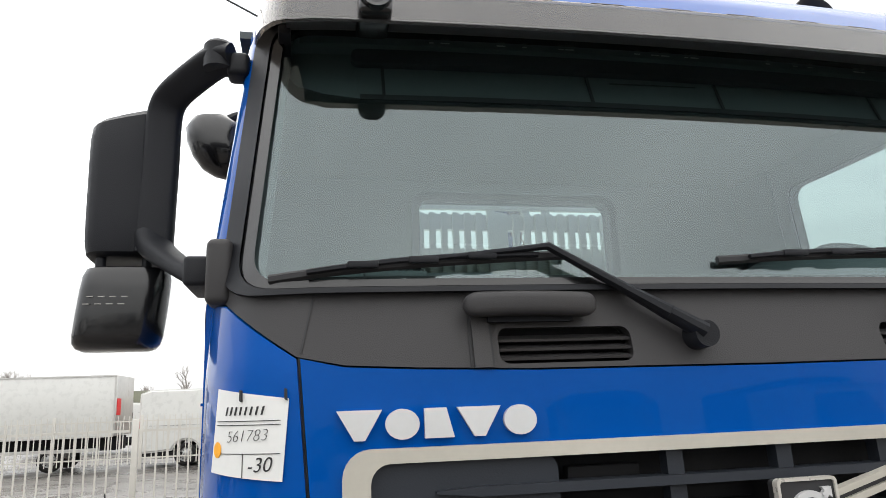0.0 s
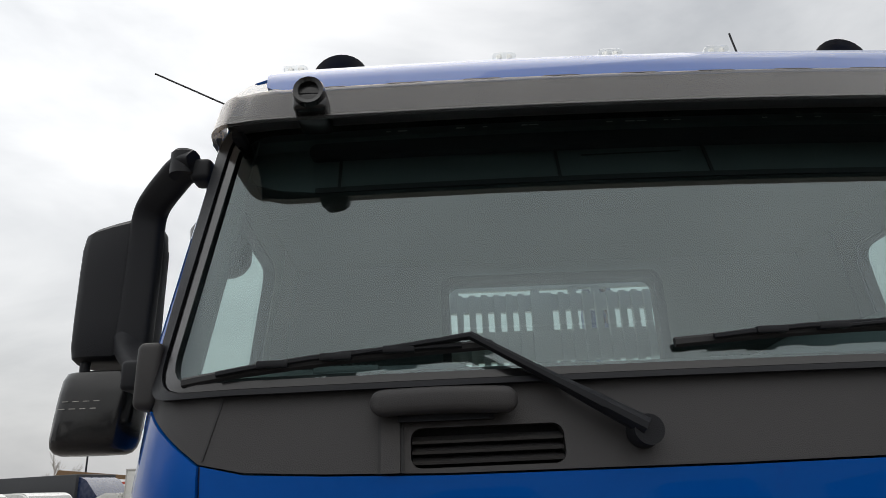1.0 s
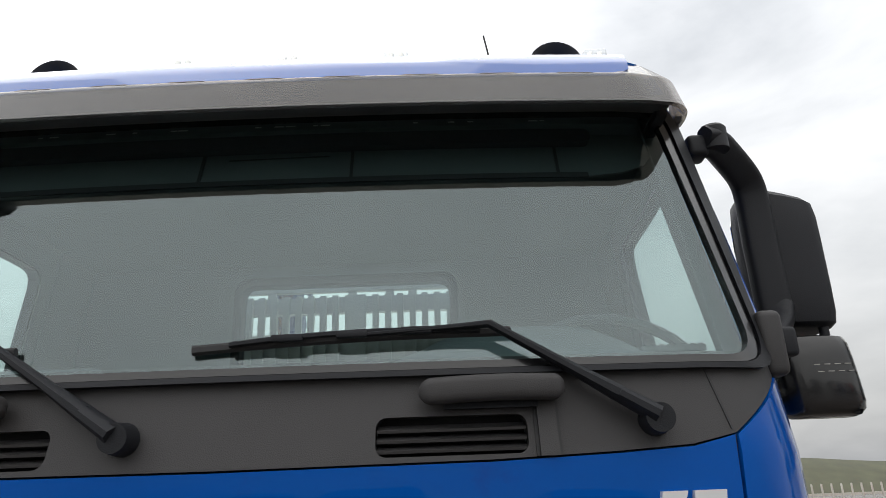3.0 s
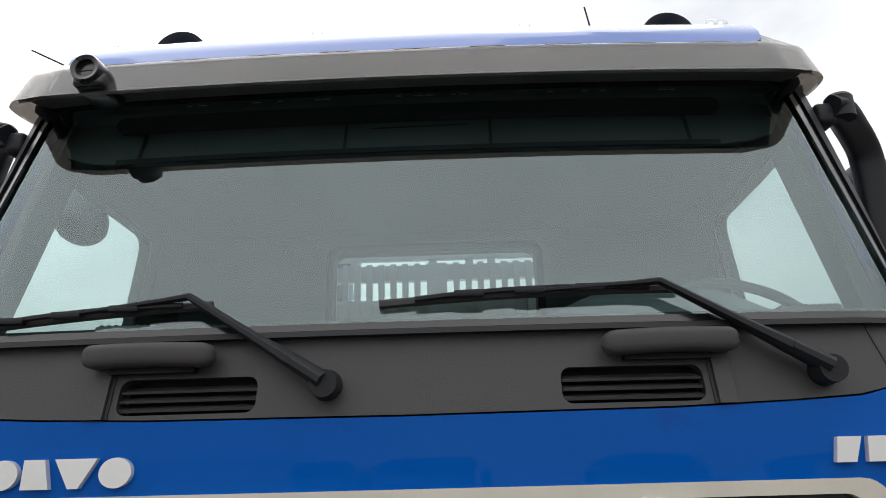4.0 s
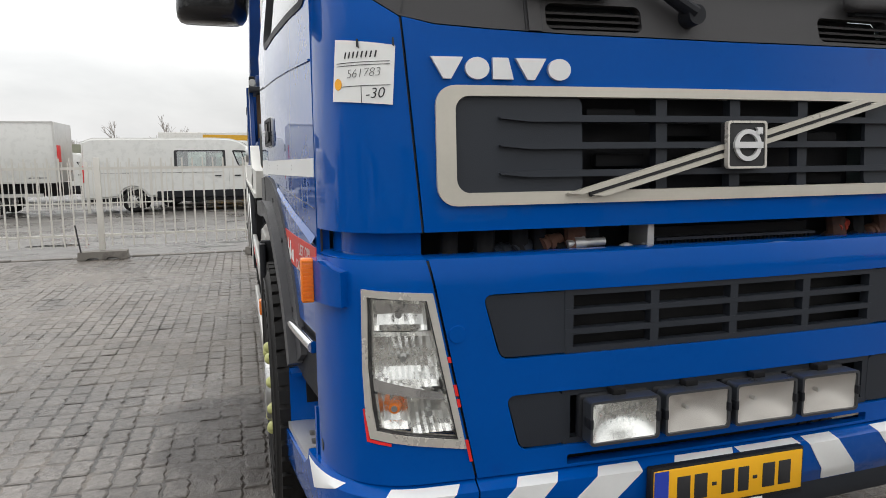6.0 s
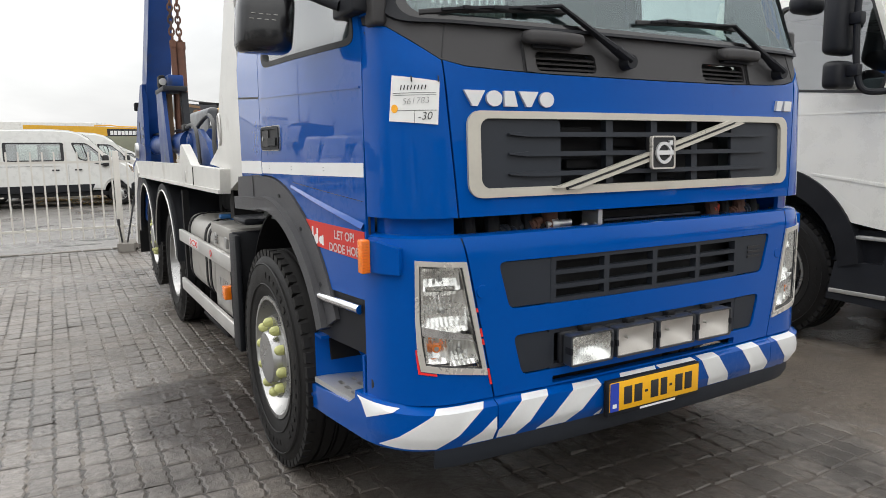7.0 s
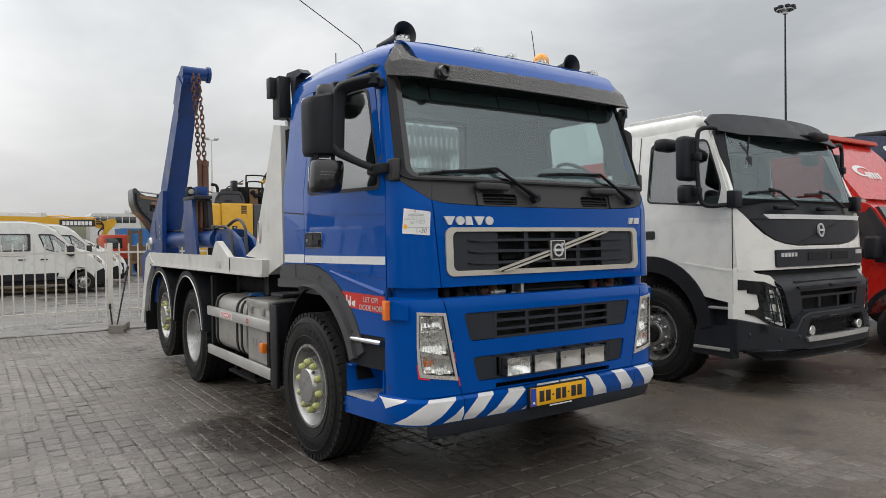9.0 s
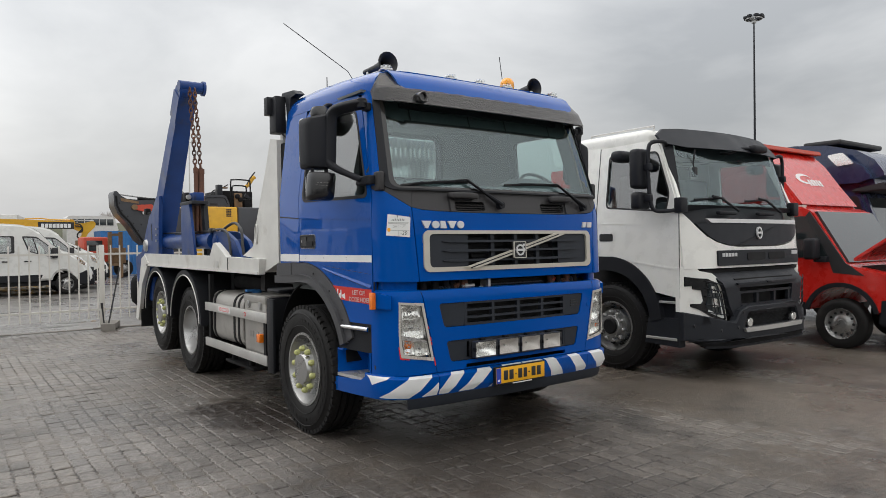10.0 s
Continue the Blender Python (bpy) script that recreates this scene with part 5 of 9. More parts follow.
    skin(bm, [[(side * x, y, z) for x, y in ((1.155, 0.32), (1.08, 0.34), (0.98, 0.38), (0.97, 0.68), (1.10, 0.72), (1.2, 0.74))] for z in (0.52, 0.64, 0.745, 0.752)])
    part("well_wall", thicken(bm, 0.012), BLUE, well)
    bm = bmesh.new()
    skin(bm, [[(side * x, y, 0.752) for x in (1.2, 0.97)] for y in (0.66, 0.74)])
    part("well_top", thicken(bm, 0.012), BLUE, well)
    tread = [(0.30, 1.165), (0.72, 1.212), (0.72, 0.98), (0.36, 0.98), (0.30, 1.08)]
    holes = []
    for j in range(3):
        for k in range(5):
            y, x = 0.36 + k * 0.07 + (0.02 if j % 2 else 0), 1.165 - j * 0.062
            if y < 0.64:
                holes.append(rrect(y, y + 0.048, x - 0.032, x - 0.012, 0.008, 3))
    part("tread", plate(tread, holes, 0.022, lambda y, x, w: (side * x, y, 0.568 - w)), ALU, well, "perforated aluminium step")
    part("tread_base", boxes((*sorted((side * 1.15, side * 0.95)), 0.33, 0.72, 0.46, 0.49)), DARK, well)

# roof and back wall
rows = []
prof = [(1.0, 0.0), (0.994, 0.34), (0.974, 0.58), (0.935, 0.78), (0.86, 0.92), (0.71, 0.975), (0.45, 0.994), (0.0, 1.0)]
for y, top, low in ((0.43, 2.846, 2.64), (0.55, 2.858, 2.648), (0.9, 2.872, 2.65), (1.3, 2.876, 2.65), (1.52, 2.868, 2.65), (1.67, 2.862, 2.65), (1.728, 2.84, 2.64), (1.752, 2.785, 2.62), (1.758, 2.65, 2.56)):
    half = flank_x(max(y, 0.5), low) + 0.002 - (0.03 if y < 0.5 else 0)
    rows.append([(-half * f, y, low + (top - low) * g) for f, g in prof] + [(half * f, y, low + (top - low) * g) for f, g in prof[-2::-1]])
bm = bmesh.new()
skin(bm, rows)
roof = part("roof", thicken(bm, 0.03), BLUE, truck, "blue cab roof")
rear_hole = rrect(-0.46, 0.46, 2.16, 2.585, 0.05)
for nm, yy, m in (("back_wall", 1.70, CABIN), ("back_lining", 1.65, CABIN)):
    part(nm, plate(rrect(-1.13, 1.13, 1.15, 2.66, 0.06), [rear_hole], 0.02, lambda a, b, w, yy=yy: (a, yy + w, b)), m, truck)
pane = part("rear_window", plate(rear_hole, (), 0, lambda a, b, w: (a, 1.685 + w, b)), SIDE_GLASS, truck)
pane.visible_shadow = False
part("rear_seal", ring(rrect(-0.48, 0.48, 2.14, 2.605, 0.06), rrect(-0.445, 0.445, 2.175, 2.57, 0.045), 0.075, lambda a, b, w: (a, 1.645 + w, b)), INK, pane)
part("cab_floor", boxes((-1.13, 1.13, 0.35, 1.7, 1.16, 1.2)), CABIN, truck)
part("head_lining", boxes((-1.105, 1.105, 0.5, 1.68, 2.655, 2.675)), CABIN, truck)

# smoked sun visor with the blue roof slope above it
def lean_v(z):
    return 0.142 + 0.531 * (z - 2.552) if z < 2.665 else 0.202 + 1.12 * (z - 2.665)


def lean_b(z):
    """The roof edge above the visor: steep at its foot, flattening out towards the roof."""
    return float(np.interp(z, (2.665, 2.74, 2.79, 2.825, 2.846, 2.852), (0.202, 0.247, 0.292, 0.345, 0.402, 0.432)))


S_V = s_at(y=0.30)
VIS_FULL = nose(0.0, lean_v)


def VIS(u, z, w):
    """The visor follows the nose, but its ends are drawn in."""
    x, y, z = VIS_FULL(u, z, w)
    return (math.copysign(0.9 + (abs(x) - 0.9) * 0.68, x) if abs(x) > 0.9 else x, y - max(0.0, abs(x) - 0.98) * 0.35, z)


vis_o = [(-S_V, 2.59), (-1.12, 2.56), (-0.9, 2.552), (0.9, 2.552), (1.12, 2.56), (S_V, 2.59), (S_V, 2.655), (1.12, 2.74), (1.03, 2.80), (0.93, 2.826), (0.905, 2.70), (0.86, 2.672), (-0.86, 2.672), (-0.905, 2.70), (-0.93, 2.826), (-1.03, 2.80), (-1.12, 2.74), (-S_V, 2.655)]
visor = part("sun_visor", plate(vis_o, (), 0.014, VIS, S_CUTS, (2.58, 2.6, 2.63, 2.665, 2.7, 2.74)), SMOKE, truck, "smoked grey plastic sun visor")
part("roof_brow", plate([(-0.868, 2.668), (0.868, 2.668), (0.912, 2.70), (0.935, 2.852), (-0.935, 2.852), (-0.912, 2.70)], (), 0.02, nose(-0.012, lean_b), S_CUTS, (2.69, 2.715, 2.74, 2.765, 2.79, 2.807, 2.825, 2.836, 2.846)), BLUE, truck, "blue roof edge above the visor")
for s in np.arange(-0.8, 0.85, 0.19):
    part("dark_gap", plate([(s, 2.669), (s + 0.09, 2.669), (s + 0.085, 2.676), (s + 0.005, 2.676)], (), 0.003, nose(0.001, lean_v)), INK, visor)
bm = bmesh.new()
skin(bm, [[(x, y0 + front_y(x), z) for x in np.linspace(-0.98, 0.98, 22)] for y0, z in ((0.152, 2.560), (0.185, 2.585), (0.25, 2.60), (0.33, 2.64))])
part("underside", thicken(bm, 0.008), SMOKE_UNDER, visor)
for side in (-1, 1):
    part("visor_bracket", boxes((min(side * 0.97, side * 1.0), max(side * 0.97, side * 1.0), 0.32, 0.44, 2.575, 2.60), bevel=0.006), BLACK, visor)
# round camera on the visor
bm = bmesh.new()
lathe(bm, [(0.012, 0.001), (0.012, 0.022), (0.0, 0.024), (-0.004, 0.034), (0.004, 0.037), (0.05, 0.039), (0.09, 0.037), (0.105, 0.03), (0.105, 0.001)], (-0.780, 0.160, 2.600), "y", 28)
cmr = part("visor_camera", bm, GLOSS_BLACK, truck, "round black camera on the visor")
part("foot", boxes((-0.818, -0.742, 0.170, 0.30, 2.560, 2.606), bevel=0.012, seg=3), GLOSS_BLACK, cmr)
# marker lamps, horns, beacon, aerials
for x in (-0.88, -0.29, 0.01, 0.312, 0.88):
    y, z = 0.455 + (0.03 if abs(x) > 0.5 else 0), 2.853
    ml = part("marker_lamp", boxes((x - 0.038, x + 0.038, y - 0.015, y + 0.07, z - 0.01, z + 0.008), bevel=0.004), ALU, truck, "small clear roof marker lamp")
    part("lens", boxes((x - 0.034, x + 0.034, y - 0.018, y + 0.06, z + 0.008, z + 0.034), bevel=0.010, seg=3), LENS, ml)
    part("reflector", boxes((x - 0.028, x + 0.028, y + 0.012, y + 0.05, z + 0.009, z + 0.028), bevel=0.006), STEEL, ml)
    for d in (-0.014, 0.014):
        bm = bmesh.new()
        rod(bm, (x + d, y - 0.004, z + 0.012), (x + d, y - 0.004, z + 0.026), 0.008)
        part("bulb", bm, REFLECTOR, ml)
for x in (-0.775, 0.80):
    bm = bmesh.new()
    lathe(bm, [(0, 0.086), (0.003, 0.080), (0.03, 0.055), (0.08, 0.032), (0.2, 0.02), (0.36, 0.014), (0.36, 0.001)], (x, 0.64, 2.950), "y", 28)
    lathe(bm, [(0.0, 0.086), (0.008, 0.088), (0.035, 0.062), (0.085, 0.038), (0.2, 0.026), (0.37, 0.02), (0.37, 0.001)], (x, 0.64, 2.950), "y", 28)
    hn = part("air_horn", bm, INK, truck, "black trumpet air horn")
    part("stand", boxes((x - 0.02, x + 0.02, 0.68, 0.72, 2.86, 2.93), bevel=0.004), STEEL, hn)
    part("stand", boxes((x - 0.02, x + 0.02, 0.92, 0.96, 2.865, 2.94), bevel=0.004), STEEL, hn)
bm = bmesh.new()
lathe(bm, [(0, 0.058), (0.03, 0.064), (0.065, 0.062), (0.095, 0.046), (0.108, 0.021), (0.112, 0.001)], (0.515, 0.70, 2.905), "z", 24)
bc = part("beacon", bm, BEACON_AMBER, truck, "amber roof beacon")
bm = bmesh.new()
lathe(bm, [(0, 0.06), (0.035, 0.06), (0.04, 0.05)], (0.50, 0.70, 2.866), "z", 24)
part("base", bm, BLACK, bc)
bm = tube(bmesh.new(), [(-0.89, 0.98, 2.85), (-0.95, 0.98, 2.93), (-1.50, 0.97, 3.215)], 0.0035, 6)
part("aerial", bm, INK, truck, "long thin whip aerial")
bm = tube(bmesh.new(), [(0.645, 0.9, 2.86), (0.642, 0.9, 3.0), (0.60, 0.9, 3.26)], 0.0035, 6)
part("aerial", bm, INK, truck, "short whip aerial")
bm = tube(bmesh.new(), [(-1.0, 1.25, 2.8), (-1.0, 1.25, 2.93)], 0.004, 6)
part("aerial", bm, INK, truck, "short whip aerial")


# wipers
def wiper(piv, elbow, tip, end):
    def lay(x, z, off=0.02):
        y = screen_y(x, z) if z > 1.94 else front_y(x) + lean_up(z)
        return Vector((x, y - off, z))
    bm = bmesh.new()
    p, e = lay(*piv, 0.035), lay(*elbow, 0.04)
    m = p.lerp(e, 0.22)
    tube(bm, [p, m], 0.022, 10, flat=0.6, radii=[0.030, 0.026])
    tube(bm, [m, p.lerp(e, 0.5), e, lay(elbow[0] + (tip[0] - elbow[0]) * 0.1, elbow[1] + (tip[1] - elbow[1]) * 0.1, 0.035), lay(elbow[0] + (tip[0] - elbow[0]) * 0.42, elbow[1] + (tip[1] - elbow[1]) * 0.42, 0.03)], 0.01, 8, flat=0.7, radii=[0.023, 0.016, 0.012, 0.009, 0.007])
    rod(bm, p + Vector((0, 0.03, -0.005)), p + Vector((0, -0.015, -0.005)), 0.03, 0.026, 20)
    w = part("wiper_arm", bm, BLACK, truck, "black windscreen wiper")
    bm = bmesh.new()
    n = 16
    pts = [lay(tip[0] + (end[0] - tip[0]) * k / n, tip[1] + (end[1] - tip[1]) * k / n + 0.006 * math.sin(math.pi * k / n), 0.012) for k in range(n + 1)]
    tube(bm, pts, 0.007, 6, flat=1.4)
    part("blade", bm, INK, w)
    bm = bmesh.new()
    pts = [lay(tip[0] + (end[0] - tip[0]) * t, tip[1] + (end[1] - tip[1]) * t + 0.012 * math.sin(math.pi * t), 0.02 + 0.012 * math.sin(math.pi * t)) for t in np.linspace(0.12, 0.9, 9)]
    tube(bm, pts, 0.006, 6)
    for t in (0.3, 0.5, 0.7):
        q = lay(tip[0] + (end[0] - tip[0]) * t, tip[1] + (end[1] - tip[1]) * t + 0.008, 0.03)
        box(bm, q.x - 0.03, q.x + 0.03, q.y - 0.008, q.y + 0.01, q.z - 0.006, q.z + 0.008, bevel=0.003)
    part("bridge", bm, BLACK, w)


wiper((-0.155, 1.822), (-0.447, 2.006), (-1.0, 1.946), (-0.405, 1.992))
wiper((0.795, 1.826), (0.508, 2.010), (-0.06, 1.980), (0.55, 2.0))


# mirrors
def mirror_set(side):
    def X(x):
        return side * -x
    bm = bmesh.new()
    rows = []
    for z, k in ((2.09, 0.6), (2.10, 0.86), (2.13, 0.97), (2.2, 1.0), (2.35, 1.0), (2.44, 0.98), (2.485, 0.88), (2.503, 0.6)):
        cx, w = -1.390 - 0.01 * (z - 2.1), 0.10 * (0.9 + 0.1 * k)
        row = []
        for t in range(20):
            a = 2 * math.pi * t / 20
            c, s = math.cos(a), math.sin(a)
            ex = math.copysign(abs(c) ** 0.5, c) * w * (0.75 + 0.25 * k)
            ey = math.copysign(abs(s) ** 0.6, s) * (0.125 if s < 0 else 0.07) * (0.55 + 0.45 * k)
            row.append((X(cx + ex), 0.71 + ey, z - max(0.0, z - 2.3) * 0.28 * (0.5 - 0.5 * ex / 0.1)))
        rows.append(row)
    grid = skin(bm, rows, close=True)
    bm.faces.new(grid[0])
    bm.faces.new(grid[-1])
    mir = part("main_mirror", bm, BLACK, truck, "large black door mirror on two arms")
    part("mirror_glass", plate(rrect(-1.47, -1.31, 2.125, 2.47, 0.03), (), 0.004, lambda a, b, w: (X(a), 0.782 + w, b)), MIRROR, mir)
    # column and arms on the inner side
    pts = [(X(-1.312), 0.612, 2.10), (X(-1.309), 0.61, 2.2), (X(-1.305), 0.607, 2.33), (X(-1.302), 0.60, 2.44), (X(-1.293), 0.588, 2.49), (X(-1.268), 0.56, 2.517), (X(-1.21), 0.495, 2.537), (X(-1.15), 0.43, 2.549), (X(-1.11), 0.41, 2.545)]
    line = smooth_line(pts, 5)
    part("upper_arm", tube(bmesh.new(), line, 0.042, 20, flat=0.62, square=0.5, radii=[0.046 - 0.006 * k / len(line) for k in range(len(line))]), BLACK, mir, angle=50)
    bm = bmesh.new()
    lathe(bm, [(0, 0.001), (0, 0.036), (0.06, 0.036), (0.068, 0.030), (0.068, 0.001)], (X(-1.145), 0.42, 2.522), "z", 20)
    part("hinge_cap", bm, BLACK, mir)
    part("hinge_foot", boxes((*sorted((X(-1.125), X(-1.07))), 0.40, 0.47, 2.505, 2.566), bevel=0.014, seg=3), BLACK, mir)
    pts = [(X(-1.318), 0.615, 2.14), (X(-1.30), 0.585, 2.105), (X(-1.26), 0.53, 2.068), (X(-1.212), 0.46, 2.03), (X(-1.165), 0.40, 1.998)]
    line = smooth_line(pts, 6)
    part("lower_arm", tube(bmesh.new(), line, 0.036, 16, flat=0.7, square=0.65, radii=[0.046 - 0.014 * min(1, k / (0.6 * len(line))) for k in range(len(line))]), BLACK, mir, angle=50)
    part("mirror_bracket", boxes((*sorted((X(-1.182), X(-1.11))), 0.27, 0.46, 1.958, 2.022), bevel=0.010, seg=3), BLACK, mir)
    part("bracket_plate", boxes((*sorted((X(-1.130), X(-1.078))), 0.215, 0.30, 1.91, 2.048), bevel=0.016, seg=4), GREY_PANEL, mir)
    # wide-angle mirror below
    bm = bmesh.new()
    rows = []
    for z, k in ((1.853, 0.45), (1.858, 0.72), (1.870, 0.90), (1.89, 0.98), (1.94, 1.0), (2.0, 1.0), (2.035, 0.97), (2.053, 0.86), (2.06, 0.6)):
        row = []
        for t in range(20):
            a = 2 * math.pi * t / 20
            c, s = math.cos(a), math.sin(a)
            row.append((X(-1.380 + 0.10 * (z - 1.95) + math.copysign(abs(c) ** 0.55, c) * 0.103 * (0.55 + 0.45 * k)), 0.635 + math.copysign(abs(s) ** 0.6, s) * (0.085 if s < 0 else 0.05) * k, z))
        rows.append(row)
    grid = skin(bm, rows, close=True)
    bm.faces.new(grid[0])
    bm.faces.new(grid[-1])
    low = part("wide_mirror", bm, GLOSS_BLACK, truck, "small glossy black wide-angle mirror")
    part("mirror_glass", plate(rrect(-1.47, -1.295, 1.90, 2.035, 0.025), (), 0.004, lambda a, b, w: (X(a), 0.688 + w, b)), MIRROR, low)
    for x in (-1.44, -1.33):
        bm = bmesh.new()
        rod(bm, (X(x), 0.63, 2.045), (X(x), 0.63, 2.11), 0.013)
        part("post", bm, BLACK, low)
    # plain bars printed on its back
    for z, x0 in ((1.978, -1.445), (1.960, -1.452)):
        for k in range(4):
            part("grey_bar", boxes((*sorted((X(x0 + k * 0.026), X(x0 + k * 0.026 + 0.015))), 0.5495, 0.552, z, z + 0.0018)), TANK, low)


mirror_set(-1)
mirror_set(1)
# kerb mirror over the door
bm = bmesh.new()
rows = []
for z, k in ((2.38, 0.25), (2.39, 0.5), (2.415, 0.8), (2.455, 0.97), (2.505, 1.0), (2.545, 0.9), (2.575, 0.6)):
    rows.append([(-1.205 + 0.35 * (2.5 - z) + 0.092 * k * math.copysign(abs(math.cos(a)) ** 0.7, math.cos(a)), 0.93 + 0.07 * k * math.sin(a), z + 0.03 + 0.12 * k * 0.09 * math.cos(a)) for a in (2 * math.pi * t / 18 for t in range(18))])
grid = skin(bm, rows, close=True)
bm.faces.new(grid[0])
bm.faces.new(grid[-1])
kerb = part("kerb_mirror", bm, GLOSS_BLACK, truck, "small black kerb mirror above the door")
part("stalk", tube(bmesh.new(), smooth_line([(-1.19, 0.94, 2.59), (-1.17, 0.95, 2.615), (-1.14, 0.96, 2.63), (-1.08, 0.96, 2.63)]), 0.018, 10), BLACK, kerb)

# ---- what shows inside the cab ----
rows = []
for y, z in ((0.16, 1.95), (0.30, 1.985), (0.45, 2.005), (0.58, 2.02), (0.64, 2.0), (0.68, 1.9), (0.70, 1.6)):
    rows.append([(x, y + front_y(x) * 0.8, z + (0.085 * math.exp(-((x - 0.62) / 0.26) ** 4) * (1 if 0.35 < y < 0.69 else 0.15)) + (0.02 if x < -0.45 and y > 0.4 else 0)) for x in np.linspace(-1.06, 1.06, 40)])
bm = bmesh.new()
skin(bm, rows)
dash = part("dashboard", thicken(bm, 0.02), DASH, truck, "blue-grey moulded dashboard")
for x, y in ((-0.72, 0.35), (-0.22, 0.42), (0.22, 0.42), (0.95, 0.35)):
    z = 1.995
    part("dash_vent", boxes((x - 0.075, x + 0.075, y + 0.03, y + 0.075, z + 0.0, z + 0.016), bevel=0.004), CABIN, dash)
    bm = bmesh.new()
    for k in range(8):
        box(bm, x - 0.066 + k * 0.018, x - 0.058 + k * 0.018, y + 0.034, y + 0.07, z + 0.012, z + 0.019)
    part("vent_slats", bm, INK, dash)
bm = bmesh.new()
ctr, tilt = Vector((0.86, 0.62, 2.0)), radians(28)
pts = [ctr + Vector((0.225 * math.cos(a), 0.225 * math.sin(a) * math.cos(tilt + 0.35) * 1.0, 0.225 * math.sin(a) * math.sin(tilt + 0.35))) for a in (2 * math.pi * k / 36 for k in range(37))]
tube(bm, pts, 0.016, 8, cap=False)
bmesh.ops.remove_doubles(bm, verts=bm.verts, dist=1e-4)
sw = part("steering_wheel", bm, CABIN, truck, "dark steering wheel")
bm = bmesh.new()
for a in (0.2, math.pi - 0.2, -math.pi / 2):
    rod(bm, ctr, ctr + Vector((0.22 * math.cos(a), 0.22 * math.sin(a) * math.cos(tilt + 0.35), 0.22 * math.sin(a) * math.sin(tilt + 0.35))), 0.018)
rod(bm, ctr + Vector((0, -0.06, -0.03)), ctr + Vector((0, 0.02, 0.01)), 0.07, 0.06)
part("spokes", bm, CABIN, sw)
# sun blinds along the top of the windscreen
blind_o = [(-0.98, 2.60), (-0.985, 2.53), (-0.955, 2.49), (-0.89, 2.465), (-0.80, 2.452), (-0.6, 2.446), (0.6, 2.446), (0.80, 2.452), (0.89, 2.465), (0.955, 2.49), (0.985, 2.53), (0.98, 2.60)]
blind = part("sun_blind", plate(blind_o, (), 0.012, on_screen(-0.085), X_CUTS), SHADE, truck, "long dark sun blind inside the windscreen")
for x in (-0.185, 0.2, -0.74, 0.725):
    part("strap", plate([(x - 0.004, 2.45), (x + 0.004, 2.45), (x + 0.004, 2.56), (x - 0.004, 2.56)], (), 0.004, on_screen(-0.078)), INK, blind)
part("blind_hem", plate([(-0.8, 2.446), (0.8, 2.446), (0.8, 2.462), (-0.8, 2.462)], (), 0.006, on_screen(-0.076), X_CUTS), INK, blind)
part("hem_slot", plate([(-0.12, 2.532), (0.14, 2.536), (0.14, 2.539), (-0.12, 2.535)], (), 0.003, on_screen(-0.080), X_CUTS), INK, blind)
part("blind_case", plate(rrect(-0.82, 0.82, 2.552, 2.60, 0.02), (), 0.03, on_screen(-0.05), X_CUTS), SEAT, blind)
part("header_rail", plate([(-0.95, 2.602), (0.95, 2.602), (0.95, 2.64), (-0.95, 2.64)], (), 0.02, on_screen(-0.03), X_CUTS), SHADE, blind)
rnd = random.Random(3)
for x in (-0.62, -0.59, -0.44, -0.37, -0.27, -0.25, -0.05, 0.0, 0.03, 0.10, 0.12, 0.36, 0.45, 0.50, 0.66, 0.69):
    w = rnd.choice((0.012, 0.016, 0.024))
    part("pale_bar", plate([(x, 2.613), (x + w, 2.613), (x + w, 2.6165), (x, 2.6165)], (), 0.001, on_screen(-0.027)), ALU, blind)
part("header_lining", boxes((-1.03, 1.03, 0.37, 0.52, 2.640, 2.665)), CABIN, blind)

# ---- chassis, wheels and side equipment ----
part("frame_rail", boxes((-0.46, -0.38, 0.5, 7.1, 0.72, 1.0)), DARK, truck, "dark chassis rail")
part("frame_rail", boxes((0.38, 0.46, 0.5, 7.1, 0.72, 1.0)), DARK, truck, "dark chassis rail")
part("engine_block", boxes((-0.5, 0.5, 0.4, 1.9, 0.42, 1.12), bevel=0.04), DARK, truck)
part("gearbox", boxes((-0.3, 0.3, 1.9, 2.9, 0.5, 1.0), bevel=0.05), DARK, truck)
part("cross_member", boxes((-1.0, 1.0, 1.9, 2.0, 0.95, 1.25), (-0.9, 0.9, 3.85, 3.95, 0.9, 1.25)), DARK, truck)
for y, z in ((1.33, 0.5), (4.62, 0.51), (5.97, 0.62)):
    bm = bmesh.new()
    rod(bm, (-0.95, y, z), (0.95, y, z), 0.08)
    rod(bm, (-0.2, y, z), (0.2, y, z), 0.2, 0.2, 16)
    part("axle", bm, DARK, truck)


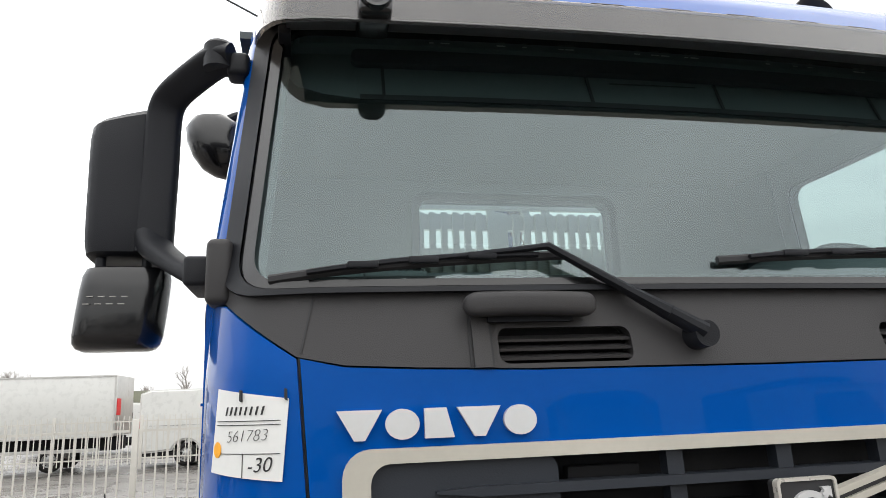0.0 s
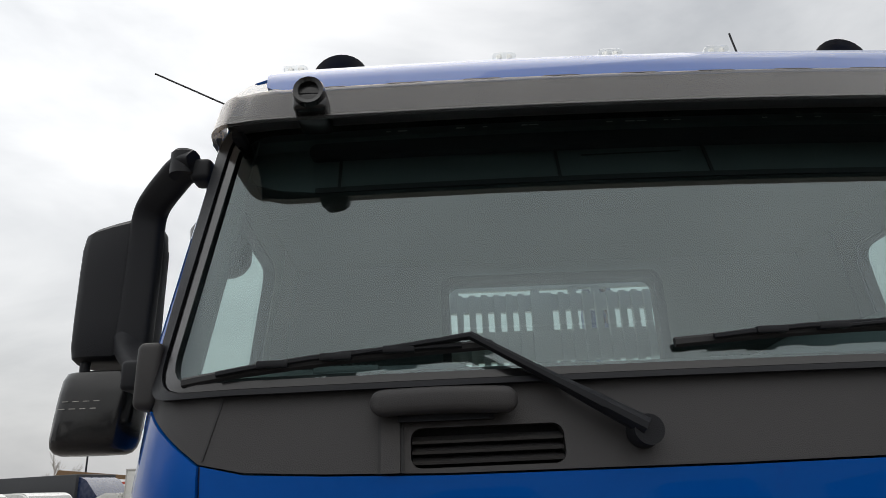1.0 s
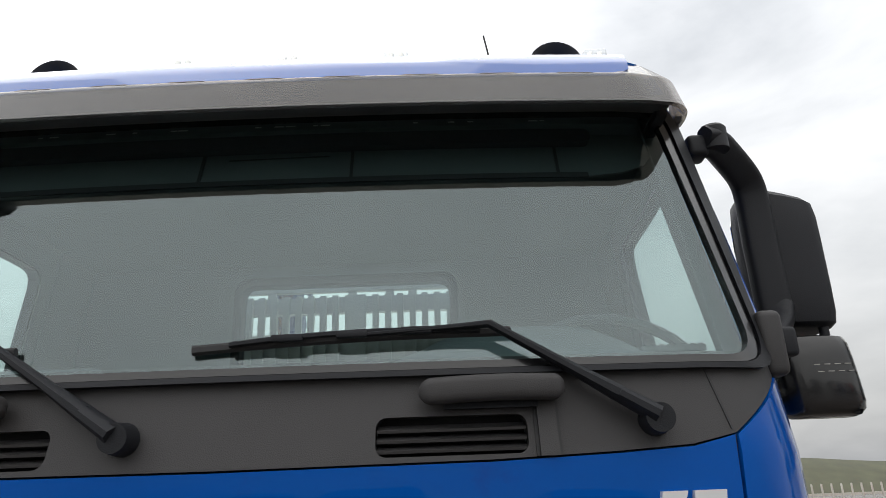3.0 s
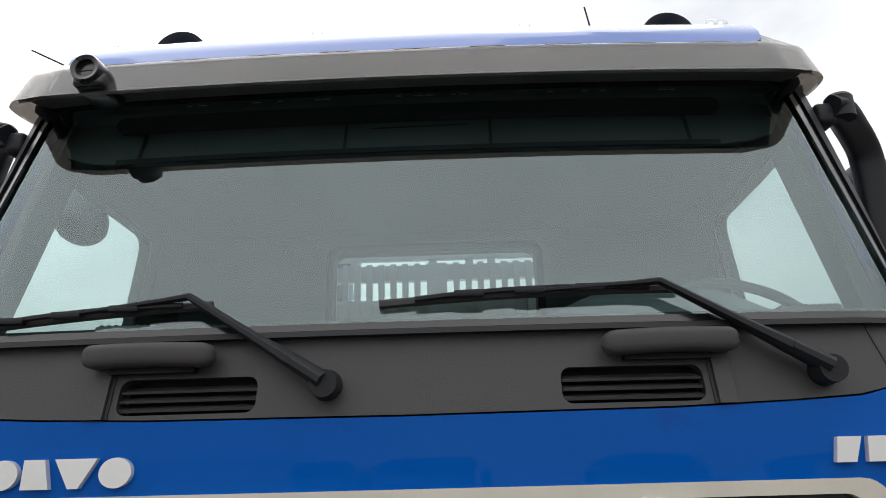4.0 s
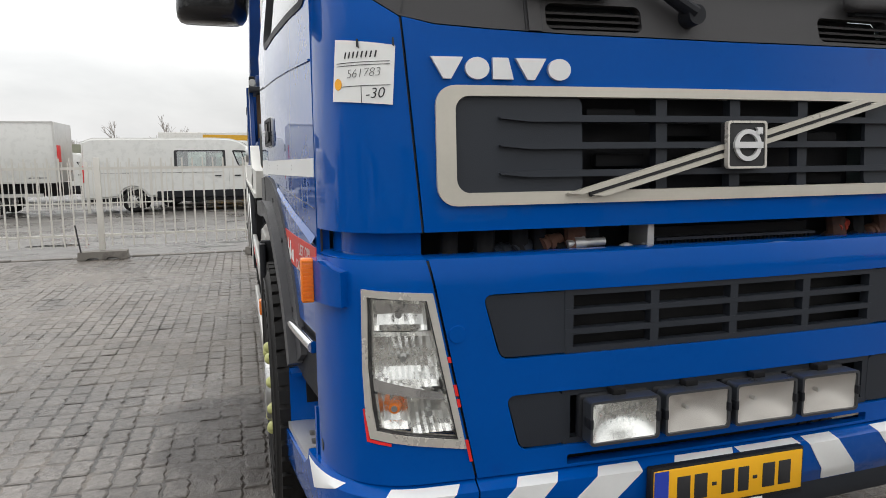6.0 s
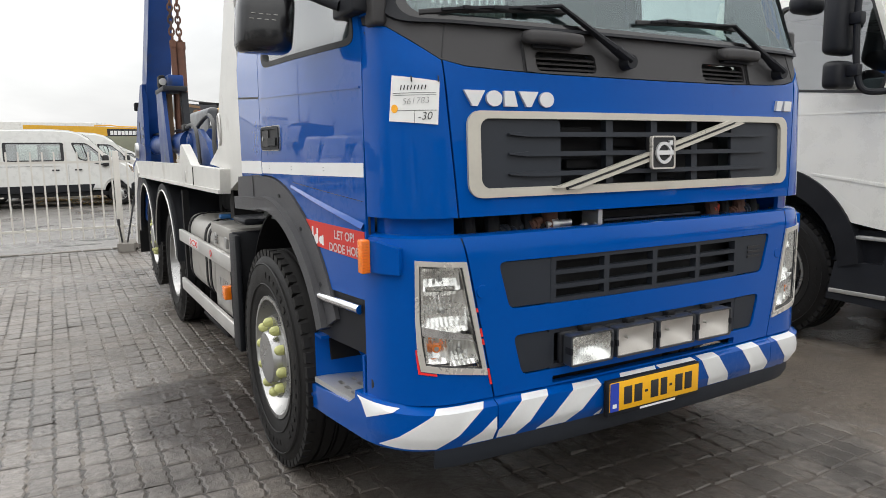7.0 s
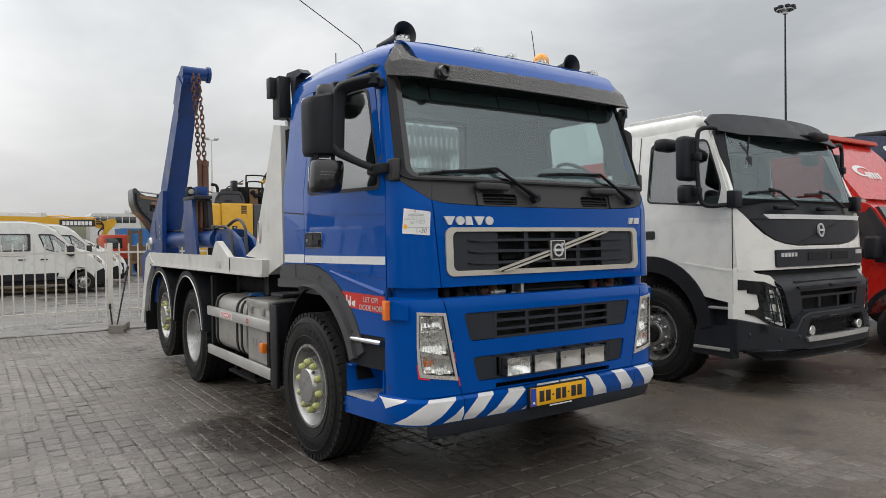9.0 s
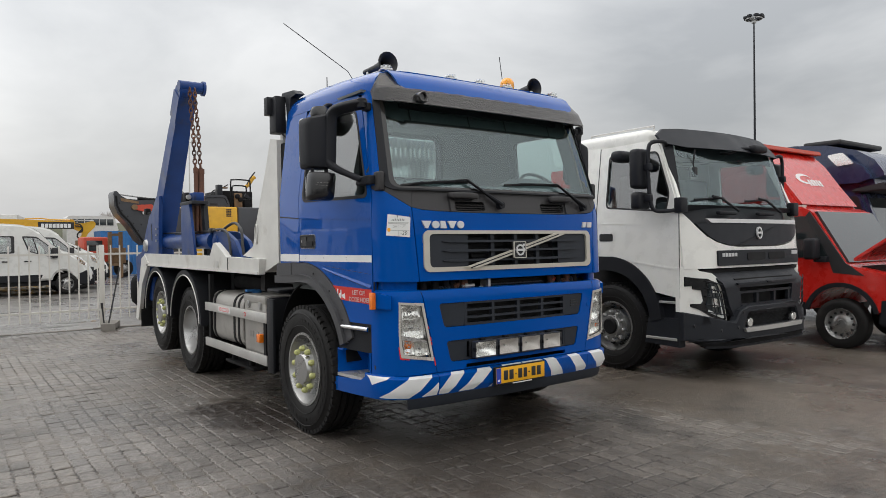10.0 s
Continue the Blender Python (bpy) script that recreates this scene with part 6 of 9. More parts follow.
def tyre_mesh(r, width, rim):
    bm = bmesh.new()
    h = r - rim
    prof = [(0.03, rim - 0.012), (0.012, rim + 0.012), (0.0, rim + 0.2 * h), (-0.008, rim + 0.45 * h), (-0.004, rim + 0.68 * h), (0.012, rim + 0.86 * h), (0.026, r - 0.018), (0.034, r - 0.008)]
    tread = [(0.05, r), (0.084, r), (0.086, r - 0.014), (0.098, r - 0.014), (0.10, r), (0.14, r), (0.142, r - 0.014), (0.154, r - 0.014), (0.156, r)]
    full = prof + [(a * width / 0.306, q) for a, q in tread]
    full += [(width - a, q) for a, q in full[::-1]]
    lathe(bm, full, (0, 0, 0), "x", 64)
    # shoulder lugs
    for k in range(52):
        a = 2 * math.pi * k / 52
        m = Matrix.Rotation(a, 4, "X")
        for x0, x1 in ((0.012, 0.05), (width - 0.05, width - 0.012)):
            box(bm, x0, x1, -0.022, 0.022, r - 0.03, r + 0.0015, m=m)
    # raised bands and marks on the sidewall
    for q in (rim + 0.3 * h, rim + 0.72 * h):
        lathe(bm, [(-0.006, q - 0.004), (-0.0095, q), (-0.006, q + 0.004)], (0, 0, 0), "x", 64)
    for k in range(26):
        if k % 9 in (7, 8):
            continue
        m = Matrix.Rotation(2 * math.pi * k / 40, 4, "X")
        box(bm, -0.0105, 0.0, -0.012, 0.011, rim + 0.44 * h, rim + 0.56 * h, m=m)
    return bm


def wheel(at, turn, kind, parent, r=0.52, width=0.30, rim=0.287, caps=True):
    """A lorry wheel, its outer face towards -x: 'out' has the hub standing proud, 'dish' lies deep in the rim."""
    bm = bmesh.new()
    if kind == "out":
        prof = [(0.02, rim + 0.012), (0.006, rim + 0.010), (0.006, rim - 0.008), (0.03, rim - 0.02), (0.07, rim - 0.035), (0.11, rim - 0.06), (0.10, 0.215), (0.05, 0.205), (0.02, 0.198), (0.018, 0.14), (0.02, 0.132)]
    else:
        prof = [(0.02, rim + 0.012), (0.006, rim + 0.010), (0.006, rim - 0.008), (0.05, rim - 0.025), (0.12, rim - 0.035), (0.165, rim - 0.05), (0.18, 0.21), (0.185, 0.15), (0.16, 0.14), (0.12, 0.13), (0.11, 0.1), (0.11, 0.001)]
    lathe(bm, prof, (0, 0, 0), "x", 48)
    w = finish("wheel", bm, STEEL)
    w.parent = parent
    w.matrix_basis = pose(*at, 0, 0, turn)
    part("tyre", tyre_mesh(r, width, rim), RUBBER, w, "worn black lorry tyre")
    bm = bmesh.new()
    if kind == "out":
        lathe(bm, [(0.02, 0.134), (-0.01, 0.128), (-0.02, 0.12), (-0.023, 0.09), (-0.023, 0.001)], (0, 0, 0), "x", 32)
        part("hub", bm, STEEL, w)
        for k in range(10):
            a = 2 * math.pi * (k + 0.3) / 10
            bm = bmesh.new()
            lathe(bm, [(0.0, 0.024), (-0.018, 0.024), (-0.031, 0.020), (-0.039, 0.011), (-0.041, 0.001)], (0.019, 0.168 * math.cos(a), 0.168 * math.sin(a)), "x", 10)
            part("nut_cap", bm, NUT_GREEN if caps else STEEL, w, "faded yellow-green wheel nut cap" if caps else "")
    else:
        for k in range(10):
            a = 2 * math.pi * k / 10
            bm = bmesh.new()
            lathe(bm, [(0.18, 0.016), (0.15, 0.015), (0.145, 0.001)], (0, 0.168 * math.cos(a), 0.168 * math.sin(a)), "x", 8)
            part("nut", bm, STEEL, w)
        # inner twin tyre
        twin = part("tyre", tyre_mesh(r, width, rim), RUBBER, w)
        twin.matrix_basis = pose(width + 0.04, 0, 0)
    return w


for at, kind in (((-1.25, 1.258, 0.518), "out"), ((-1.19, 4.62, 0.512), "dish"), ((-1.19, 5.97, 0.625), "out")):
    wheel(at, 0, kind, truck)
    wheel((-at[0], at[1], at[2]), 180, kind, truck)

# rear mudguards: two hoops a side with bright edges, and the white rear flank
for side in (-1, 1):
    for yc, zc, nm in ((4.62, 0.58, "mudguard"), (5.97, 0.59, "mudguard")):
        line = [(yc - 0.655 * math.cos(radians(a)), zc + 0.655 * math.sin(radians(a))) for a in range(4, 177, 8)]
        bm = bmesh.new()
        skin(bm, [[(side * x, y, z) for y, z in line] for x in (1.245, 1.20, 0.60)])
        mg = part(nm, thicken(bm, 0.012), BLACK, truck, "black hooped rear mudguard")
        bm = bmesh.new()
        o = [(yc - 0.665 * math.cos(radians(a)), zc + 0.665 * math.sin(radians(a))) for a in range(4, 177, 8)]
        i = [(yc - 0.60 * math.cos(radians(a)), zc + 0.60 * math.sin(radians(a))) for a in range(176, 3, -8)]
        part("hoop_side", plate(o + i, (), 0.03, lambda y, z, w: (side * (1.252 - w), y, z)), BLACK, mg)
        part("bright_edge", tube(bmesh.new(), [(side * 1.256, yc - 0.605 * math.cos(radians(a)), zc + 0.605 * math.sin(radians(a))) for a in range(6, 175, 8)], 0.007, 6), ALU, mg)
    fl = plate([(6.35, 1.30), (6.56, 1.42), (6.75, 1.36), (7.16, 0.47), (6.98, 0.44), (6.72, 1.0)], (), 0.05, lambda y, z, w: (side * (1.262 - w), y, z))
    part("rear_flank", fl, WHITE_PAINT, truck, "white sloping panel behind the rear wheel")
    part("mud_flap", boxes((*sorted((side * 1.24, side * 0.62)), 6.9, 6.92, 0.35, 0.95)), DARK, truck)

# white loading deck
for side in (-1, 1):
    o = [(2.19, 1.262), (2.62, 1.263), (6.50, 1.285), (6.64, 1.40), (6.60, 1.437), (3.62, 1.425), (3.50, 1.56), (3.44, 1.57), (3.20, 1.47), (3.10, 1.42), (2.17, 1.405)]
    beam = part("deck_side", plate(o, (), 0.06, lambda y, z, w: (side * (1.25 - w), y, z), (), (1.41,)), WHITE_PAINT, truck, "scuffed white deck side beam")
    part("beam_lip", boxes((*sorted((side * 1.262, side * 1.23)), 2.2, 6.5, 1.262, 1.285)), WHITE_PAINT, beam)
    part("beam_joint", boxes((*sorted((side * 1.2535, side * 1.24)), 3.03, 3.045, 1.27, 1.41)), DARK, beam)
    part("hook_slot", plate(rrect(3.33, 3.42, 1.30, 1.375, 0.02), (), 0.004, lambda y, z, w: (side * (1.254 - w), y, z)), ALU, beam)
    # headboard post, broad at the foot
    o = [(1.875, 2.475), (2.02, 2.50), (2.14, 2.236), (2.41, 1.72), (2.48, 1.525), (2.76, 1.43), (2.20, 1.40), (2.20, 1.28), (1.86, 1.38)]
    post = part("headboard_post", plate(o, (), 0.09, lambda y, z, w: (side * (1.19 - w), y, z)), WHITE_PAINT, truck, "white headboard side post")
    # dark panel added to fill the dark gap between cab and post
    part("dark_gap_panel", boxes((*sorted((side * 1.15, side * 1.10)), 1.79, 1.90, 1.30, 2.44)), DARK, post)
    part("grip_ring", tube(bmesh.new(), [(side * 1.195, 2.38 + 0.03 * math.cos(a), 1.64 + 0.09 * math.sin(a)) for a in np.linspace(0, 2 * math.pi, 17)], 0.008, 6), ALU, post)
deck = part("deck_floor", boxes((-1.19, 1.19, 2.2, 6.9, 1.28, 1.36)), WHITE_PAINT, truck, "white painted deck floor")
part("sub_frame", boxes((-0.5, -0.36, 2.0, 7.0, 1.0, 1.28), (0.36, 0.5, 2.0, 7.0, 1.0, 1.28), (-1.15, 1.15, 2.3, 2.4, 1.1, 1.28), (-1.15, 1.15, 6.55, 6.7, 1.0, 1.28)), DARK, truck)
head = part("headboard_top_rail", boxes((-1.1, 1.1, 1.99, 2.03, 2.632, 2.68), bevel=0.004), WHITE_PAINT, truck, "white barred headboard behind the cab")
part("headboard_plate", boxes((-1.1, 1.1, 1.99, 2.03, 1.38, 2.245), bevel=0.006), WHITE_PAINT, head)
part("middle_beam", boxes((-1.1, 1.1, 1.99, 2.03, 2.285, 2.43), bevel=0.006), WHITE_PAINT, head)
for side in (-1, 1):
    part("headboard_upright", boxes((*sorted((side * 1.1, side * 1.04)), 1.945, 2.005, 2.2, 2.63)), WHITE_PAINT, head)
for k in range(11):
    for side in (-1, 1):
        x = side * (0.0955 + 0.0584 * k)
        part("bar", boxes((x - 0.0145, x + 0.0145, 1.955, 1.985, 2.2, 2.602)), WHITE_PAINT, head)
part("bar", boxes((-0.049, 0.049, 1.955, 1.985, 2.2, 2.602)), WHITE_PAINT, head)
part("mid_rail", boxes((-1.04, 1.04, 1.99, 2.03, 2.525, 2.602)), ALU, head)
for x in (-0.41, -0.02, 0.16, 0.27):
    part("rail_lug", boxes((x - 0.02, x + 0.02, 2.0, 2.02, 2.59, 2.64)), WHITE_PAINT, head)
lampbox = part("work_lamp_housing", boxes((-1.255, -1.175, 1.92, 2.0, 2.70, 2.86), bevel=0.006), BLACK, truck, "black work lamp box at the back of the cab")
part("lamp_body", boxes((-1.21, -1.11, 1.84, 1.99, 2.535, 2.862), bevel=0.010), BLACK, lampbox)
part("bracket", plate([(1.60, 2.845), (1.66, 2.885), (1.90, 2.90), (1.92, 2.87), (1.83, 2.85), (1.80, 2.61), (1.76, 2.61), (1.72, 2.83)], (), 0.08, lambda y, z, w: (-1.12 + w, y, z)), GRAPHITE, lampbox, "grey steel lamp bracket")
part("cable", tube(bmesh.new(), smooth_line([(-1.14, 1.9, 2.55), (-1.10, 1.86, 2.50), (-1.04, 1.76, 2.47)]), 0.008, 6), HOSE, lampbox)

# side guard, tank, tool box
for side in (-1, 1):
    g = part("side_guard_rail", boxes((*sorted((side * 1.255, side * 1.225)), 2.02, 3.80, 0.822, 0.912), bevel=0.006), ALU, truck, "aluminium side guard rail")
    part("side_guard_rail", boxes((*sorted((side * 1.255, side * 1.225)), 2.02, 3.80, 0.432, 0.522), bevel=0.006), ALU, truck, "aluminium side guard rail")
    part("guard_stay", boxes((*sorted((side * 1.225, side * 1.18)), 3.70, 3.76, 0.43, 1.22)), DARK, g)
    part("guard_stay", boxes((*sorted((side * 1.225, side * 1.18)), 2.1, 2.16, 0.43, 0.9)), DARK, g)
    part("front_flap", boxes((*sorted((side * 1.25, side * 0.75)), 1.93, 1.97, 0.39, 1.06), bevel=0.01), BLACK, truck, "black rubber flap behind the front wheel")
    part("flap_edge", boxes((*sorted((side * 1.255, side * 1.225)), 1.86, 2.0, 0.39, 1.05), bevel=0.006), BLACK, truck)
    if side < 0:
        bm = plate([(2.98, 0.84), (3.34, 0.84), (3.34, 0.895), (2.98, 0.895)], (), 0.001, lambda y, z, w: (-(1.2565 - w), y, z))
        part("pale_label", bm, WHITE_TAPE, g)
        for y, wdt in ((3.27, 0.05), (3.15, 0.16), (3.04, 0.05), (2.55, 0.06)):
            part("red_mark", ring(ellipse(y, 0.868, wdt / 2, 0.022, 20), ellipse(y, 0.868, wdt / 2 - 0.008, 0.014, 20), 0.0012, lambda a, b, w: (-(1.2585 - w), a, b)), RED_TAPE, g)
bm = bmesh.new()
prof = round_poly([(-1.20, 0.50), (-0.62, 0.50), (-0.62, 1.04), (-1.20, 1.04)], 0.14, 6)
rows = [[(x, y, z) for x, z in prof] for y in (2.78, 2.80, 3.0, 3.4, 3.73, 3.75)]
rows[0] = [(-0.91 + (x + 0.91) * 0.96, y, 0.77 + (z - 0.77) * 0.96) for x, y, z in rows[0]]
rows[-1] = [(-0.91 + (x + 0.91) * 0.96, y, 0.77 + (z - 0.77) * 0.96) for x, y, z in rows[-1]]
grid = skin(bm, rows, close=True)
bm.faces.new(grid[0])
bm.faces.new(grid[-1])
tank = part("fuel_tank", bm, TANK, truck, "dirty aluminium fuel tank with black straps")
for y in (2.87, 3.0, 3.62):
    bm = bmesh.new()
    big = [(-0.91 + (x + 0.91) * 1.02, 0.77 + (z - 0.77) * 1.02) for x, z in prof]
    skin(bm, [[(x, yy, z) for x, z in big] for yy in (y - 0.025, y + 0.025)], close=True)
    part("strap", thicken(bm, 0.006), DARK, tank)
bm = bmesh.new()
lathe(bm, [(0, 0.05), (0.03, 0.05), (0.045, 0.035), (0.045, 0.001)], (-1.0, 2.9, 1.035), "z", 20)
part("filler_cap", bm, BLUE_STUFF, tank, "blue filler cap")
part("filler_lever", boxes((-1.12, -1.0, 2.86, 2.92, 1.055, 1.085), bevel=0.01), BLUE_STUFF, tank)
tool = part("tool_box", boxes((-1.21, -0.68, 2.14, 2.68, 0.50, 1.045), bevel=0.015), TANK, truck, "dented aluminium tool box")
part("lid", boxes((-1.22, -0.67, 2.13, 2.69, 0.985, 1.06), bevel=0.012), TANK, tool)
for y in (2.25, 2.55):
    part("latch", boxes((-1.228, -1.2, y - 0.025, y + 0.025, 0.93, 1.0), bevel=0.004), STEEL, tool)
for k in range(5):
    part("pale_mark", boxes((-1.2125, -1.2, 2.24 + k * 0.07, 2.28 + k * 0.07, 0.655, 0.715)), STEEL, tool)
part("side_marker", boxes((-1.262, -1.2, 2.17, 2.25, 0.63, 0.71), bevel=0.008), AMBER, tool, "amber side marker lamp")
part("air_tank", boxes((-0.9, -0.5, 2.3, 3.9, 1.04, 1.2), bevel=0.05), DARK, truck)
part("fender_cap", boxes((-1.20, -0.95, 1.86, 2.14, 1.10, 1.14), bevel=0.02), BLACK, truck)
part("spray_guard", boxes((-1.18, -0.80, 2.55, 3.35, 0.30, 0.33), (-1.15, -1.10, 2.7, 2.75, 0.33, 0.5), (-1.15, -1.10, 3.2, 3.25, 0.33, 0.5), bevel=0.008), DARK, truck, "dark plate hung below the side guard")

# ---- skip loading gear ----
for side in (-1, 1):
    foot, tip = Vector((side * 1.06, 6.5, 1.45)), Vector((side * 1.06, 5.08, 3.55))
    d = (tip - foot).normalized()
    n = Vector((0, d.z, -d.y))
    bm = bmesh.new()
    def corners(c, w, h):
        return [c + Vector((sx * w, 0, 0)) + n * (sy * h) for sx, sy in ((-1, -1), (1, -1), (1, 1), (-1, 1))]
    rows = [corners(foot + d * t, w, h) for t, w, h in ((-0.1, 0.12, 0.16), (0.9, 0.12, 0.155), (1.0, 0.12, 0.15), (1.9, 0.105, 0.13), (2.0, 0.1, 0.125), (2.50, 0.1, 0.12), (2.56, 0.09, 0.08))]
    grid = skin(bm, rows, close=True)
    bm.faces.new(grid[0])
    bm.faces.new(grid[-1])
    bmesh.ops.bevel(bm, geom=[e for e in bm.edges if e.calc_face_angle(0) > 0.8], offset=0.012, segments=2, affect="EDGES")
    arm = part("lift_arm", bm, BLUE_OLD, truck, "worn blue hydraulic lift arm with chains")
    part("collar", (lambda b: (skin(b, [corners(foot + d * t, 0.112, 0.136) for t in (2.10, 2.46)], close=True), thicken(b, 0.006))[1])(bmesh.new()), BLUE_OLD, arm)
    bm = bmesh.new()
    rod(bm, tip + Vector((-side * 0.21, -0.02, 0.02)), tip + Vector((side * 0.1, -0.02, 0.02)), 0.075, None, 20)
    rod(bm, tip + Vector((-side * 0.225, -0.02, 0.02)), tip + Vector((-side * 0.19, -0.02, 0.02)), 0.095, None, 20)
    part("tip_pin", bm, BLUE_OLD, arm)
    # base plate
    bp = plate([(5.94, 1.37), (7.20, 1.0), (7.30, 1.38), (6.92, 1.45), (6.42, 1.97), (6.30, 2.01), (6.02, 2.22), (5.84, 2.22), (5.90, 1.97)], (), 0.05, lambda y, z, w: (side * (1.22 - w), y, z))
    part("base_plate", bp, BLUE_OLD, arm)
    part("pivot_box", boxes((*sorted((side * 1.2, side * 0.9)), 6.35, 7.0, 0.75, 1.5), bevel=0.03), BLUE_OLD, arm)
    bm = bmesh.new()
    lathe(bm, [(0, 0.09), (0.03, 0.08), (0.03, 0.001)], (side * 1.22, 6.6, 1.55), "x", 20, side)
    part("pivot_pin", bm, STEEL, arm)
    part("rib_slot", plate([(6.26, 1.62), (6.30, 1.62), (6.33, 1.86), (6.29, 1.86)], (), 0.003, lambda y, z, w: (side * (1.223 - w), y, z)), INK, arm)
    for z in (1.60, 1.68, 1.76):
        part("bolt_head", boxes((*sorted((side * 1.22, side * 1.232)), 6.0, 6.035, z, z + 0.03)), STEEL, arm)
    part("side_marker_arm", boxes((*sorted((side * 1.2, side * 1.16)), 6.34, 6.70, 2.0, 2.03), bevel=0.004), DARK, arm)
    part("side_marker_lamp", boxes((*sorted((side * 1.22, side * 1.15)), 6.62, 6.74, 2.0, 2.09), bevel=0.012), DARK, arm)
    # two chains from the tip, then the rusty chain tubes
    for x0, bottom, rr in ((side * 1.066, 2.47, 0.026), (side * 1.004, 2.46, 0.037)):
        bm = bmesh.new()
        z, k = 3.50, 0
        while z > bottom:
            pts = []
            for j in range(13):
                a = 2 * math.pi * j / 12
                u, v = 0.021 * math.cos(a), 0.036 * math.sin(a)
                q = Vector((u, 0, v)) if k % 2 else Vector((0, u, v))
                pts.append(Vector((x0 + 0.004 * math.sin(z * 9), tip.y - 0.38 + (z - 2.47) * 0.2, z)) + q)
            tube(bm, pts, 0.0085, 5, cap=False)
            z -= 0.054
            k += 1
        part("chain", bm, RUST, arm, "rusty lifting chain")
        bm = bmesh.new()
        rod(bm, (x0, tip.y - 0.38, bottom + 0.03), (x0, tip.y - 0.38, 1.5), rr, None, 14)
        rod(bm, (x0, tip.y - 0.38, bottom + 0.03), (x0, tip.y - 0.38, bottom - 0.03), rr + 0.005, None, 14)
        part("chain_tube", bm, RUST, arm, "rusty chain storage tube")
    # lifting ram lying on the deck
    bm = bmesh.new()
    rod(bm, (side * 1.08, 6.45, 1.60), (side * 1.08, 4.0, 1.59), 0.092, None, 28)
    rod(bm, (side * 1.08, 4.0, 1.59), (side * 1.08, 3.92, 1.59), 0.105, None, 28)
    rod(bm, (side * 1.08, 5.98, 1.60), (side * 1.08, 5.92, 1.60), 0.10, None, 28)
    ram = part("lift_ram", bm, BLUE_OLD, truck, "blue hydraulic lift ram")
    bm = plate(round_poly([(2.98, 1.40), (3.95, 1.40), (4.0, 1.66), (3.84, 1.70), (3.48, 1.685), (3.20, 1.59)], 0.03), (), 0.04, lambda y, z, w: (side * (1.12 - w), y, z))
    bracket = part("ram_bracket", bm, BLUE_OLD, ram)
    part("inner_cheek", plate(round_poly([(2.98, 1.40), (3.95, 1.40), (3.98, 1.66), (3.80, 1.70), (3.48, 1.685), (3.20, 1.59)], 0.03), (), 0.04, lambda y, z, w: (side * (0.98 - w), y, z)), BLUE_OLD, bracket)
    part("cross_web", boxes((*sorted((side * 1.08, side * 0.98)), 3.30, 3.40, 1.40, 1.60), bevel=0.008), BLUE_OLD, bracket)
    bm = bmesh.new()
    lathe(bm, [(0, 0.075), (0.018, 0.07), (0.02, 0.045), (0.032, 0.04), (0.032, 0.001)], (side * 1.12, 3.80, 1.59), "x", 20, side)
    part("ram_pin", bm, BLUE_OLD, ram)
    part("supply_pipe", tube(bmesh.new(), [(side * 1.10, 6.2, 1.715), (side * 1.10, 4.1, 1.705), (side * 1.13, 3.95, 1.70)], 0.011, 8), HOSE, ram)
    part("union", boxes((*sorted((side * 1.16, side * 1.10)), 3.86, 3.96, 1.685, 1.735), bevel=0.01), HOSE, ram)
    for line, r in (([(1.13, 3.92, 1.705), (1.16, 3.62, 1.715), (1.17, 3.38, 1.705), (1.175, 3.24, 1.65), (1.18, 3.17, 1.54), (1.18, 3.14, 1.43)], 0.013),
                    ([(1.09, 3.74, 1.68), (1.08, 3.60, 1.73), (1.06, 3.44, 1.775), (1.07, 3.26, 1.765), (1.08, 3.10, 1.69), (1.10, 3.02, 1.56), (1.10, 2.98, 1.44)], 0.015)):
        part("hose", tube(bmesh.new(), smooth_line([(side * x, y, z) for x, y, z in line]), r, 10), HOSE, ram, "black hydraulic hose")
# slender blue stand with a control box
st = part("control_stand", plate([(4.28, 1.43), (4.80, 1.43), (4.82, 1.75), (4.82, 2.05), (4.47, 2.04)], (), 0.03, lambda y, z, w: (-(1.22 - w), y, z)), BLUE_OLD, truck, "blue stand with a control box")
part("stand_leg", plate([(4.28, 1.40), (4.40, 1.40), (4.52, 2.03), (4.40, 2.03)], (), 0.05, lambda y, z, w: (-(1.07 - w), y, z)), GRAPHITE, st)
part("stand_leg", plate([(4.60, 1.40), (4.68, 1.40), (4.68, 2.03), (4.60, 2.03)], (), 0.04, lambda y, z, w: (-(1.16 - w), y, z)), BROWN_STEEL, st)
part("black_plate", boxes((-1.225, -1.03, 4.34, 4.84, 2.035, 2.075), bevel=0.006), GRAPHITE, st)
part("control_box", boxes((-1.16, -1.03, 4.50, 4.78, 2.077, 2.185), bevel=0.012), BLUE_OLD, st)
part("side_lamp", boxes((-1.215, -1.165, 4.62, 4.76, 2.077, 2.19), bevel=0.014), DARK, st)
bm = bmesh.new()
rod(bm, (-1.19, 4.60, 2.13), (-1.19, 4.57, 2.13), 0.03, None, 14)
part("lamp_rim", bm, STEEL, st)

# ---- the white lorry beside it ----


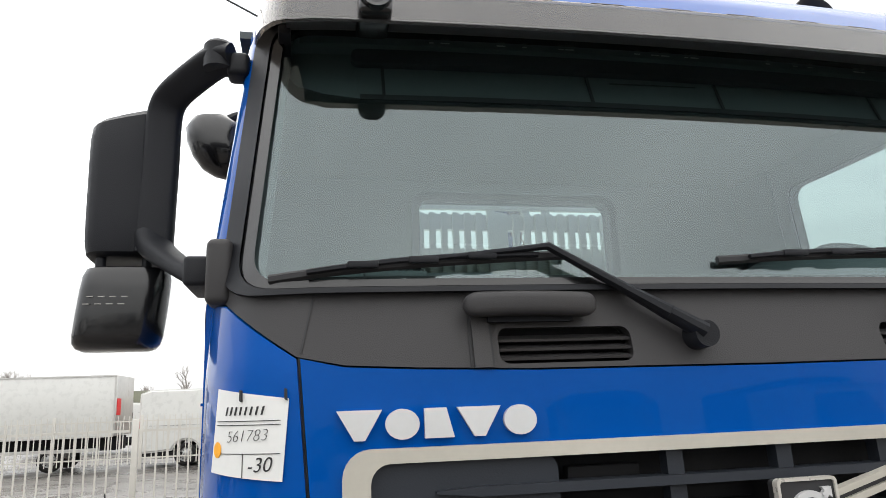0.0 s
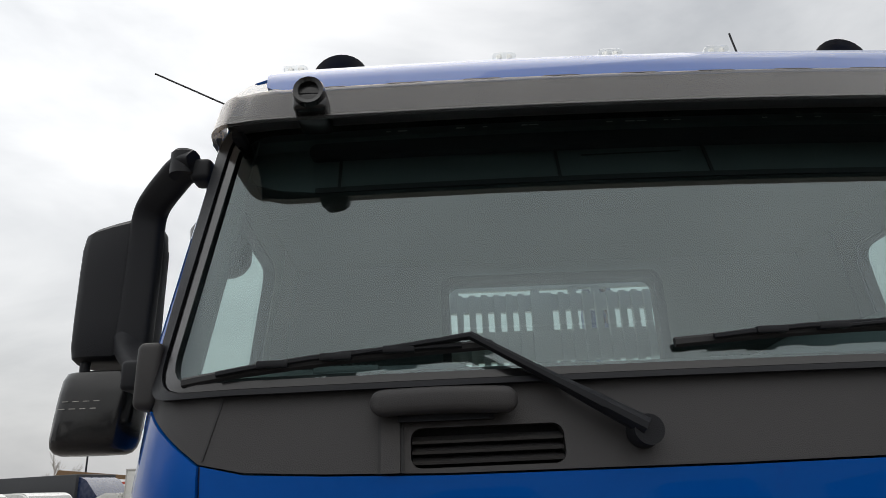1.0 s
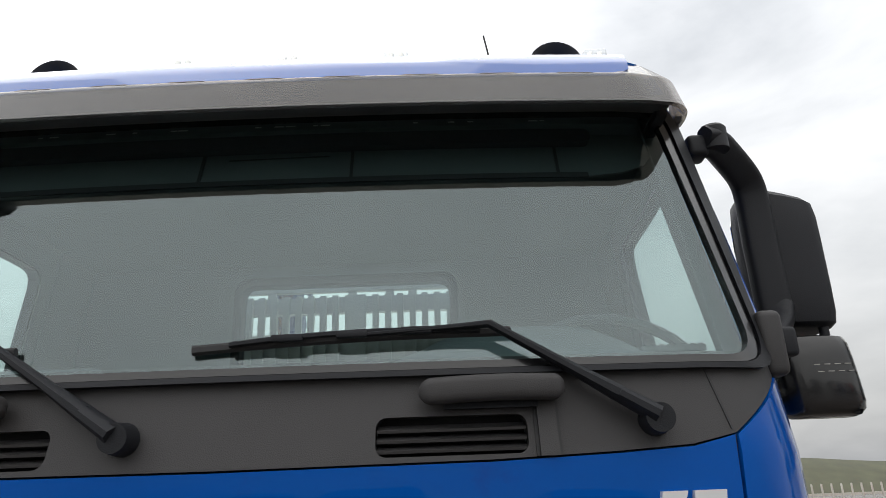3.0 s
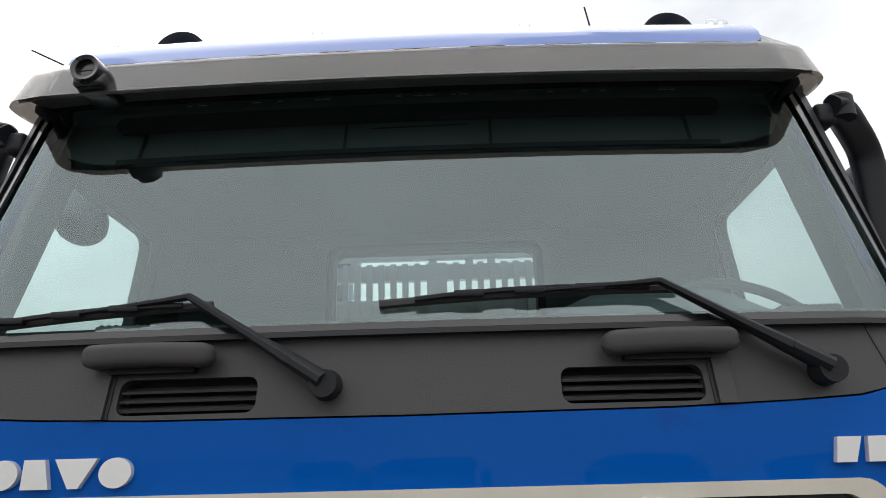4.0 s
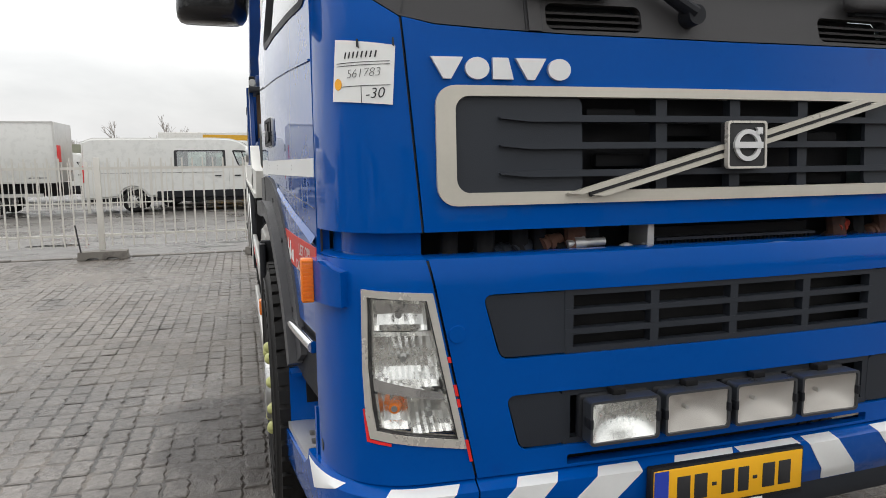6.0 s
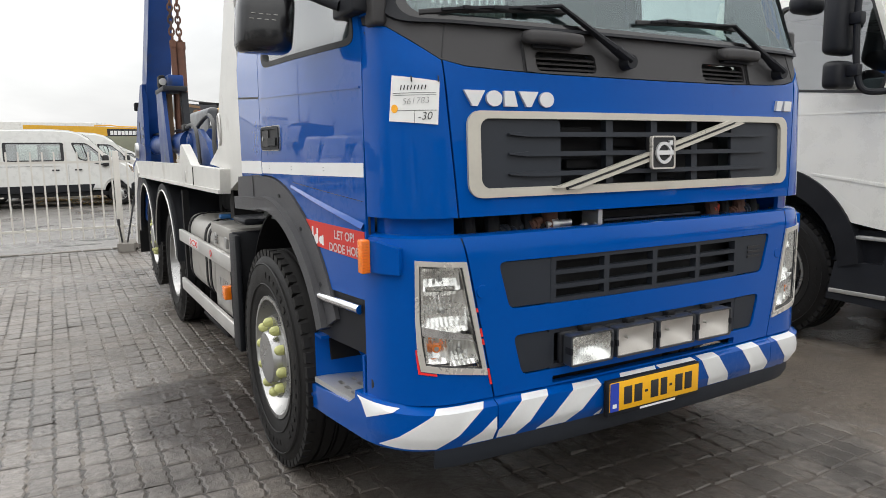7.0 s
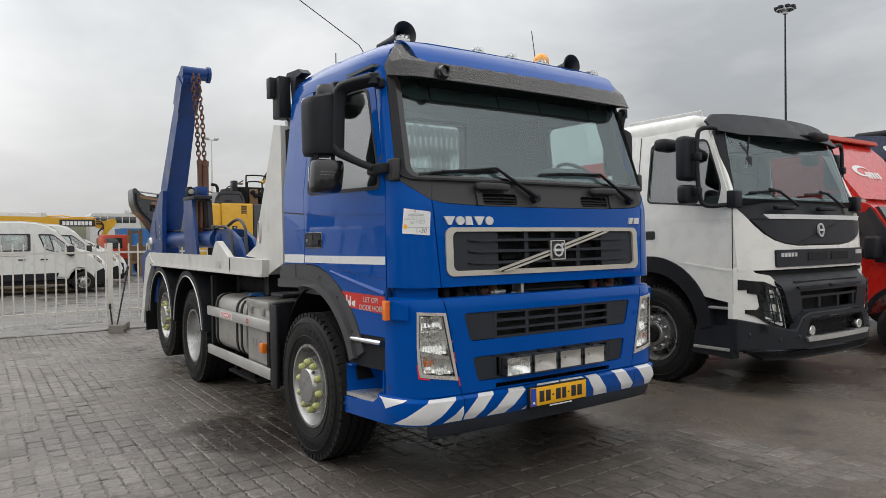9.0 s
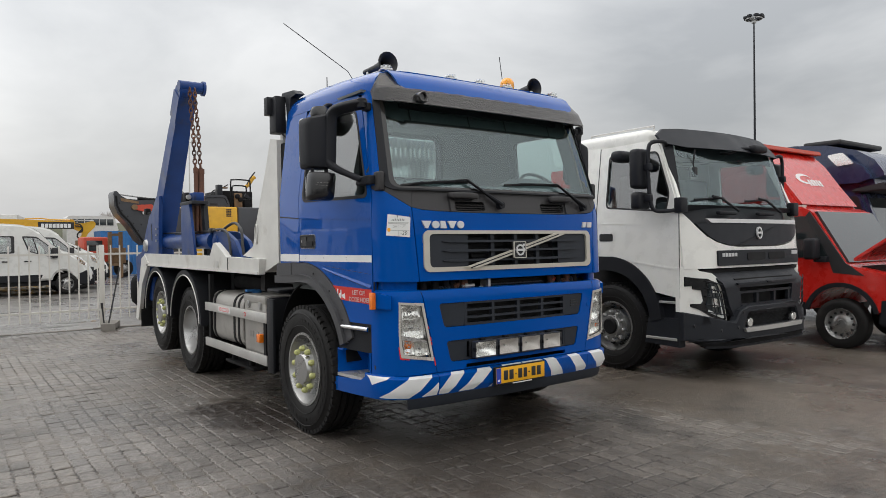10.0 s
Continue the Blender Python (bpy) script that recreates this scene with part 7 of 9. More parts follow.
def rim_wheel(parent, at, turn, r=0.35, width=0.22, rim=0.21, tyre_label="black tyre"):
    """A plain van wheel, its outer face towards -x."""
    bm = bmesh.new()
    lathe(bm, [(0.01, rim + 0.008), (0.0, rim), (0.02, rim - 0.015), (0.05, rim - 0.03), (0.045, rim * 0.6), (0.03, rim * 0.5), (0.025, rim * 0.3), (0.01, rim * 0.26), (0.01, 0.001)], (0, 0, 0), "x", 32)
    w = finish("wheel", bm, STEEL)
    w.parent = parent
    w.matrix_basis = pose(*at, 0, 0, turn)
    bm = bmesh.new()
    h = r - rim
    lathe(bm, [(0.03, rim - 0.01), (0.0, rim + 0.01), (-0.008, rim + 0.4 * h), (0.0, rim + 0.8 * h), (0.02, r - 0.006), (0.04, r), (width - 0.04, r), (width - 0.01, r - 0.03), (width - 0.01, rim)], (0, 0, 0), "x", 36)
    part("tyre", bm, RUBBER, w, tyre_label)
    for k in range(12):
        a = 2 * math.pi * k / 12
        bm = bmesh.new()
        rod(bm, (0.028, rim * 0.75 * math.cos(a), rim * 0.75 * math.sin(a)), (0.04, rim * 0.75 * math.cos(a), rim * 0.75 * math.sin(a)), rim * 0.09, None, 8)
        part("vent_hole", bm, INK, w)
    return w


lorry = thing("white_lorry", "cream white lorry with dark grey bumper and visor", "truck", "", (4.10, 0, 0))
lorry.scale = (1.042, 1, 1)
HW = 1.2


def lfront(y0, lean=0.0, bow=0.05):
    def to(x, z, w):
        e = max(0.0, abs(x) - 0.75) / 0.45
        return (x, y0 + bow * (x / HW) ** 2 + 0.16 * e ** 2.2 + lean * (z - 1.2) + w, z)
    return to


XL = [k * 0.15 for k in range(-8, 9)] + [-1.15, -1.1, -1.0, -0.95, -0.85, 0.85, 0.95, 1.0, 1.1, 1.15]


def lnose(y0, wrap=0.20, bow=0.05, start=0.72):
    """The lorry's lower front, drawn round the corners as far as the doors."""
    def to(x, z, w):
        e = max(0.0, abs(x) - start) / (HW - start)
        return (x, y0 + bow * (x / HW) ** 2 + wrap * e ** 2 + w, z)
    return to



for side in (-1, 1):
    def fl(y, z, w, side=side):
        return (side * (HW - max(0, z - 1.9) * 0.12 - w - 0.05 * max(0.0, 0.75 - y) ** 1.5), y, z)
    o = [(0.55, 0.90), *[(1.52 - 0.75 * math.cos(radians(a)), 0.6 + 0.75 * math.sin(radians(a))) for a in range(28, 91, 9)], (1.70, 1.35), (1.70, 2.66), (0.95, 2.68), (0.86, 2.62), (0.55, 1.85)]
    wn_o = round_poly([(0.72, 1.868), (1.55, 1.94), (1.55, 2.545), (0.88, 2.53), (0.69, 2.06)], 0.06)
    d = part("door", plate(o, [wn_o], 0.04, fl, (), (1.9,)), WHITE_LORRY, lorry, "cream white cab door")
    g = part("side_window", plate(wn_o, (), 0, lambda y, z, w: fl(y, z, w + 0.015)), SMOKED_GLASS, d)
    g.visible_shadow = False
    part("window_seal", ring([(p[0] + (p[0] - 1.14) * 0.04, p[1] + (p[1] - 2.22) * 0.06) for p in wn_o], wn_o, 0.02, lambda y, z, w: fl(y, z, w - 0.004)), INK, d)
    part("handle", plate(rrect(1.46, 1.66, 1.53, 1.62, 0.02), (), 0.01, lambda y, z, w: fl(y, z, w - 0.006)), INK, d)
    part("crease", plate([(0.57, 1.72), (1.69, 1.735), (1.69, 1.742), (0.57, 1.727)], (), 0.006, lambda y, z, w: fl(y, z, w - 0.004)), WHITE_LORRY, d)
    part("crease", plate([(0.57, 1.20), (1.16, 1.28), (1.18, 1.30), (0.57, 1.225)], (), 0.006, lambda y, z, w: fl(y, z, w - 0.004)), WHITE_LORRY, d)
    part("door_seam", plate([(0.546, 0.9), (0.556, 0.9), (0.556, 1.86), (0.546, 1.86)], (), 0.004, lambda y, z, w: fl(y, z, w - 0.003), (), (1.3,)), INK, d)
    part("door_seam", plate([(1.698, 1.36), (1.708, 1.36), (1.708, 2.66), (1.698, 2.66)], (), 0.004, lambda y, z, w: fl(y, z, w - 0.003), (), (1.9,)), INK, d)
    part("cab_side", plate([(1.705, 1.35), (2.15, 1.35), (2.15, 2.62), (2.0, 2.68), (1.705, 2.67)], (), 0.04, fl, (), (1.9,)), WHITE_LORRY, lorry)
    tr = [*[(1.52 - 0.75 * math.cos(radians(a)), 0.6 + 0.75 * math.sin(radians(a))) for a in range(5, 95, 9)], (2.15, 1.34), (2.15, 1.2), *[(1.52 - 0.60 * math.cos(radians(a)), 0.58 + 0.60 * math.sin(radians(a))) for a in range(92, 3, -8)]]
    part("arch_trim", plate(tr, (), 0.14, lambda y, z, w: fl(y, z, w - 0.02)), BLACK, lorry)
    st = part("step_panel", plate([(0.55, 0.36), (1.0, 0.38), (0.95, 0.66), (0.55, 0.68)], (), 0.1, lambda y, z, w: fl(y, z, w - 0.01)), GRAPHITE, lorry)
    part("tread", boxes((*sorted((side * 1.22, side * 1.0)), 0.58, 0.98, 0.43, 0.46), bevel=0.006), ALU, st)
    part("upper_tread", boxes((*sorted((side * 1.2, side * 1.05)), 0.6, 1.0, 0.835, 0.86), bevel=0.006), ALU, st)
    part("inner_panel", plate([(0.55, 0.66), (1.0, 0.66), (0.90, 0.9), (0.55, 0.9)], (), 0.02, lambda y, z, w: fl(y, z, w + 0.05)), BLACK, st)
    part("pillar", plate([(0.555, 1.86), (0.865, 2.62), (0.835, 2.62), (0.525, 1.86)], (), 0.05, lambda y, z, w: (side * (HW - 0.012 - max(0, z - 1.9) * 0.12 - w), y, z)), WHITE_LORRY, lorry)
    # mirrors on a bent tube
    arm = part("mirror_arm", tube(bmesh.new(), smooth_line([(side * 1.10, 0.78, 2.60), (side * 1.20, 0.74, 2.63), (side * 1.34, 0.79, 2.61), (side * 1.38, 0.80, 2.5), (side * 1.38, 0.80, 2.2), (side * 1.37, 0.78, 1.95), (side * 1.33, 0.74, 1.86), (side * 1.22, 0.62, 1.86), (side * 1.15, 0.58, 1.88)]), 0.022, 10), BLACK, lorry, "black tubular mirror arm")
    part("main_mirror", boxes((*sorted((side * 1.50, side * 1.27)), 0.84, 0.98, 2.11, 2.55), bevel=0.045, seg=3), BLACK, arm)
    part("wide_mirror", boxes((*sorted((side * 1.49, side * 1.28)), 0.84, 0.97, 1.88, 2.07), bevel=0.04, seg=3), BLACK, arm)
    part("kerb_mirror", boxes((*sorted((side * 1.48, side * 1.24)), 1.10, 1.26, 2.43, 2.56), bevel=0.05, seg=3), BLACK, arm)
    for z in (2.34, 2.0):
        part("clamp", boxes((*sorted((side * 1.41, side * 1.35)), 0.76, 0.86, z - 0.04, z + 0.04), bevel=0.012), BLACK, arm)
    part("bracket", boxes((*sorted((side * 1.22, side * 1.1)), 0.50, 0.60, 1.83, 2.0), bevel=0.015), BLACK, arm)
    # white lamp surround wrapped round the corner, and the lamp behind its guard
    o = [(side * x, z) for x, z in ((1.2, 1.235), (1.13, 1.258), (1.07, 1.245), (1.03, 1.195), (0.90, 1.168), (0.83, 1.11), (0.78, 1.0), (0.74, 0.86), (0.71, 0.72), (0.69, 0.625), (1.2, 0.752))]
    c = part("lamp_surround", plate(o, (), 0.05, lnose(0.30), XL, (0.9, 1.05)), WHITE_LORRY, lorry, "cream white panel round the headlamp")
    o = [(side * x, z) for x, z in ((1.165, 1.135), (1.06, 1.118), (0.97, 1.112), (0.865, 1.065), (0.79, 0.93), (0.75, 0.77), (0.725, 0.632), (0.80, 0.645), (0.93, 0.70), (1.04, 0.775), (1.115, 0.805), (1.115, 0.84), (1.02, 0.84), (1.0, 0.87), (1.02, 0.985), (1.10, 1.0), (1.10, 1.035), (1.165, 1.03))]
    hl = part("headlamp", plate(o, (), 0.03, lnose(0.285), XL), GLOSS_BLACK, lorry, "headlamp behind a black guard")
    o = round_poly([(side * x, z) for x, z in ((0.955, 1.075), (0.86, 1.035), (0.795, 0.88), (0.755, 0.668), (0.82, 0.69), (0.985, 0.795), (0.965, 0.93))], 0.02)
    part("lens", plate(o, (), 0.008, lnose(0.279), XL), DARK_GLASS, hl)
    for z0, z1, x0, x1 in ((0.955, 1.03, 0.865, 0.935), (0.80, 0.90, 0.84, 0.92)):
        part("reflector", plate(round_poly([(side * (x0 + 0.03), z1), (side * x1, z1), (side * (x1 - 0.005), z0), (side * x0, z0)], 0.015), (), 0.005, lnose(0.275)), REFLECTOR, hl)
    part("light_strip", plate([(side * x, z) for x, z in ((0.965, 0.775), (0.965, 0.745), (0.80, 0.675), (0.775, 0.675), (0.835, 0.97), (0.85, 0.975), (0.80, 0.70))], (), 0.005, lnose(0.274)), WHITE_TAPE, hl)
    for k, z in enumerate((0.715, 0.80, 0.885, 0.97, 1.05)):
        a, b = 0.735 + 0.022 * k, 1.0
        pts = [lnose(0.250 - 0.010 * math.sin(math.pi * f))(side * (a + (b - a) * f), z + 0.045 * f - 0.01, 0) for f in np.linspace(0, 1, 7)]
        part("guard_bar", tube(bmesh.new(), pts, 0.006, 6), BLACK, hl)
    for a, b in ((0.80, 0.90), (0.90, 0.97)):
        part("guard_bar", tube(bmesh.new(), [lnose(0.246)(side * (a + (b - a) * f), 0.68 + 0.38 * f, 0) for f in np.linspace(0, 1, 6)], 0.006, 6), BLACK, hl)
    bm = bmesh.new()
    lathe(bm, [(0, 0.001), (0, 0.044), (0.012, 0.05), (0.05, 0.05)], (side * 0.46, 0.175, 0.615), "y", 20)
    part("fog_lamp", bm, REFLECTOR, lorry, "round fog lamp in the bumper")
    for at, kind in (((side * 1.16, 1.52, 0.512), "out"), ((side * 1.16, 5.2, 0.512), "dish")):
        wl_ob = wheel(at, 0 if side < 0 else 180, kind, lorry, caps=False)
        if kind == "out":
            for k in range(10):
                a = 2 * math.pi * k / 10
                bm = bmesh.new()
                rod(bm, (0.088, 0.232 * math.cos(a), 0.232 * math.sin(a)), (0.112, 0.232 * math.cos(a), 0.232 * math.sin(a)), 0.026, None, 12)
                part("hand_hole", bm, INK, wl_ob)
            bm = bmesh.new()
            lathe(bm, [(0.0, 0.098), (-0.045, 0.092), (-0.055, 0.08), (-0.055, 0.001)], (0, 0, 0), "x", 24)
            part("hub_cap", bm, DARK, wl_ob, "black hub cap")
    part("mud_flap", boxes((*sorted((side * 1.18, side * 0.8)), 2.2, 2.24, 0.4, 1.2)), DARK, lorry)
part("front_panel", plate([(-1.17, 1.22), (1.17, 1.22), (1.19, 1.85), (1.16, 1.83), (1.10, 1.76), (1.02, 1.66), (0.93, 1.575), (0.80, 1.51), (0.62, 1.47), (0.4, 1.45), (-0.4, 1.45), (-0.62, 1.47), (-0.80, 1.51), (-0.93, 1.575), (-1.02, 1.66), (-1.10, 1.76), (-1.16, 1.83), (-1.19, 1.85)], (), 0.04, lfront(0.33, 0.05), XL), WHITE_LORRY, lorry, "cream white front panel")
part("badge_panel", plate([(-1.04, 1.715), (-0.98, 1.65), (-0.89, 1.575), (-0.76, 1.515), (-0.58, 1.48), (-0.4, 1.466), (0.4, 1.466), (0.58, 1.48), (0.76, 1.515), (0.89, 1.575), (0.98, 1.65), (1.04, 1.715)], (), 0.03, lfront(0.330, 0.05), XL), GRAPHITE, lorry)
part("pale_strip", plate([(-0.86, 1.722), (0.86, 1.722), (0.93, 1.768), (-0.93, 1.768)], (), 0.02, lfront(0.32, 0.05), XL), SILVER, lorry)
part("cowl", plate([(-1.05, 1.725), (1.05, 1.725), (1.1, 1.78), (1.13, 1.93), (-1.13, 1.93), (-1.1, 1.78)], (), 0.04, lfront(0.33, 0.3), XL), BLACK, lorry)
for x in (-0.45, 0.35):
    part("grab_handle", boxes((x - 0.17, x + 0.17, 0.43, 0.49, 1.82, 1.86), bevel=0.015), BLACK, lorry)
part("badge_ring", ring(ellipse(0, 1.61, 0.055, 0.072, 28), ellipse(0, 1.61, 0.038, 0.054, 28), 0.02, lfront(0.305, 0.05)), SILVER, lorry)
part("badge_bar", plate([(-0.05, 1.60), (0.05, 1.60), (0.05, 1.622), (-0.05, 1.622)], (), 0.014, lfront(0.30, 0.05)), SILVER, lorry)
part("diagonal_trim", plate([(-0.4, 1.48), (0.36, 1.69), (0.42, 1.69), (-0.3, 1.48)], (), 0.016, lfront(0.318, 0.05), XL), BLACK, lorry)
nb = part("name_band", plate(rrect(-0.80, 0.92, 1.245, 1.415, 0.02), (), 0.03, lfront(0.315, 0.0), XL), GRAPHITE, lorry)
for k in range(5):
    part("raised_mark", plate([(-0.74 + k * 0.055, 1.345), (-0.70 + k * 0.055, 1.345), (-0.70 + k * 0.055, 1.385), (-0.74 + k * 0.055, 1.385)], (), 0.01, lfront(0.308)), SILVER, nb)
part("raised_mark", plate([(0.70, 1.35), (0.86, 1.35), (0.86, 1.395), (0.70, 1.395)], (), 0.01, lfront(0.308), (0.75, 0.8)), SILVER, nb)
for x in (-0.28, 0.16):
    part("mesh_opening", plate(rrect(x, x + 0.36, 1.30, 1.385, 0.02), (), 0.01, lfront(0.307), XL), DEEP, nb)
part("slot", plate([(-1.0, 1.14), (1.0, 1.14), (1.1, 1.24), (-1.1, 1.24)], (), 0.02, lfront(0.42), XL), DEEP, lorry)
gr_o = [(-0.88, 1.165), (0.88, 1.165), (0.80, 1.0), (0.73, 0.80), (0.66, 0.69), (-0.66, 0.69), (-0.73, 0.80), (-0.80, 1.0)]
gr = part("lower_grille", plate(gr_o, [round_poly([(-0.56, 1.0), (0.56, 1.0), (0.52, 0.80), (-0.52, 0.80)], 0.015)], 0.05, lnose(0.235), XL, (0.8, 1.0, 1.06, 1.1)), GRAPHITE, lorry, "dark grey lower grille with three openings")
for v in gr.data.vertices:
    if v.co.z > 1.055:
        v.co.y += 1.1 * (v.co.z - 1.055)
part("step_lip", plate(round_poly([(-0.62, 1.055), (0.62, 1.055), (0.60, 1.03), (-0.60, 1.03)], 0.01), (), 0.05, lnose(0.215), XL), GRAPHITE, gr)
part("step_recess", boxes((-0.60, 0.60, 0.27, 0.40, 1.085, 1.10)), DEEP, gr)
part("lip_latch", boxes((-0.06, 0.06, 0.20, 0.24, 1.035, 1.06), bevel=0.006), BLACK, gr)
part("crossbar", plate([(-0.55, 0.955), (0.55, 0.955), (0.55, 0.93), (-0.55, 0.93)], (), 0.03, lnose(0.245), XL), GRAPHITE, gr)
for x in (-0.53, -0.19, 0.17, 0.50):
    part("upright", plate([(x - 0.022, 0.80), (x + 0.022, 0.80), (x + 0.022, 0.945), (x - 0.022, 0.945)], (), 0.04, lnose(0.25)), GRAPHITE, gr)
part("sill_bar", plate([(-0.54, 0.815), (0.54, 0.815), (0.53, 0.795), (-0.53, 0.795)], (), 0.05, lnose(0.228), XL), GRAPHITE, gr)
part("backing", boxes((-0.95, 0.95, 0.40, 0.42, 0.5, 1.2)), DEEP, gr)
bp_o = [(-1.2, 0.755), (-0.70, 0.630), (-0.625, 0.755), (-0.50, 0.80), (0.50, 0.80), (0.625, 0.755), (0.70, 0.630), (1.2, 0.755), (1.2, 0.44), (0.95, 0.40), (0.50, 0.44), (-0.50, 0.44), (-0.95, 0.40), (-1.2, 0.44)]
bp = part("bumper", plate(bp_o, [round_poly([(-0.56, 0.565), (0.56, 0.565), (0.50, 0.725), (-0.50, 0.725)], 0.03)], 0.10, lnose(0.155, 0.27, 0.10, 0.55), XL, (0.5, 0.6, 0.7)), GRAPHITE, lorry, "dark grey bumper with fog lamps")
bmesh_edges = bmesh.new()
bmesh_edges.from_mesh(bp.data)
bmesh.ops.recalc_face_normals(bmesh_edges, faces=bmesh_edges.faces)
bmesh.ops.bevel(bmesh_edges, geom=[e for e in bmesh_edges.edges if len(e.link_faces) == 2 and e.calc_face_angle(0) > 1.0], offset=0.014, segments=2, affect="EDGES")
bmesh_edges.to_mesh(bp.data)
bmesh_edges.free()
for side in (-1, 1):
    for x, z in ((1.10, 0.60), (0.86, 0.545), (0.66, 0.57), (0.585, 0.735)):
        p = lnose(0.150, 0.27, 0.10, 0.55)(side * x, z, 0)
        part("bolt_hole", lathe(bmesh.new(), [(0, 0.001), (0, 0.016), (0.01, 0.02)], p, "y", 12), INK, bp)
    part("bumper_side", plate([(0.50, 0.44), (0.62, 0.45), (0.62, 0.70), (0.50, 0.735)], (), 0.06, lambda y, z, w, side=side: (side * (HW + 0.004 - w), y, z)), GRAPHITE, bp)
for j in range(3):
    part("mesh_wire", tube(bmesh.new(), [lnose(0.235)(x, 0.60 + 0.045 * j + (0.016 if k % 2 else -0.016), 0) for k, x in enumerate(np.arange(-0.5, 0.51, 0.05))], 0.005, 5), BLACK, bp)
part("mesh_back", plate([(-0.58, 0.55), (0.58, 0.55), (0.52, 0.74), (-0.52, 0.74)], (), 0.01, lnose(0.27), XL), DEEP, bp)
sk = part("bumper_step", plate([(-0.60, 0.56), (0.60, 0.56), (0.57, 0.515), (-0.57, 0.515)], (), 0.07, lnose(0.125, 0.2, 0.10), XL), ALU, bp, "bright metal step along the bumper")
for x in np.arange(-0.54, 0.55, 0.06):
    part("step_stud", boxes((x - 0.012, x + 0.012, *sorted((lnose(0.135, 0.2, 0.1)(x, 0, 0)[1], lnose(0.175, 0.2, 0.1)(x, 0, 0)[1])), 0.558, 0.566)), STEEL, sk)
part("under_panel", plate([(-1.12, 0.43), (1.12, 0.43), (0.98, 0.365), (-0.98, 0.365)], (), 0.04, lnose(0.20, 0.25, 0.10, 0.6), XL), DARK, bp)
part("under_lip", plate([(-1.0, 0.372), (1.0, 0.372), (1.0, 0.350), (-1.0, 0.350)], (), 0.03, lnose(0.185, 0.25, 0.10, 0.6), XL), BLACK, bp)
ws_o = round_poly([(-1.11, 1.925), (1.11, 1.925), (1.02, 2.64), (-1.02, 2.64)], 0.06)
w = part("windscreen", plate(ws_o, (), 0, lfront(0.20, 0.33), XL), CLEAR, lorry)
w.visible_shadow = False
part("windscreen_seal", ring(round_poly([(-1.182, 1.87), (1.182, 1.87), (1.092, 2.69), (-1.092, 2.69)], 0.06), ws_o, 0.03, lfront(0.19, 0.33)), BLACK, w)
for px_, ex, tx in ((-0.35, -0.6, -1.0), (0.55, 0.3, -0.15)):
    bm = bmesh.new()
    tube(bm, [lfront(0.15, 0.33)(px_, 1.86, 0), lfront(0.15, 0.33)(ex, 2.0, 0), lfront(0.15, 0.33)(ex - 0.15, 2.02, 0)], 0.014, 8)
    tube(bm, [lfront(0.16, 0.33)(tx, 1.98, 0), lfront(0.16, 0.33)(ex + 0.05, 2.01, 0)], 0.012, 6)
    part("wiper", bm, BLACK, w)
part("sun_visor", plate([(-1.17, 2.62), (-0.9, 2.575), (0.9, 2.575), (1.17, 2.60), (1.17, 2.67), (1.02, 2.765), (0.86, 2.80), (-0.85, 2.815), (-1.05, 2.80), (-1.17, 2.72)], (), 0.03, lambda x, z, w: (x, 0.49 + 0.24 * (x / HW) ** 2 + 0.8 * (z - 2.56) + w, z), XL, (2.62, 2.7, 2.78)), GRAPHITE, lorry, "dark grey sun visor")
part("front_mirror", boxes((0.12, 0.42, 0.45, 0.55, 2.58, 2.67), bevel=0.035, seg=3), BLACK, lorry)
part("front_mirror_arm", tube(bmesh.new(), smooth_line([(0.2, 0.5, 2.62), (0.0, 0.55, 2.62), (-0.15, 0.6, 2.56), (-0.2, 0.7, 2.56)]), 0.016, 8), BLACK, lorry)
part("roof", boxes((-1.10, 1.10, 1.02, 2.14, 2.60, 2.83), bevel=0.09, seg=4), WHITE_LORRY, lorry)
part("roof_rail", tube(bmesh.new(), [(-0.95, 1.05, 2.82), (-0.95, 1.05, 2.87), (-0.95, 2.0, 2.87), (-0.95, 2.0, 2.8)], 0.012, 6), ALU, lorry)
part("back_wall", boxes((-1.13, 1.13, 2.08, 2.12, 1.2, 2.7)), WHITE_LORRY, lorry)
part("cab_lining", boxes((-1.08, 1.08, 2.0, 2.05, 1.2, 2.6)), CABIN, lorry)
part("dashboard", boxes((-1.08, 1.08, 0.62, 0.95, 1.6, 1.97), bevel=0.04), DASH, lorry)
part("cab_floor", boxes((-1.12, 1.12, 0.5, 2.1, 1.2, 1.25)), DARK, lorry)
part("seat", boxes((-0.8, -0.3, 1.5, 1.75, 1.3, 2.35), bevel=0.07, seg=3), SEAT, lorry)
part("seat", boxes((0.3, 0.8, 1.5, 1.75, 1.3, 2.35), bevel=0.07, seg=3), SEAT, lorry)
part("sun_blind", plate(round_poly([(-0.96, 2.66), (-0.96, 2.47), (0.96, 2.47), (0.96, 2.66)], 0.07), (), 0.01, lfront(0.24, 0.33), XL), SEAT, lorry)
part("engine_block", boxes((-0.7, 0.7, 0.6, 2.6, 0.4, 1.2), bevel=0.05), DARK, lorry)
part("frame_rail", boxes((-0.46, -0.38, 0.5, 7.5, 0.75, 1.02)), DARK, lorry)
part("frame_rail", boxes((0.38, 0.46, 0.5, 7.5, 0.75, 1.02)), DARK, lorry)
part("sensor_mast", tube(bmesh.new(), smooth_line([(-0.83, 0.60, 2.55), (-0.83, 0.62, 2.42), (-0.83, 0.62, 2.35)]), 0.01, 6), INK, lorry)
part("sensor_pod", boxes((-0.86, -0.80, 0.58, 0.64, 2.24, 2.36), bevel=0.02), INK, lorry)

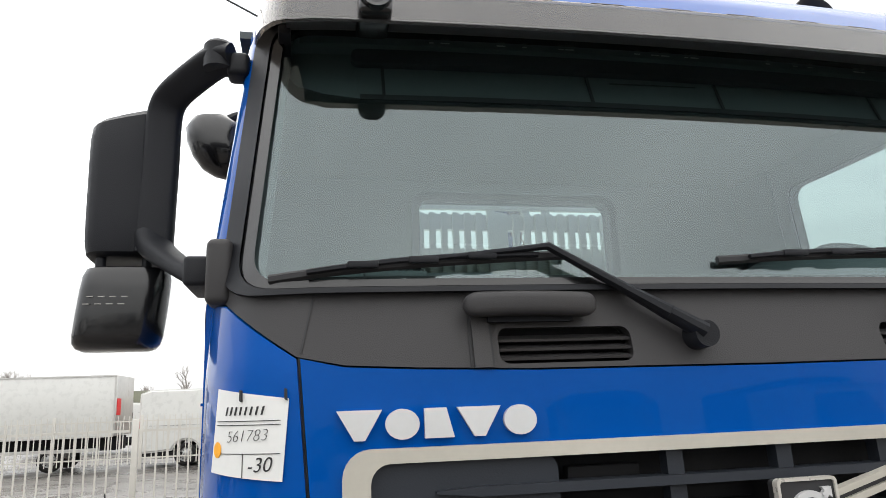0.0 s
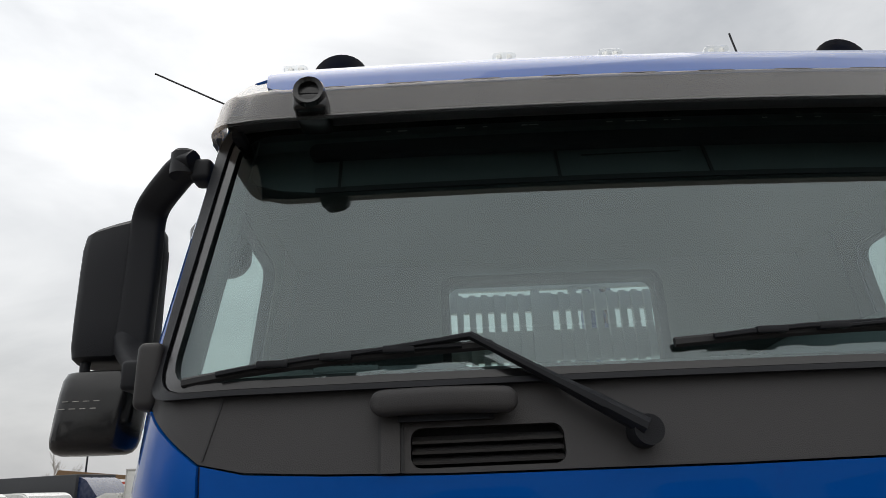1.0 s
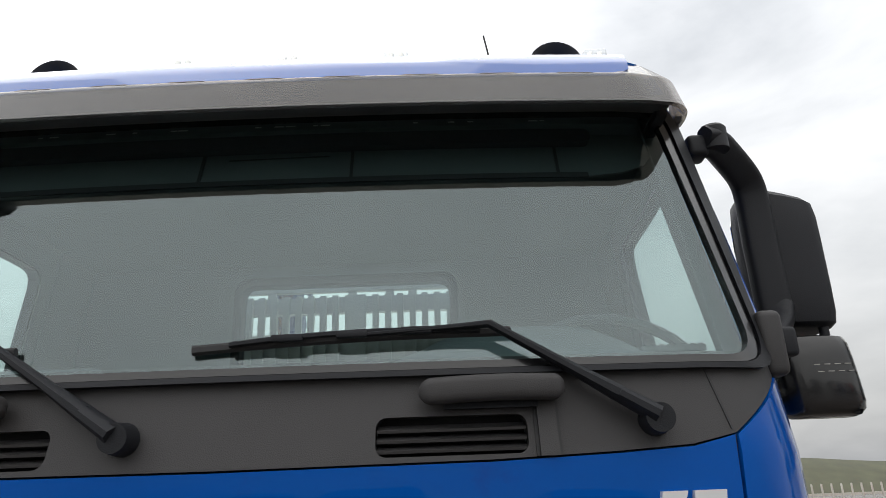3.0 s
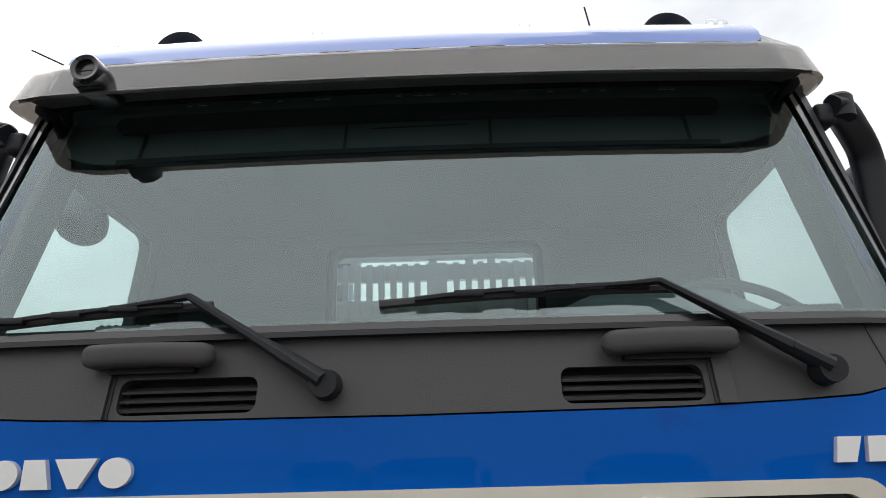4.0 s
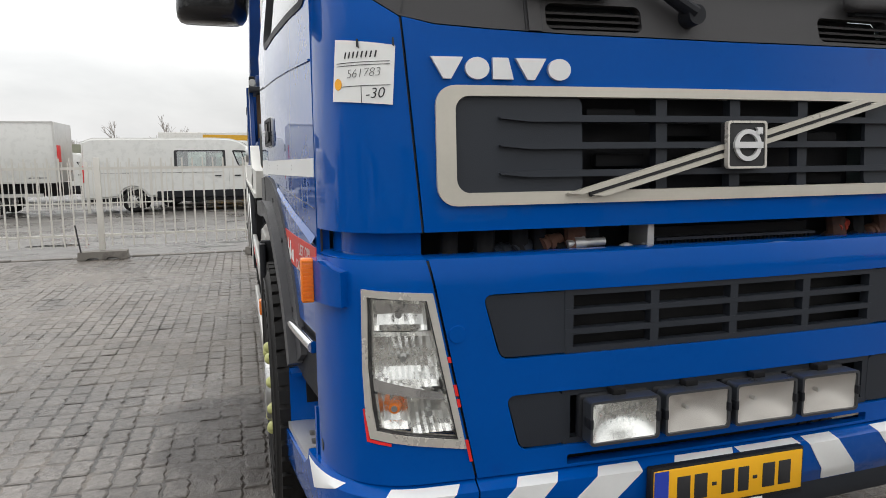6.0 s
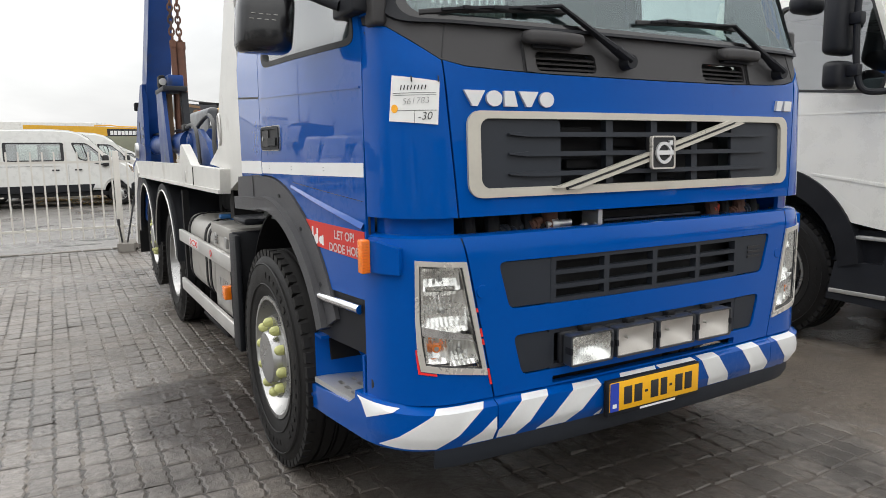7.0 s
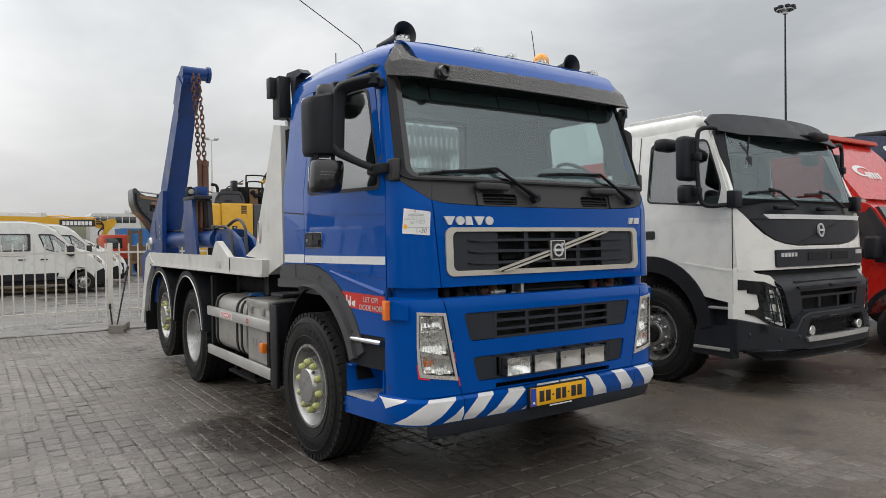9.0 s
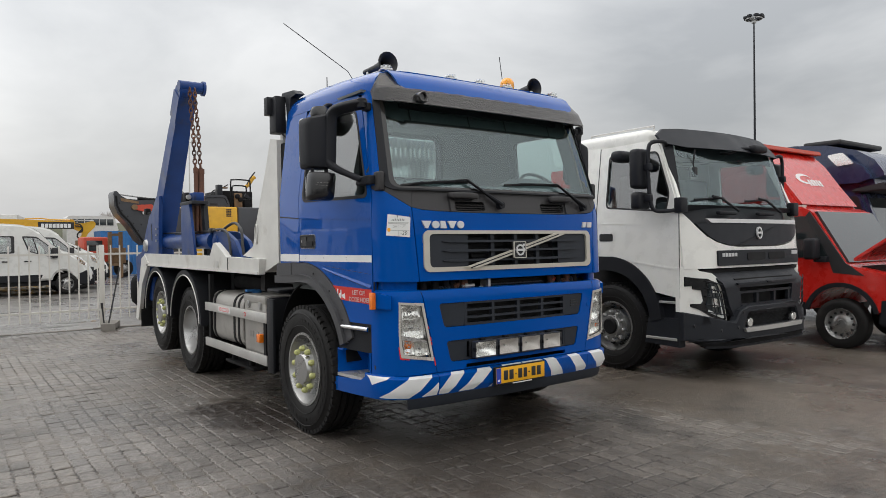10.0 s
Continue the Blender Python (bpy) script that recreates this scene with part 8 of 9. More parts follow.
# ---- red van with an open bonnet ----
rv = thing("red_box_van", "red box van with a roof deflector and open bonnet", "van", "", (6.45, 0, 0))


def rside(x0, depth):
    return lambda y, z, w: (x0 + w * depth, y, z)


def slab(name, outline, x0, x1, material, parent, label="", bevel=0.02, holes=()):
    bm = plate(outline, holes, x1 - x0, lambda y, z, w: (x0 + w, y, z))
    if bevel:
        bmesh.ops.recalc_face_normals(bm, faces=bm.faces)
        bmesh.ops.dissolve_limit(bm, angle_limit=0.01, verts=bm.verts, edges=bm.edges)
        bmesh.ops.bevel(bm, geom=[e for e in bm.edges if len(e.link_faces) == 2 and e.calc_face_angle(0) > 0.6], offset=bevel, segments=2, affect="EDGES")
    return part(name, bm, material, parent, label)


arch = [(0.47 + 0.44 * math.cos(radians(a)), 0.42 + 0.44 * math.sin(radians(a))) for a in range(12, 169, 12)]
slab("body", [(2.6, 0.50), *arch, (-0.38, 0.5), (-0.46, 0.80), (-0.40, 0.98), (-0.1, 1.06), (0.34, 1.15), (0.42, 1.2), (0.86, 1.93), (1.02, 2.0), (2.6, 2.02)], 0.0, 2.0, RED_BODY, rv, "red cab body", 0.025)
slab("windscreen", [(0.385, 1.20), (0.815, 1.925), (0.86, 1.92), (0.43, 1.19)], 0.09, 1.91, DARK_GLASS, rv, "", 0)
part("side_window", plate(round_poly([(0.62, 1.27), (1.35, 1.25), (1.35, 1.86), (0.93, 1.86)], 0.04), (), 0.02, rside(-0.006, 1)), DARK_GLASS, rv)
part("black_pillar", plate([(1.36, 1.2), (1.75, 1.2), (1.75, 1.92), (1.36, 1.92)], (), 0.02, rside(-0.007, 1)), INK, rv)
part("wing_panel", plate([(0.16, 1.02), (0.56, 1.05), (0.62, 1.22), (0.94, 1.86), (0.88, 1.925), (0.40, 1.19)], (), 0.02, rside(-0.006, 1)), INK, rv)
part("black_skirt", plate([(2.6, 0.42), (0.95, 0.42), (0.95, 0.62), (2.6, 0.60)], (), 0.03, rside(-0.012, 1)), BLACK, rv)
ar2 = [(0.47 + 0.50 * math.cos(radians(a)), 0.42 + 0.50 * math.sin(radians(a))) for a in range(12, 169, 12)]
part("arch_trim", plate(ar2 + arch[::-1], (), 0.05, rside(-0.02, 1)), BLACK, rv)
slab("front_bumper", [(0.0, 0.35), (-0.42, 0.35), (-0.48, 0.55), (-0.44, 0.78), (-0.02, 0.72)], -0.01, 2.01, BLACK, rv, "", 0.03)
slab("headlamp", [(-0.10, 0.98), (-0.40, 0.90), (-0.42, 1.02), (-0.25, 1.10)], -0.008, 0.25, REFLECTOR, rv, "", 0.01)
slab("bonnet", [(0.35, 1.25), (-0.42, 1.78), (-0.45, 1.75), (0.33, 1.21)], 0.1, 1.9, RED_BODY, rv, "raised red bonnet", 0.01)
slab("engine", [(0.35, 1.0), (-0.30, 0.95), (-0.30, 1.04), (0.30, 1.15)], 0.2, 1.8, DARK, rv, "", 0.02)
SLOPE = ((1.0, 2.0), (1.30, 2.40), (1.52, 2.72), (1.74, 2.95))
slab("roof_deflector", [*SLOPE, (2.6, 2.97), (2.6, 2.0)], 0.06, 1.94, RED_BODY, rv, "red roof air deflector", 0.05)
slab("roof_edge", [(1.62, 2.93), (1.80, 2.94), (1.80, 3.0), (1.64, 3.0)], 0.0, 1.98, RED_CAB, rv, "", 0.01)
slab("box_body", [(2.65, 0.85), (6.0, 0.85), (6.0, 2.95), (2.65, 2.95)], -0.05, 2.05, RED_BODY, rv, "", 0.02)


def on_slope(x, z, w):
    return (x, float(np.interp(z, [q[1] for q in SLOPE], [q[0] for q in SLOPE])) - 0.008 + w, z)


part("pale_mark", ring(ellipse(0.80, 2.47, 0.24, 0.085, 28), ellipse(0.86, 2.465, 0.19, 0.055, 28), 0.004, on_slope), WHITE_TAPE, rv)
for x in (0.86, 0.95, 1.04, 1.13, 1.22):
    part("pale_mark", plate([(x, 2.36), (x + 0.06, 2.36), (x + 0.06, 2.46), (x, 2.46)], (), 0.004, on_slope), WHITE_TAPE, rv)
part("teal_label", plate([(1.30, 1.16), (1.75, 1.14), (1.75, 1.27), (1.22, 1.27)], (), 0.004, rside(-0.006, 1)), TEAL, rv)
part("marker_lamp", boxes((0.10, 0.24, 1.03, 1.12, 1.985, 2.03), bevel=0.01), CREAM, rv)
part("door_mirror", boxes((-0.26, -0.05, 0.70, 0.86, 1.24, 1.54), bevel=0.04, seg=3), BLACK, rv)
part("mirror_arm", boxes((-0.08, 0.02, 0.62, 0.80, 1.20, 1.28), bevel=0.01), BLACK, rv)
rim_wheel(rv, (-0.01, 0.47, 0.345), 0)
rim_wheel(rv, (2.01, 0.47, 0.345), 180)
rim_wheel(rv, (-0.01, 4.6, 0.345), 0)

# ---- navy lorry behind it ----
nv = thing("navy_lorry", "dark navy lorry with a tall roof fairing", "truck", "", (9.5, 0, 0))
slab("cab", [(1.15, 0.5), (1.12, 1.5), (1.42, 2.36), (3.3, 2.36), (3.3, 0.5)], 0.0, 2.45, NAVY, nv, "", 0.06)
slab("windscreen", [(1.12, 1.5), (1.38, 2.25), (1.41, 2.24), (1.15, 1.49)], 0.15, 2.3, DARK_GLASS, nv, "", 0)
part("side_window", plate(round_poly([(1.26, 1.52), (2.9, 1.52), (2.9, 2.28), (1.50, 2.28)], 0.05), (), 0.02, rside(-0.008, 1)), DARK_GLASS, nv)
slab("roof_fairing", [(1.12, 2.46), (1.16, 2.70), (1.30, 2.92), (1.6, 3.12), (2.1, 3.26), (2.7, 3.32), (3.4, 3.30), (3.4, 2.38), (1.5, 2.34)], 0.02, 2.43, NAVY, nv, "navy rounded roof fairing", 0.17)
slab("visor", [(1.0, 2.36), (1.06, 2.50), (1.6, 2.40), (1.6, 2.34)], -0.02, 2.47, INK, nv, "", 0.02)
part("roof_lamp", plate(round_poly([(1.55, 2.86), (1.85, 2.84), (2.02, 3.05), (1.75, 3.08)], 0.05), (), 0.05, rside(-0.012, 1)), REFLECTOR, nv)
part("roof_vent", boxes((0.3, 2.1, 1.9, 2.6, 3.27, 3.37), bevel=0.04), INK, nv)
part("lamp", boxes((-0.14, -0.02, 1.72, 1.86, 2.14, 2.26), bevel=0.03), INK, nv)
for y in (1.9, 5.6):
    rim_wheel(nv, (0.02, y, 0.5), 0, 0.5, 0.3, 0.28)
slab("chassis", [(3.3, 0.7), (8.0, 0.7), (8.0, 1.0), (3.3, 1.0)], 0.7, 1.7, DARK, nv, "", 0)
mb = thing("red_car_mirror", "red vehicle mirror standing beyond the van", "mirror", "", (8.9, -0.55, 0))
part("housing", boxes((-0.1, 0.12, -0.08, 0.08, 1.45, 1.95), bevel=0.05, seg=3), RED_BODY, mb)
part("stem", boxes((-0.03, 0.03, -0.03, 0.03, 0.0, 1.5)), INK, mb)


# ---- fence ----
def fence_panel(x, y):
    """One two-metre fence panel with its post on a concrete foot, the post at its left end."""
    f = thing("picket_fence", "off-white steel picket fence panel on a concrete foot", "fence", "yard fence panels", (x, y, 0))
    part("post", boxes((-0.045, 0.045, -0.03, 0.03, 0.06, 1.58), bevel=0.006), FENCE_WHITE, f)
    for z in (1.41, 0.365):
        part("rail", boxes((0.045, 2.33, -0.018, 0.018, z - 0.018, z + 0.018)), FENCE_WHITE, f)
    for k in range(14):
        px_ = 0.155 + k * 0.157
        bm = boxes((px_ - 0.012, px_ + 0.012, -0.034, -0.018, 0.19, 1.57))
        part("picket", bm, FENCE_WHITE, f)
    return f


first = fence_panel(-10.61, 10.27)
for x in (-8.24, -5.87, -3.46, -1.19, 1.18, 3.55, 5.92):
    copy_thing(first, pose(x, 10.27, 0))
copy_thing(first, pose(-17.5, 20.9, 0))
for k in range(1, 6):
    copy_thing(first, pose(-17.5 + 2.37 * k, 20.9, 0))


def fence_foot(x, y, turn=0):
    f = thing("concrete_block", "weathered concrete fence foot with gripping slots", "fence foot", "fence feet", (x, y, 0), turn)
    part("block", plate([(-0.36, 0.0), (-0.24, 0.0), (-0.20, 0.035), (-0.07, 0.035), (-0.05, 0.0), (0.05, 0.0), (0.07, 0.035), (0.20, 0.035), (0.24, 0.0), (0.36, 0.0), (0.345, 0.125), (-0.345, 0.125)], (), 0.24, lambda a, b, w: (a, w - 0.12, b)), CONCRETE, f)
    return f


f0 = fence_foot(-10.61, 10.15)
for x, turn in ((-8.30, 2), (-5.83, -1), (-3.43, 1), (-1.07, 72), (1.18, 0)):
    copy_thing(f0, pose(x, 10.15, 0, 0, 0, turn))
bm = tube(bmesh.new(), [(-3.72, 10.0, 0.125), (-3.78, 10.02, 0.55)], 0.012, 8)
tagged(finish("iron_bar", bm, INK), "short black iron bar leaning on a fence foot", "bar")
bm = tube(bmesh.new(), [(-1.20, 10.05, 0.12), (-1.23, 10.05, 0.42)], 0.014, 8)
rod(bm, (-1.23, 10.05, 0.40), (-1.235, 10.05, 0.50), 0.022)
tagged(finish("iron_bar", bm, INK), "short black bar standing in a fence foot", "bar")
bm = tube(bmesh.new(), [(-1.13, 10.0, 0.12), (-1.0, 10.1, 0.70), (-0.90, 10.16, 1.15)], 0.014, 8)
tagged(finish("pole", bm, INK), "long black pole leaning by the fence", "pole")

# ---- edge of the paving: a row of gritty kerb stones ----
kerb_row = thing("kerb_row", "row of worn flush kerb stones beside the fence", "kerb", "", (0, 0, 0))
kerb_row["kind"] = "structure"
rnd = random.Random(5)
for k in range(44):
    x = -9.5 + k * 0.43
    part("kerb_stone", boxes((x, x + 0.41, 10.31, 10.43, -0.05, 0.006 + rnd.random() * 0.012), bevel=0.008), CONCRETE, kerb_row)


# ---- vans and lorries beyond the fence ----
def van(at, turn, label, group="white vans", high=2.33, paint=WHITE_BODY, windows=True):
    """A panel van; its nose towards +x, its middle line on y = 0, origin under the front axle."""
    v = thing("panel_van", label, "van", group, at, turn)
    def arch_at(c):
        return [(c + 0.42 * math.cos(radians(a)), 0.36 + 0.42 * math.sin(radians(a))) for a in range(165, 14, -15)]
    o = [(-5.75, 0.40), *arch_at(-4.3), *arch_at(0.0), (0.72, 0.34), (0.90, 0.40), (0.90, 0.66), (0.85, 0.80), (0.74, 1.0), (0.54, 1.19), (0.30, 1.32), (0.0, 1.42), (-0.38, 1.62), (-0.80, high - 0.26), (-1.02, high - 0.11), (-1.3, high - 0.03), (-1.75, high), (-5.4, high), (-5.72, high - 0.12)]
    top = high - 0.40
    door_pane = round_poly([(-1.28, top), (-0.86, top - 0.02), (-0.52, 1.62), (-0.26, 1.26), (-0.40, 1.21), (-1.10, 1.42)], 0.07)
    side_pane = round_poly([(-3.05, 1.37), (-1.48, 1.37), (-1.48, top), (-3.05, top)], 0.06)
    bm = plate(o, [door_pane, side_pane] if windows else [door_pane], 1.98, lambda a, b, w: (a, w - 0.99, b), (), (1.25,))
    bmesh.ops.recalc_face_normals(bm, faces=bm.faces)
    bmesh.ops.dissolve_limit(bm, angle_limit=0.01, verts=bm.verts, edges=bm.edges, delimit={"NORMAL"})
    rim_edges = [e for e in bm.edges if len(e.link_faces) == 2 and e.calc_face_angle(0) > 1.2 and not (-3.2 < (e.verts[0].co.x + e.verts[1].co.x) / 2 < -0.3 and 1.3 < (e.verts[0].co.z + e.verts[1].co.z) / 2 < high - 0.3)]
    bmesh.ops.bevel(bm, geom=rim_edges, offset=0.06, segments=3, affect="EDGES")
    for y in (-0.86, -0.7, -0.4, 0.0, 0.4, 0.7, 0.86):
        bmesh.ops.bisect_plane(bm, geom=bm.verts[:] + bm.edges[:] + bm.faces[:], plane_co=(0, y, 0), plane_no=(0, 1, 0))
    def bend(x, y, z):
        """The nose sweeps back and the sides lean in towards the roof."""
        k = min(1.0, max(0.0, (x + 0.5) / 1.1))
        return x - 0.22 * k * abs(y / 0.99) ** 4 - 0.04 * k * (y / 0.99) ** 2, y * (1 - 0.10 * max(0.0, z - 1.25)) * (1 - 0.05 * k * k), z
    for q in bm.verts:
        q.co = bend(*q.co)
    part("body", bm, paint, v)
    for s in (-1, 1):
        def sd(off, s=s):
            def to(a, b, w):
                p = bend(a + 0.2 * min(1.0, max(0.0, (a + 0.5) / 1.1)), s * 0.99, b)
                return (p[0], p[1] + s * (off - w), b)
            return to
        for pane, nm in ((door_pane, "door_window"), (side_pane, "side_window"))[:2 if windows else 1]:
            cx_, cz_ = sum(p[0] for p in pane) / len(pane), sum(p[1] for p in pane) / len(pane)
            g = part(nm, plate(pane, (), 0, sd(-0.01), (), (1.6, 1.8)), SIDE_GLASS, v)
            g.visible_shadow = False
            bm = bmesh.new()
            skin(bm, [[(q[0] + (cx_ - q[0]) * 0.04, y, q[1] + (cz_ - q[1]) * 0.04) for q in pane] for y in (s * 0.02, s * 0.90)], close=True)
            part("window_lining", thicken(bm, 0.004), CABIN, v)
            part("window_seal", ring(pane, [(p[0] + (cx_ - p[0]) * 0.11, p[1] + (cz_ - p[1]) * 0.13) for p in pane], 0.012, sd(0.006)), INK, g)
        part("quarter_light_bar", plate([(-0.99, top - 0.03), (-0.96, top - 0.03), (-0.80, 1.34), (-0.84, 1.35)], (), 0.01, sd(0.0)), INK, v)
        part("front_seat", boxes((-1.42, -1.22, *sorted((s * 0.72, s * 0.25)), 1.0, 1.72), bevel=0.06), CABIN, v)
        if windows:
            part("partition", plate([(-3.05, 1.37), (-2.75, 1.37), (-2.75, top), (-3.05, top)], (), 0.01, sd(-0.05)), CABIN, v)
        part("rub_strip", plate(round_poly([(-3.6, 0.44), (-0.80, 0.44), (-0.70, 0.66), (-3.6, 0.64)], 0.03), (), 0.012, sd(0.012)), BLACK, v)
        for a in (-1.83, -1.22):
            part("door_handle", plate(rrect(a, a + 0.20, 1.085, 1.125, 0.01), (), 0.02, sd(0.02)), INK, v)
        for a in (-1.39, -0.20):
            part("door_seam", plate([(a, 0.5), (a + 0.008, 0.5), (a + 0.008, 1.24), (a, 1.24)], (), 0.004, sd(0.002), (), ()), STEEL, v)
        part("slide_rail", plate([(-5.4, 1.22), (-1.6, 1.22), (-1.6, 1.235), (-5.4, 1.235)], (), 0.006, sd(0.004)), STEEL, v)
        part("door_mirror", boxes((-0.44, -0.27, *sorted((s * 0.95, s * 1.18)), 1.20, 1.54), bevel=0.045, seg=3), INK, v)
        part("headlamp", plate(round_poly([(0.44, 1.04), (0.60, 0.93), (0.62, 1.02), (0.48, 1.17), (0.36, 1.25)], 0.03), (), 0.02, sd(0.008)), REFLECTOR, v)
        part("bumper_corner", plate(round_poly([(0.40, 0.34), (0.74, 0.30), (0.74, 0.58), (0.66, 0.78), (0.42, 0.64)], 0.04), (), 0.02, sd(0.012)), BLACK, v)
        part("tail_lamp", boxes((-5.76, -5.68, *sorted((s * 0.99, s * 0.88)), 0.95, 1.45), bevel=0.01), RED_TAPE, v)
        for c in (0.0, -4.3):
            rim_wheel(v, (c, s * 0.985, 0.34), 90 if s < 0 else -90, 0.34, 0.2, 0.2)
    bm = bmesh.new()
    skin(bm, [[bend(x, y, z) for y in (-0.88, -0.8, -0.6, -0.3, 0.0, 0.3, 0.6, 0.8, 0.88)] for x, z in ((0.0, 1.42), (-0.38, 1.62), (-0.80, high - 0.26), (-0.96, high - 0.15))])
    for q in bm.verts:
        q.co += Vector((0.012, 0, 0.012))
    part("windscreen", thicken(bm, 0.006), VAN_GLASS, v)
    part("front_bumper", boxes((0.45, 0.88, -0.72, 0.72, 0.26, 0.62), bevel=0.06, seg=3), BLACK, v)
    part("grille", boxes((0.70, 0.885, -0.55, 0.55, 0.70, 0.86), bevel=0.02), INK, v)
    part("sill", boxes((-5.6, 0.6, -0.95, 0.95, 0.3, 0.42)), DARK, v)
    return v


van_main = van((-0.25, 22.89, 0), 0, "white panel van with dark side windows")
copy_thing(van_main, pose(0.60, 25.59, 0))
low_van = van((1.22, 28.4, 0), 0, "smaller white van with a low roof", high=2.06)
copy_thing(low_van, pose(-6.6, 31.5, 0))
for x, y, turn in ((-14.9, 26.7, -33), (-16.2, 24.6, -33), (-17.6, 22.5, -34)):
    copy_thing(van_main, pose(x, y, 0, 0, 0, turn))

bt = thing("box_lorry", "small white box lorry with grey box edges", "truck", "", (-6.65, 21.75, 0))
part("box_body", boxes((-3.80, 0.0, 0.02, 2.15, 0.98, 2.80), bevel=0.02), WHITE_BODY, bt)
for a, b in (((-3.81, 0.01), (2.765, 2.81)), ((-3.81, 0.01), (0.96, 1.01))):
    part("box_edge", boxes((a[0], a[1], 0.0, 0.03, b[0], b[1])), ALU, bt)
for x in (-3.81, -0.02):
    part("box_edge", boxes((x, x + 0.03, 0.0, 0.03, 0.98, 2.80)), ALU, bt)
part("grey_bar", boxes((-0.75, -0.25, 0.012, 0.02, 1.10, 1.14)), STEEL, bt)
part("tail_frame", boxes((0.0, 0.05, 0.02, 2.15, 0.98, 2.80), bevel=0.01), ALU, bt)
part("red_board", boxes((0.05, 0.07, 0.1, 0.5, 1.6, 2.1)), RED_TAPE, bt)
bm = plate([(-5.95, 0.42), (-3.95, 0.42), (-3.95, 2.08), (-4.45, 2.12), (-4.75, 1.98), (-5.35, 1.32), (-5.95, 1.12), (-6.05, 0.8)], (), 1.9, lambda a, b, w: (a, 0.1 + w, b))
bmesh.ops.recalc_face_normals(bm, faces=bm.faces)
bmesh.ops.bevel(bm, geom=[e for e in bm.edges if len(e.link_faces) == 2 and e.calc_face_angle(0) > 1.2], offset=0.06, segments=2, affect="EDGES")
part("cab", bm, WHITE_BODY, bt)
part("cab_window", plate(round_poly([(-5.2, 1.30), (-4.2, 1.28), (-4.2, 1.95), (-4.68, 1.95)], 0.04), (), 0.02, lambda a, b, w: (a, 0.09 + w, b)), DARK_GLASS, bt)
part("black_bumper", boxes((-6.1, -5.5, 0.08, 2.0, 0.3, 0.62), bevel=0.05), BLACK, bt)
part("chassis", boxes((-4.0, 0.0, 0.5, 1.7, 0.55, 0.95)), DARK, bt)
part("side_guard", boxes((-3.5, -0.4, 0.05, 0.09, 0.55, 0.65)), ALU, bt)
for x in (-5.3, -1.75):
    rim_wheel(bt, (x, 0.1, 0.35), 90, 0.35, 0.22, 0.2)
    rim_wheel(bt, (x, 2.0, 0.35), -90, 0.35, 0.22, 0.2)

dk = thing("tarpaulin_lorry", "dark box lorry with a rounded cab fairing", "truck", "", (-15.9, 29.5, 0), -20)
part("box_body", boxes((-5.5, 0.0, 0.0, 2.2, 0.9, 3.05), bevel=0.04), TARP, dk)
slabbed = plate([(0.0, 0.4), (0.0, 2.95), (0.4, 2.8), (1.1, 2.1), (1.9, 1.15), (2.0, 0.4)], (), 1.9, lambda a, b, w: (a, 0.15 + w, b))
part("cab", slabbed, NAVY, dk)
part("windscreen", boxes((0.85, 0.9, 0.1, 2.1, 1.4, 2.0)), DARK_GLASS, dk)
for x in (1.1, -3.6):
    rim_wheel(dk, (x, 0.1, 0.36), 90, 0.36, 0.22, 0.2)
    rim_wheel(dk, (x, 2.05, 0.36), -90, 0.36, 0.22, 0.2)

# ---- excavator and other plant behind the truck ----
ex = thing("excavator", "yellow excavator with black engine cover and rails", "excavator", "", (0, 12.9, 0))
for y in (0.1, 1.9):
    part("track", boxes((0.3, 3.7, y, y + 0.5, 0.0, 0.85), bevel=0.25, seg=3), DARK, ex)
part("turntable", boxes((1.2, 2.8, 0.5, 1.9, 0.8, 1.1), bevel=0.05), DARK, ex)
part("body", boxes((1.05, 1.605, 0.0, 2.3, 1.05, 2.49), bevel=0.05, seg=3), YELLOW, ex, "yellow engine housing")
part("side_door", boxes((1.612, 2.375, 0.008, 2.3, 1.05, 2.50), bevel=0.035, seg=3), YELLOW, ex, "yellow engine housing door")
part("radiator_housing", boxes((2.38, 3.0, 0.02, 2.28, 1.05, 2.50), bevel=0.04, seg=3), PLANT_GREY, ex, "dark grey radiator housing")
part("corner_panel", boxes((0.80, 1.045, 0.02, 2.28, 1.05, 2.48), bevel=0.10, seg=4), PLANT_GREY, ex, "dark grey corner panel")
bm = bmesh.new()
skin(bm, [[(1.47, y, 2.49), (1.50, y, 2.62), (1.57, y, 2.75), (1.64, y, 2.78), (2.05, y, 2.80), (2.12, y, 2.77), (2.19, y, 2.62), (2.22, y, 2.49)] for y in (0.10, 1.5)])
for e in (0.10, 1.5):
    bm.faces.new([q for q in bm.verts if abs(q.co.y - e) < 1e-4])
bmesh.ops.bevel(bm, geom=[e for e in bm.edges if e.calc_face_angle(0) > 1.2], offset=0.04, segments=3, affect="EDGES")
hood = part("engine_cover", bm, PLANT_GREY, ex, "black engine cover with a pressed rim")
part("rim_line", tube(bmesh.new(), smooth_line([(1.53, 0.095, 2.58), (1.60, 0.095, 2.69), (1.70, 0.095, 2.72), (2.02, 0.095, 2.73), (2.10, 0.095, 2.69), (2.15, 0.095, 2.58)], 4), 0.012, 6), GRAPHITE, hood)
part("handle_recess", boxes((1.72, 1.90, 0.088, 0.10, 2.54, 2.60), bevel=0.008), INK, hood)
for i in range(3):
    for k in range(5):
        part("vent_hole", boxes((2.085 + i * 0.045, 2.12 + i * 0.045, 0.002, 0.02, 2.255 + k * 0.04, 2.285 + k * 0.04)), INK, ex)
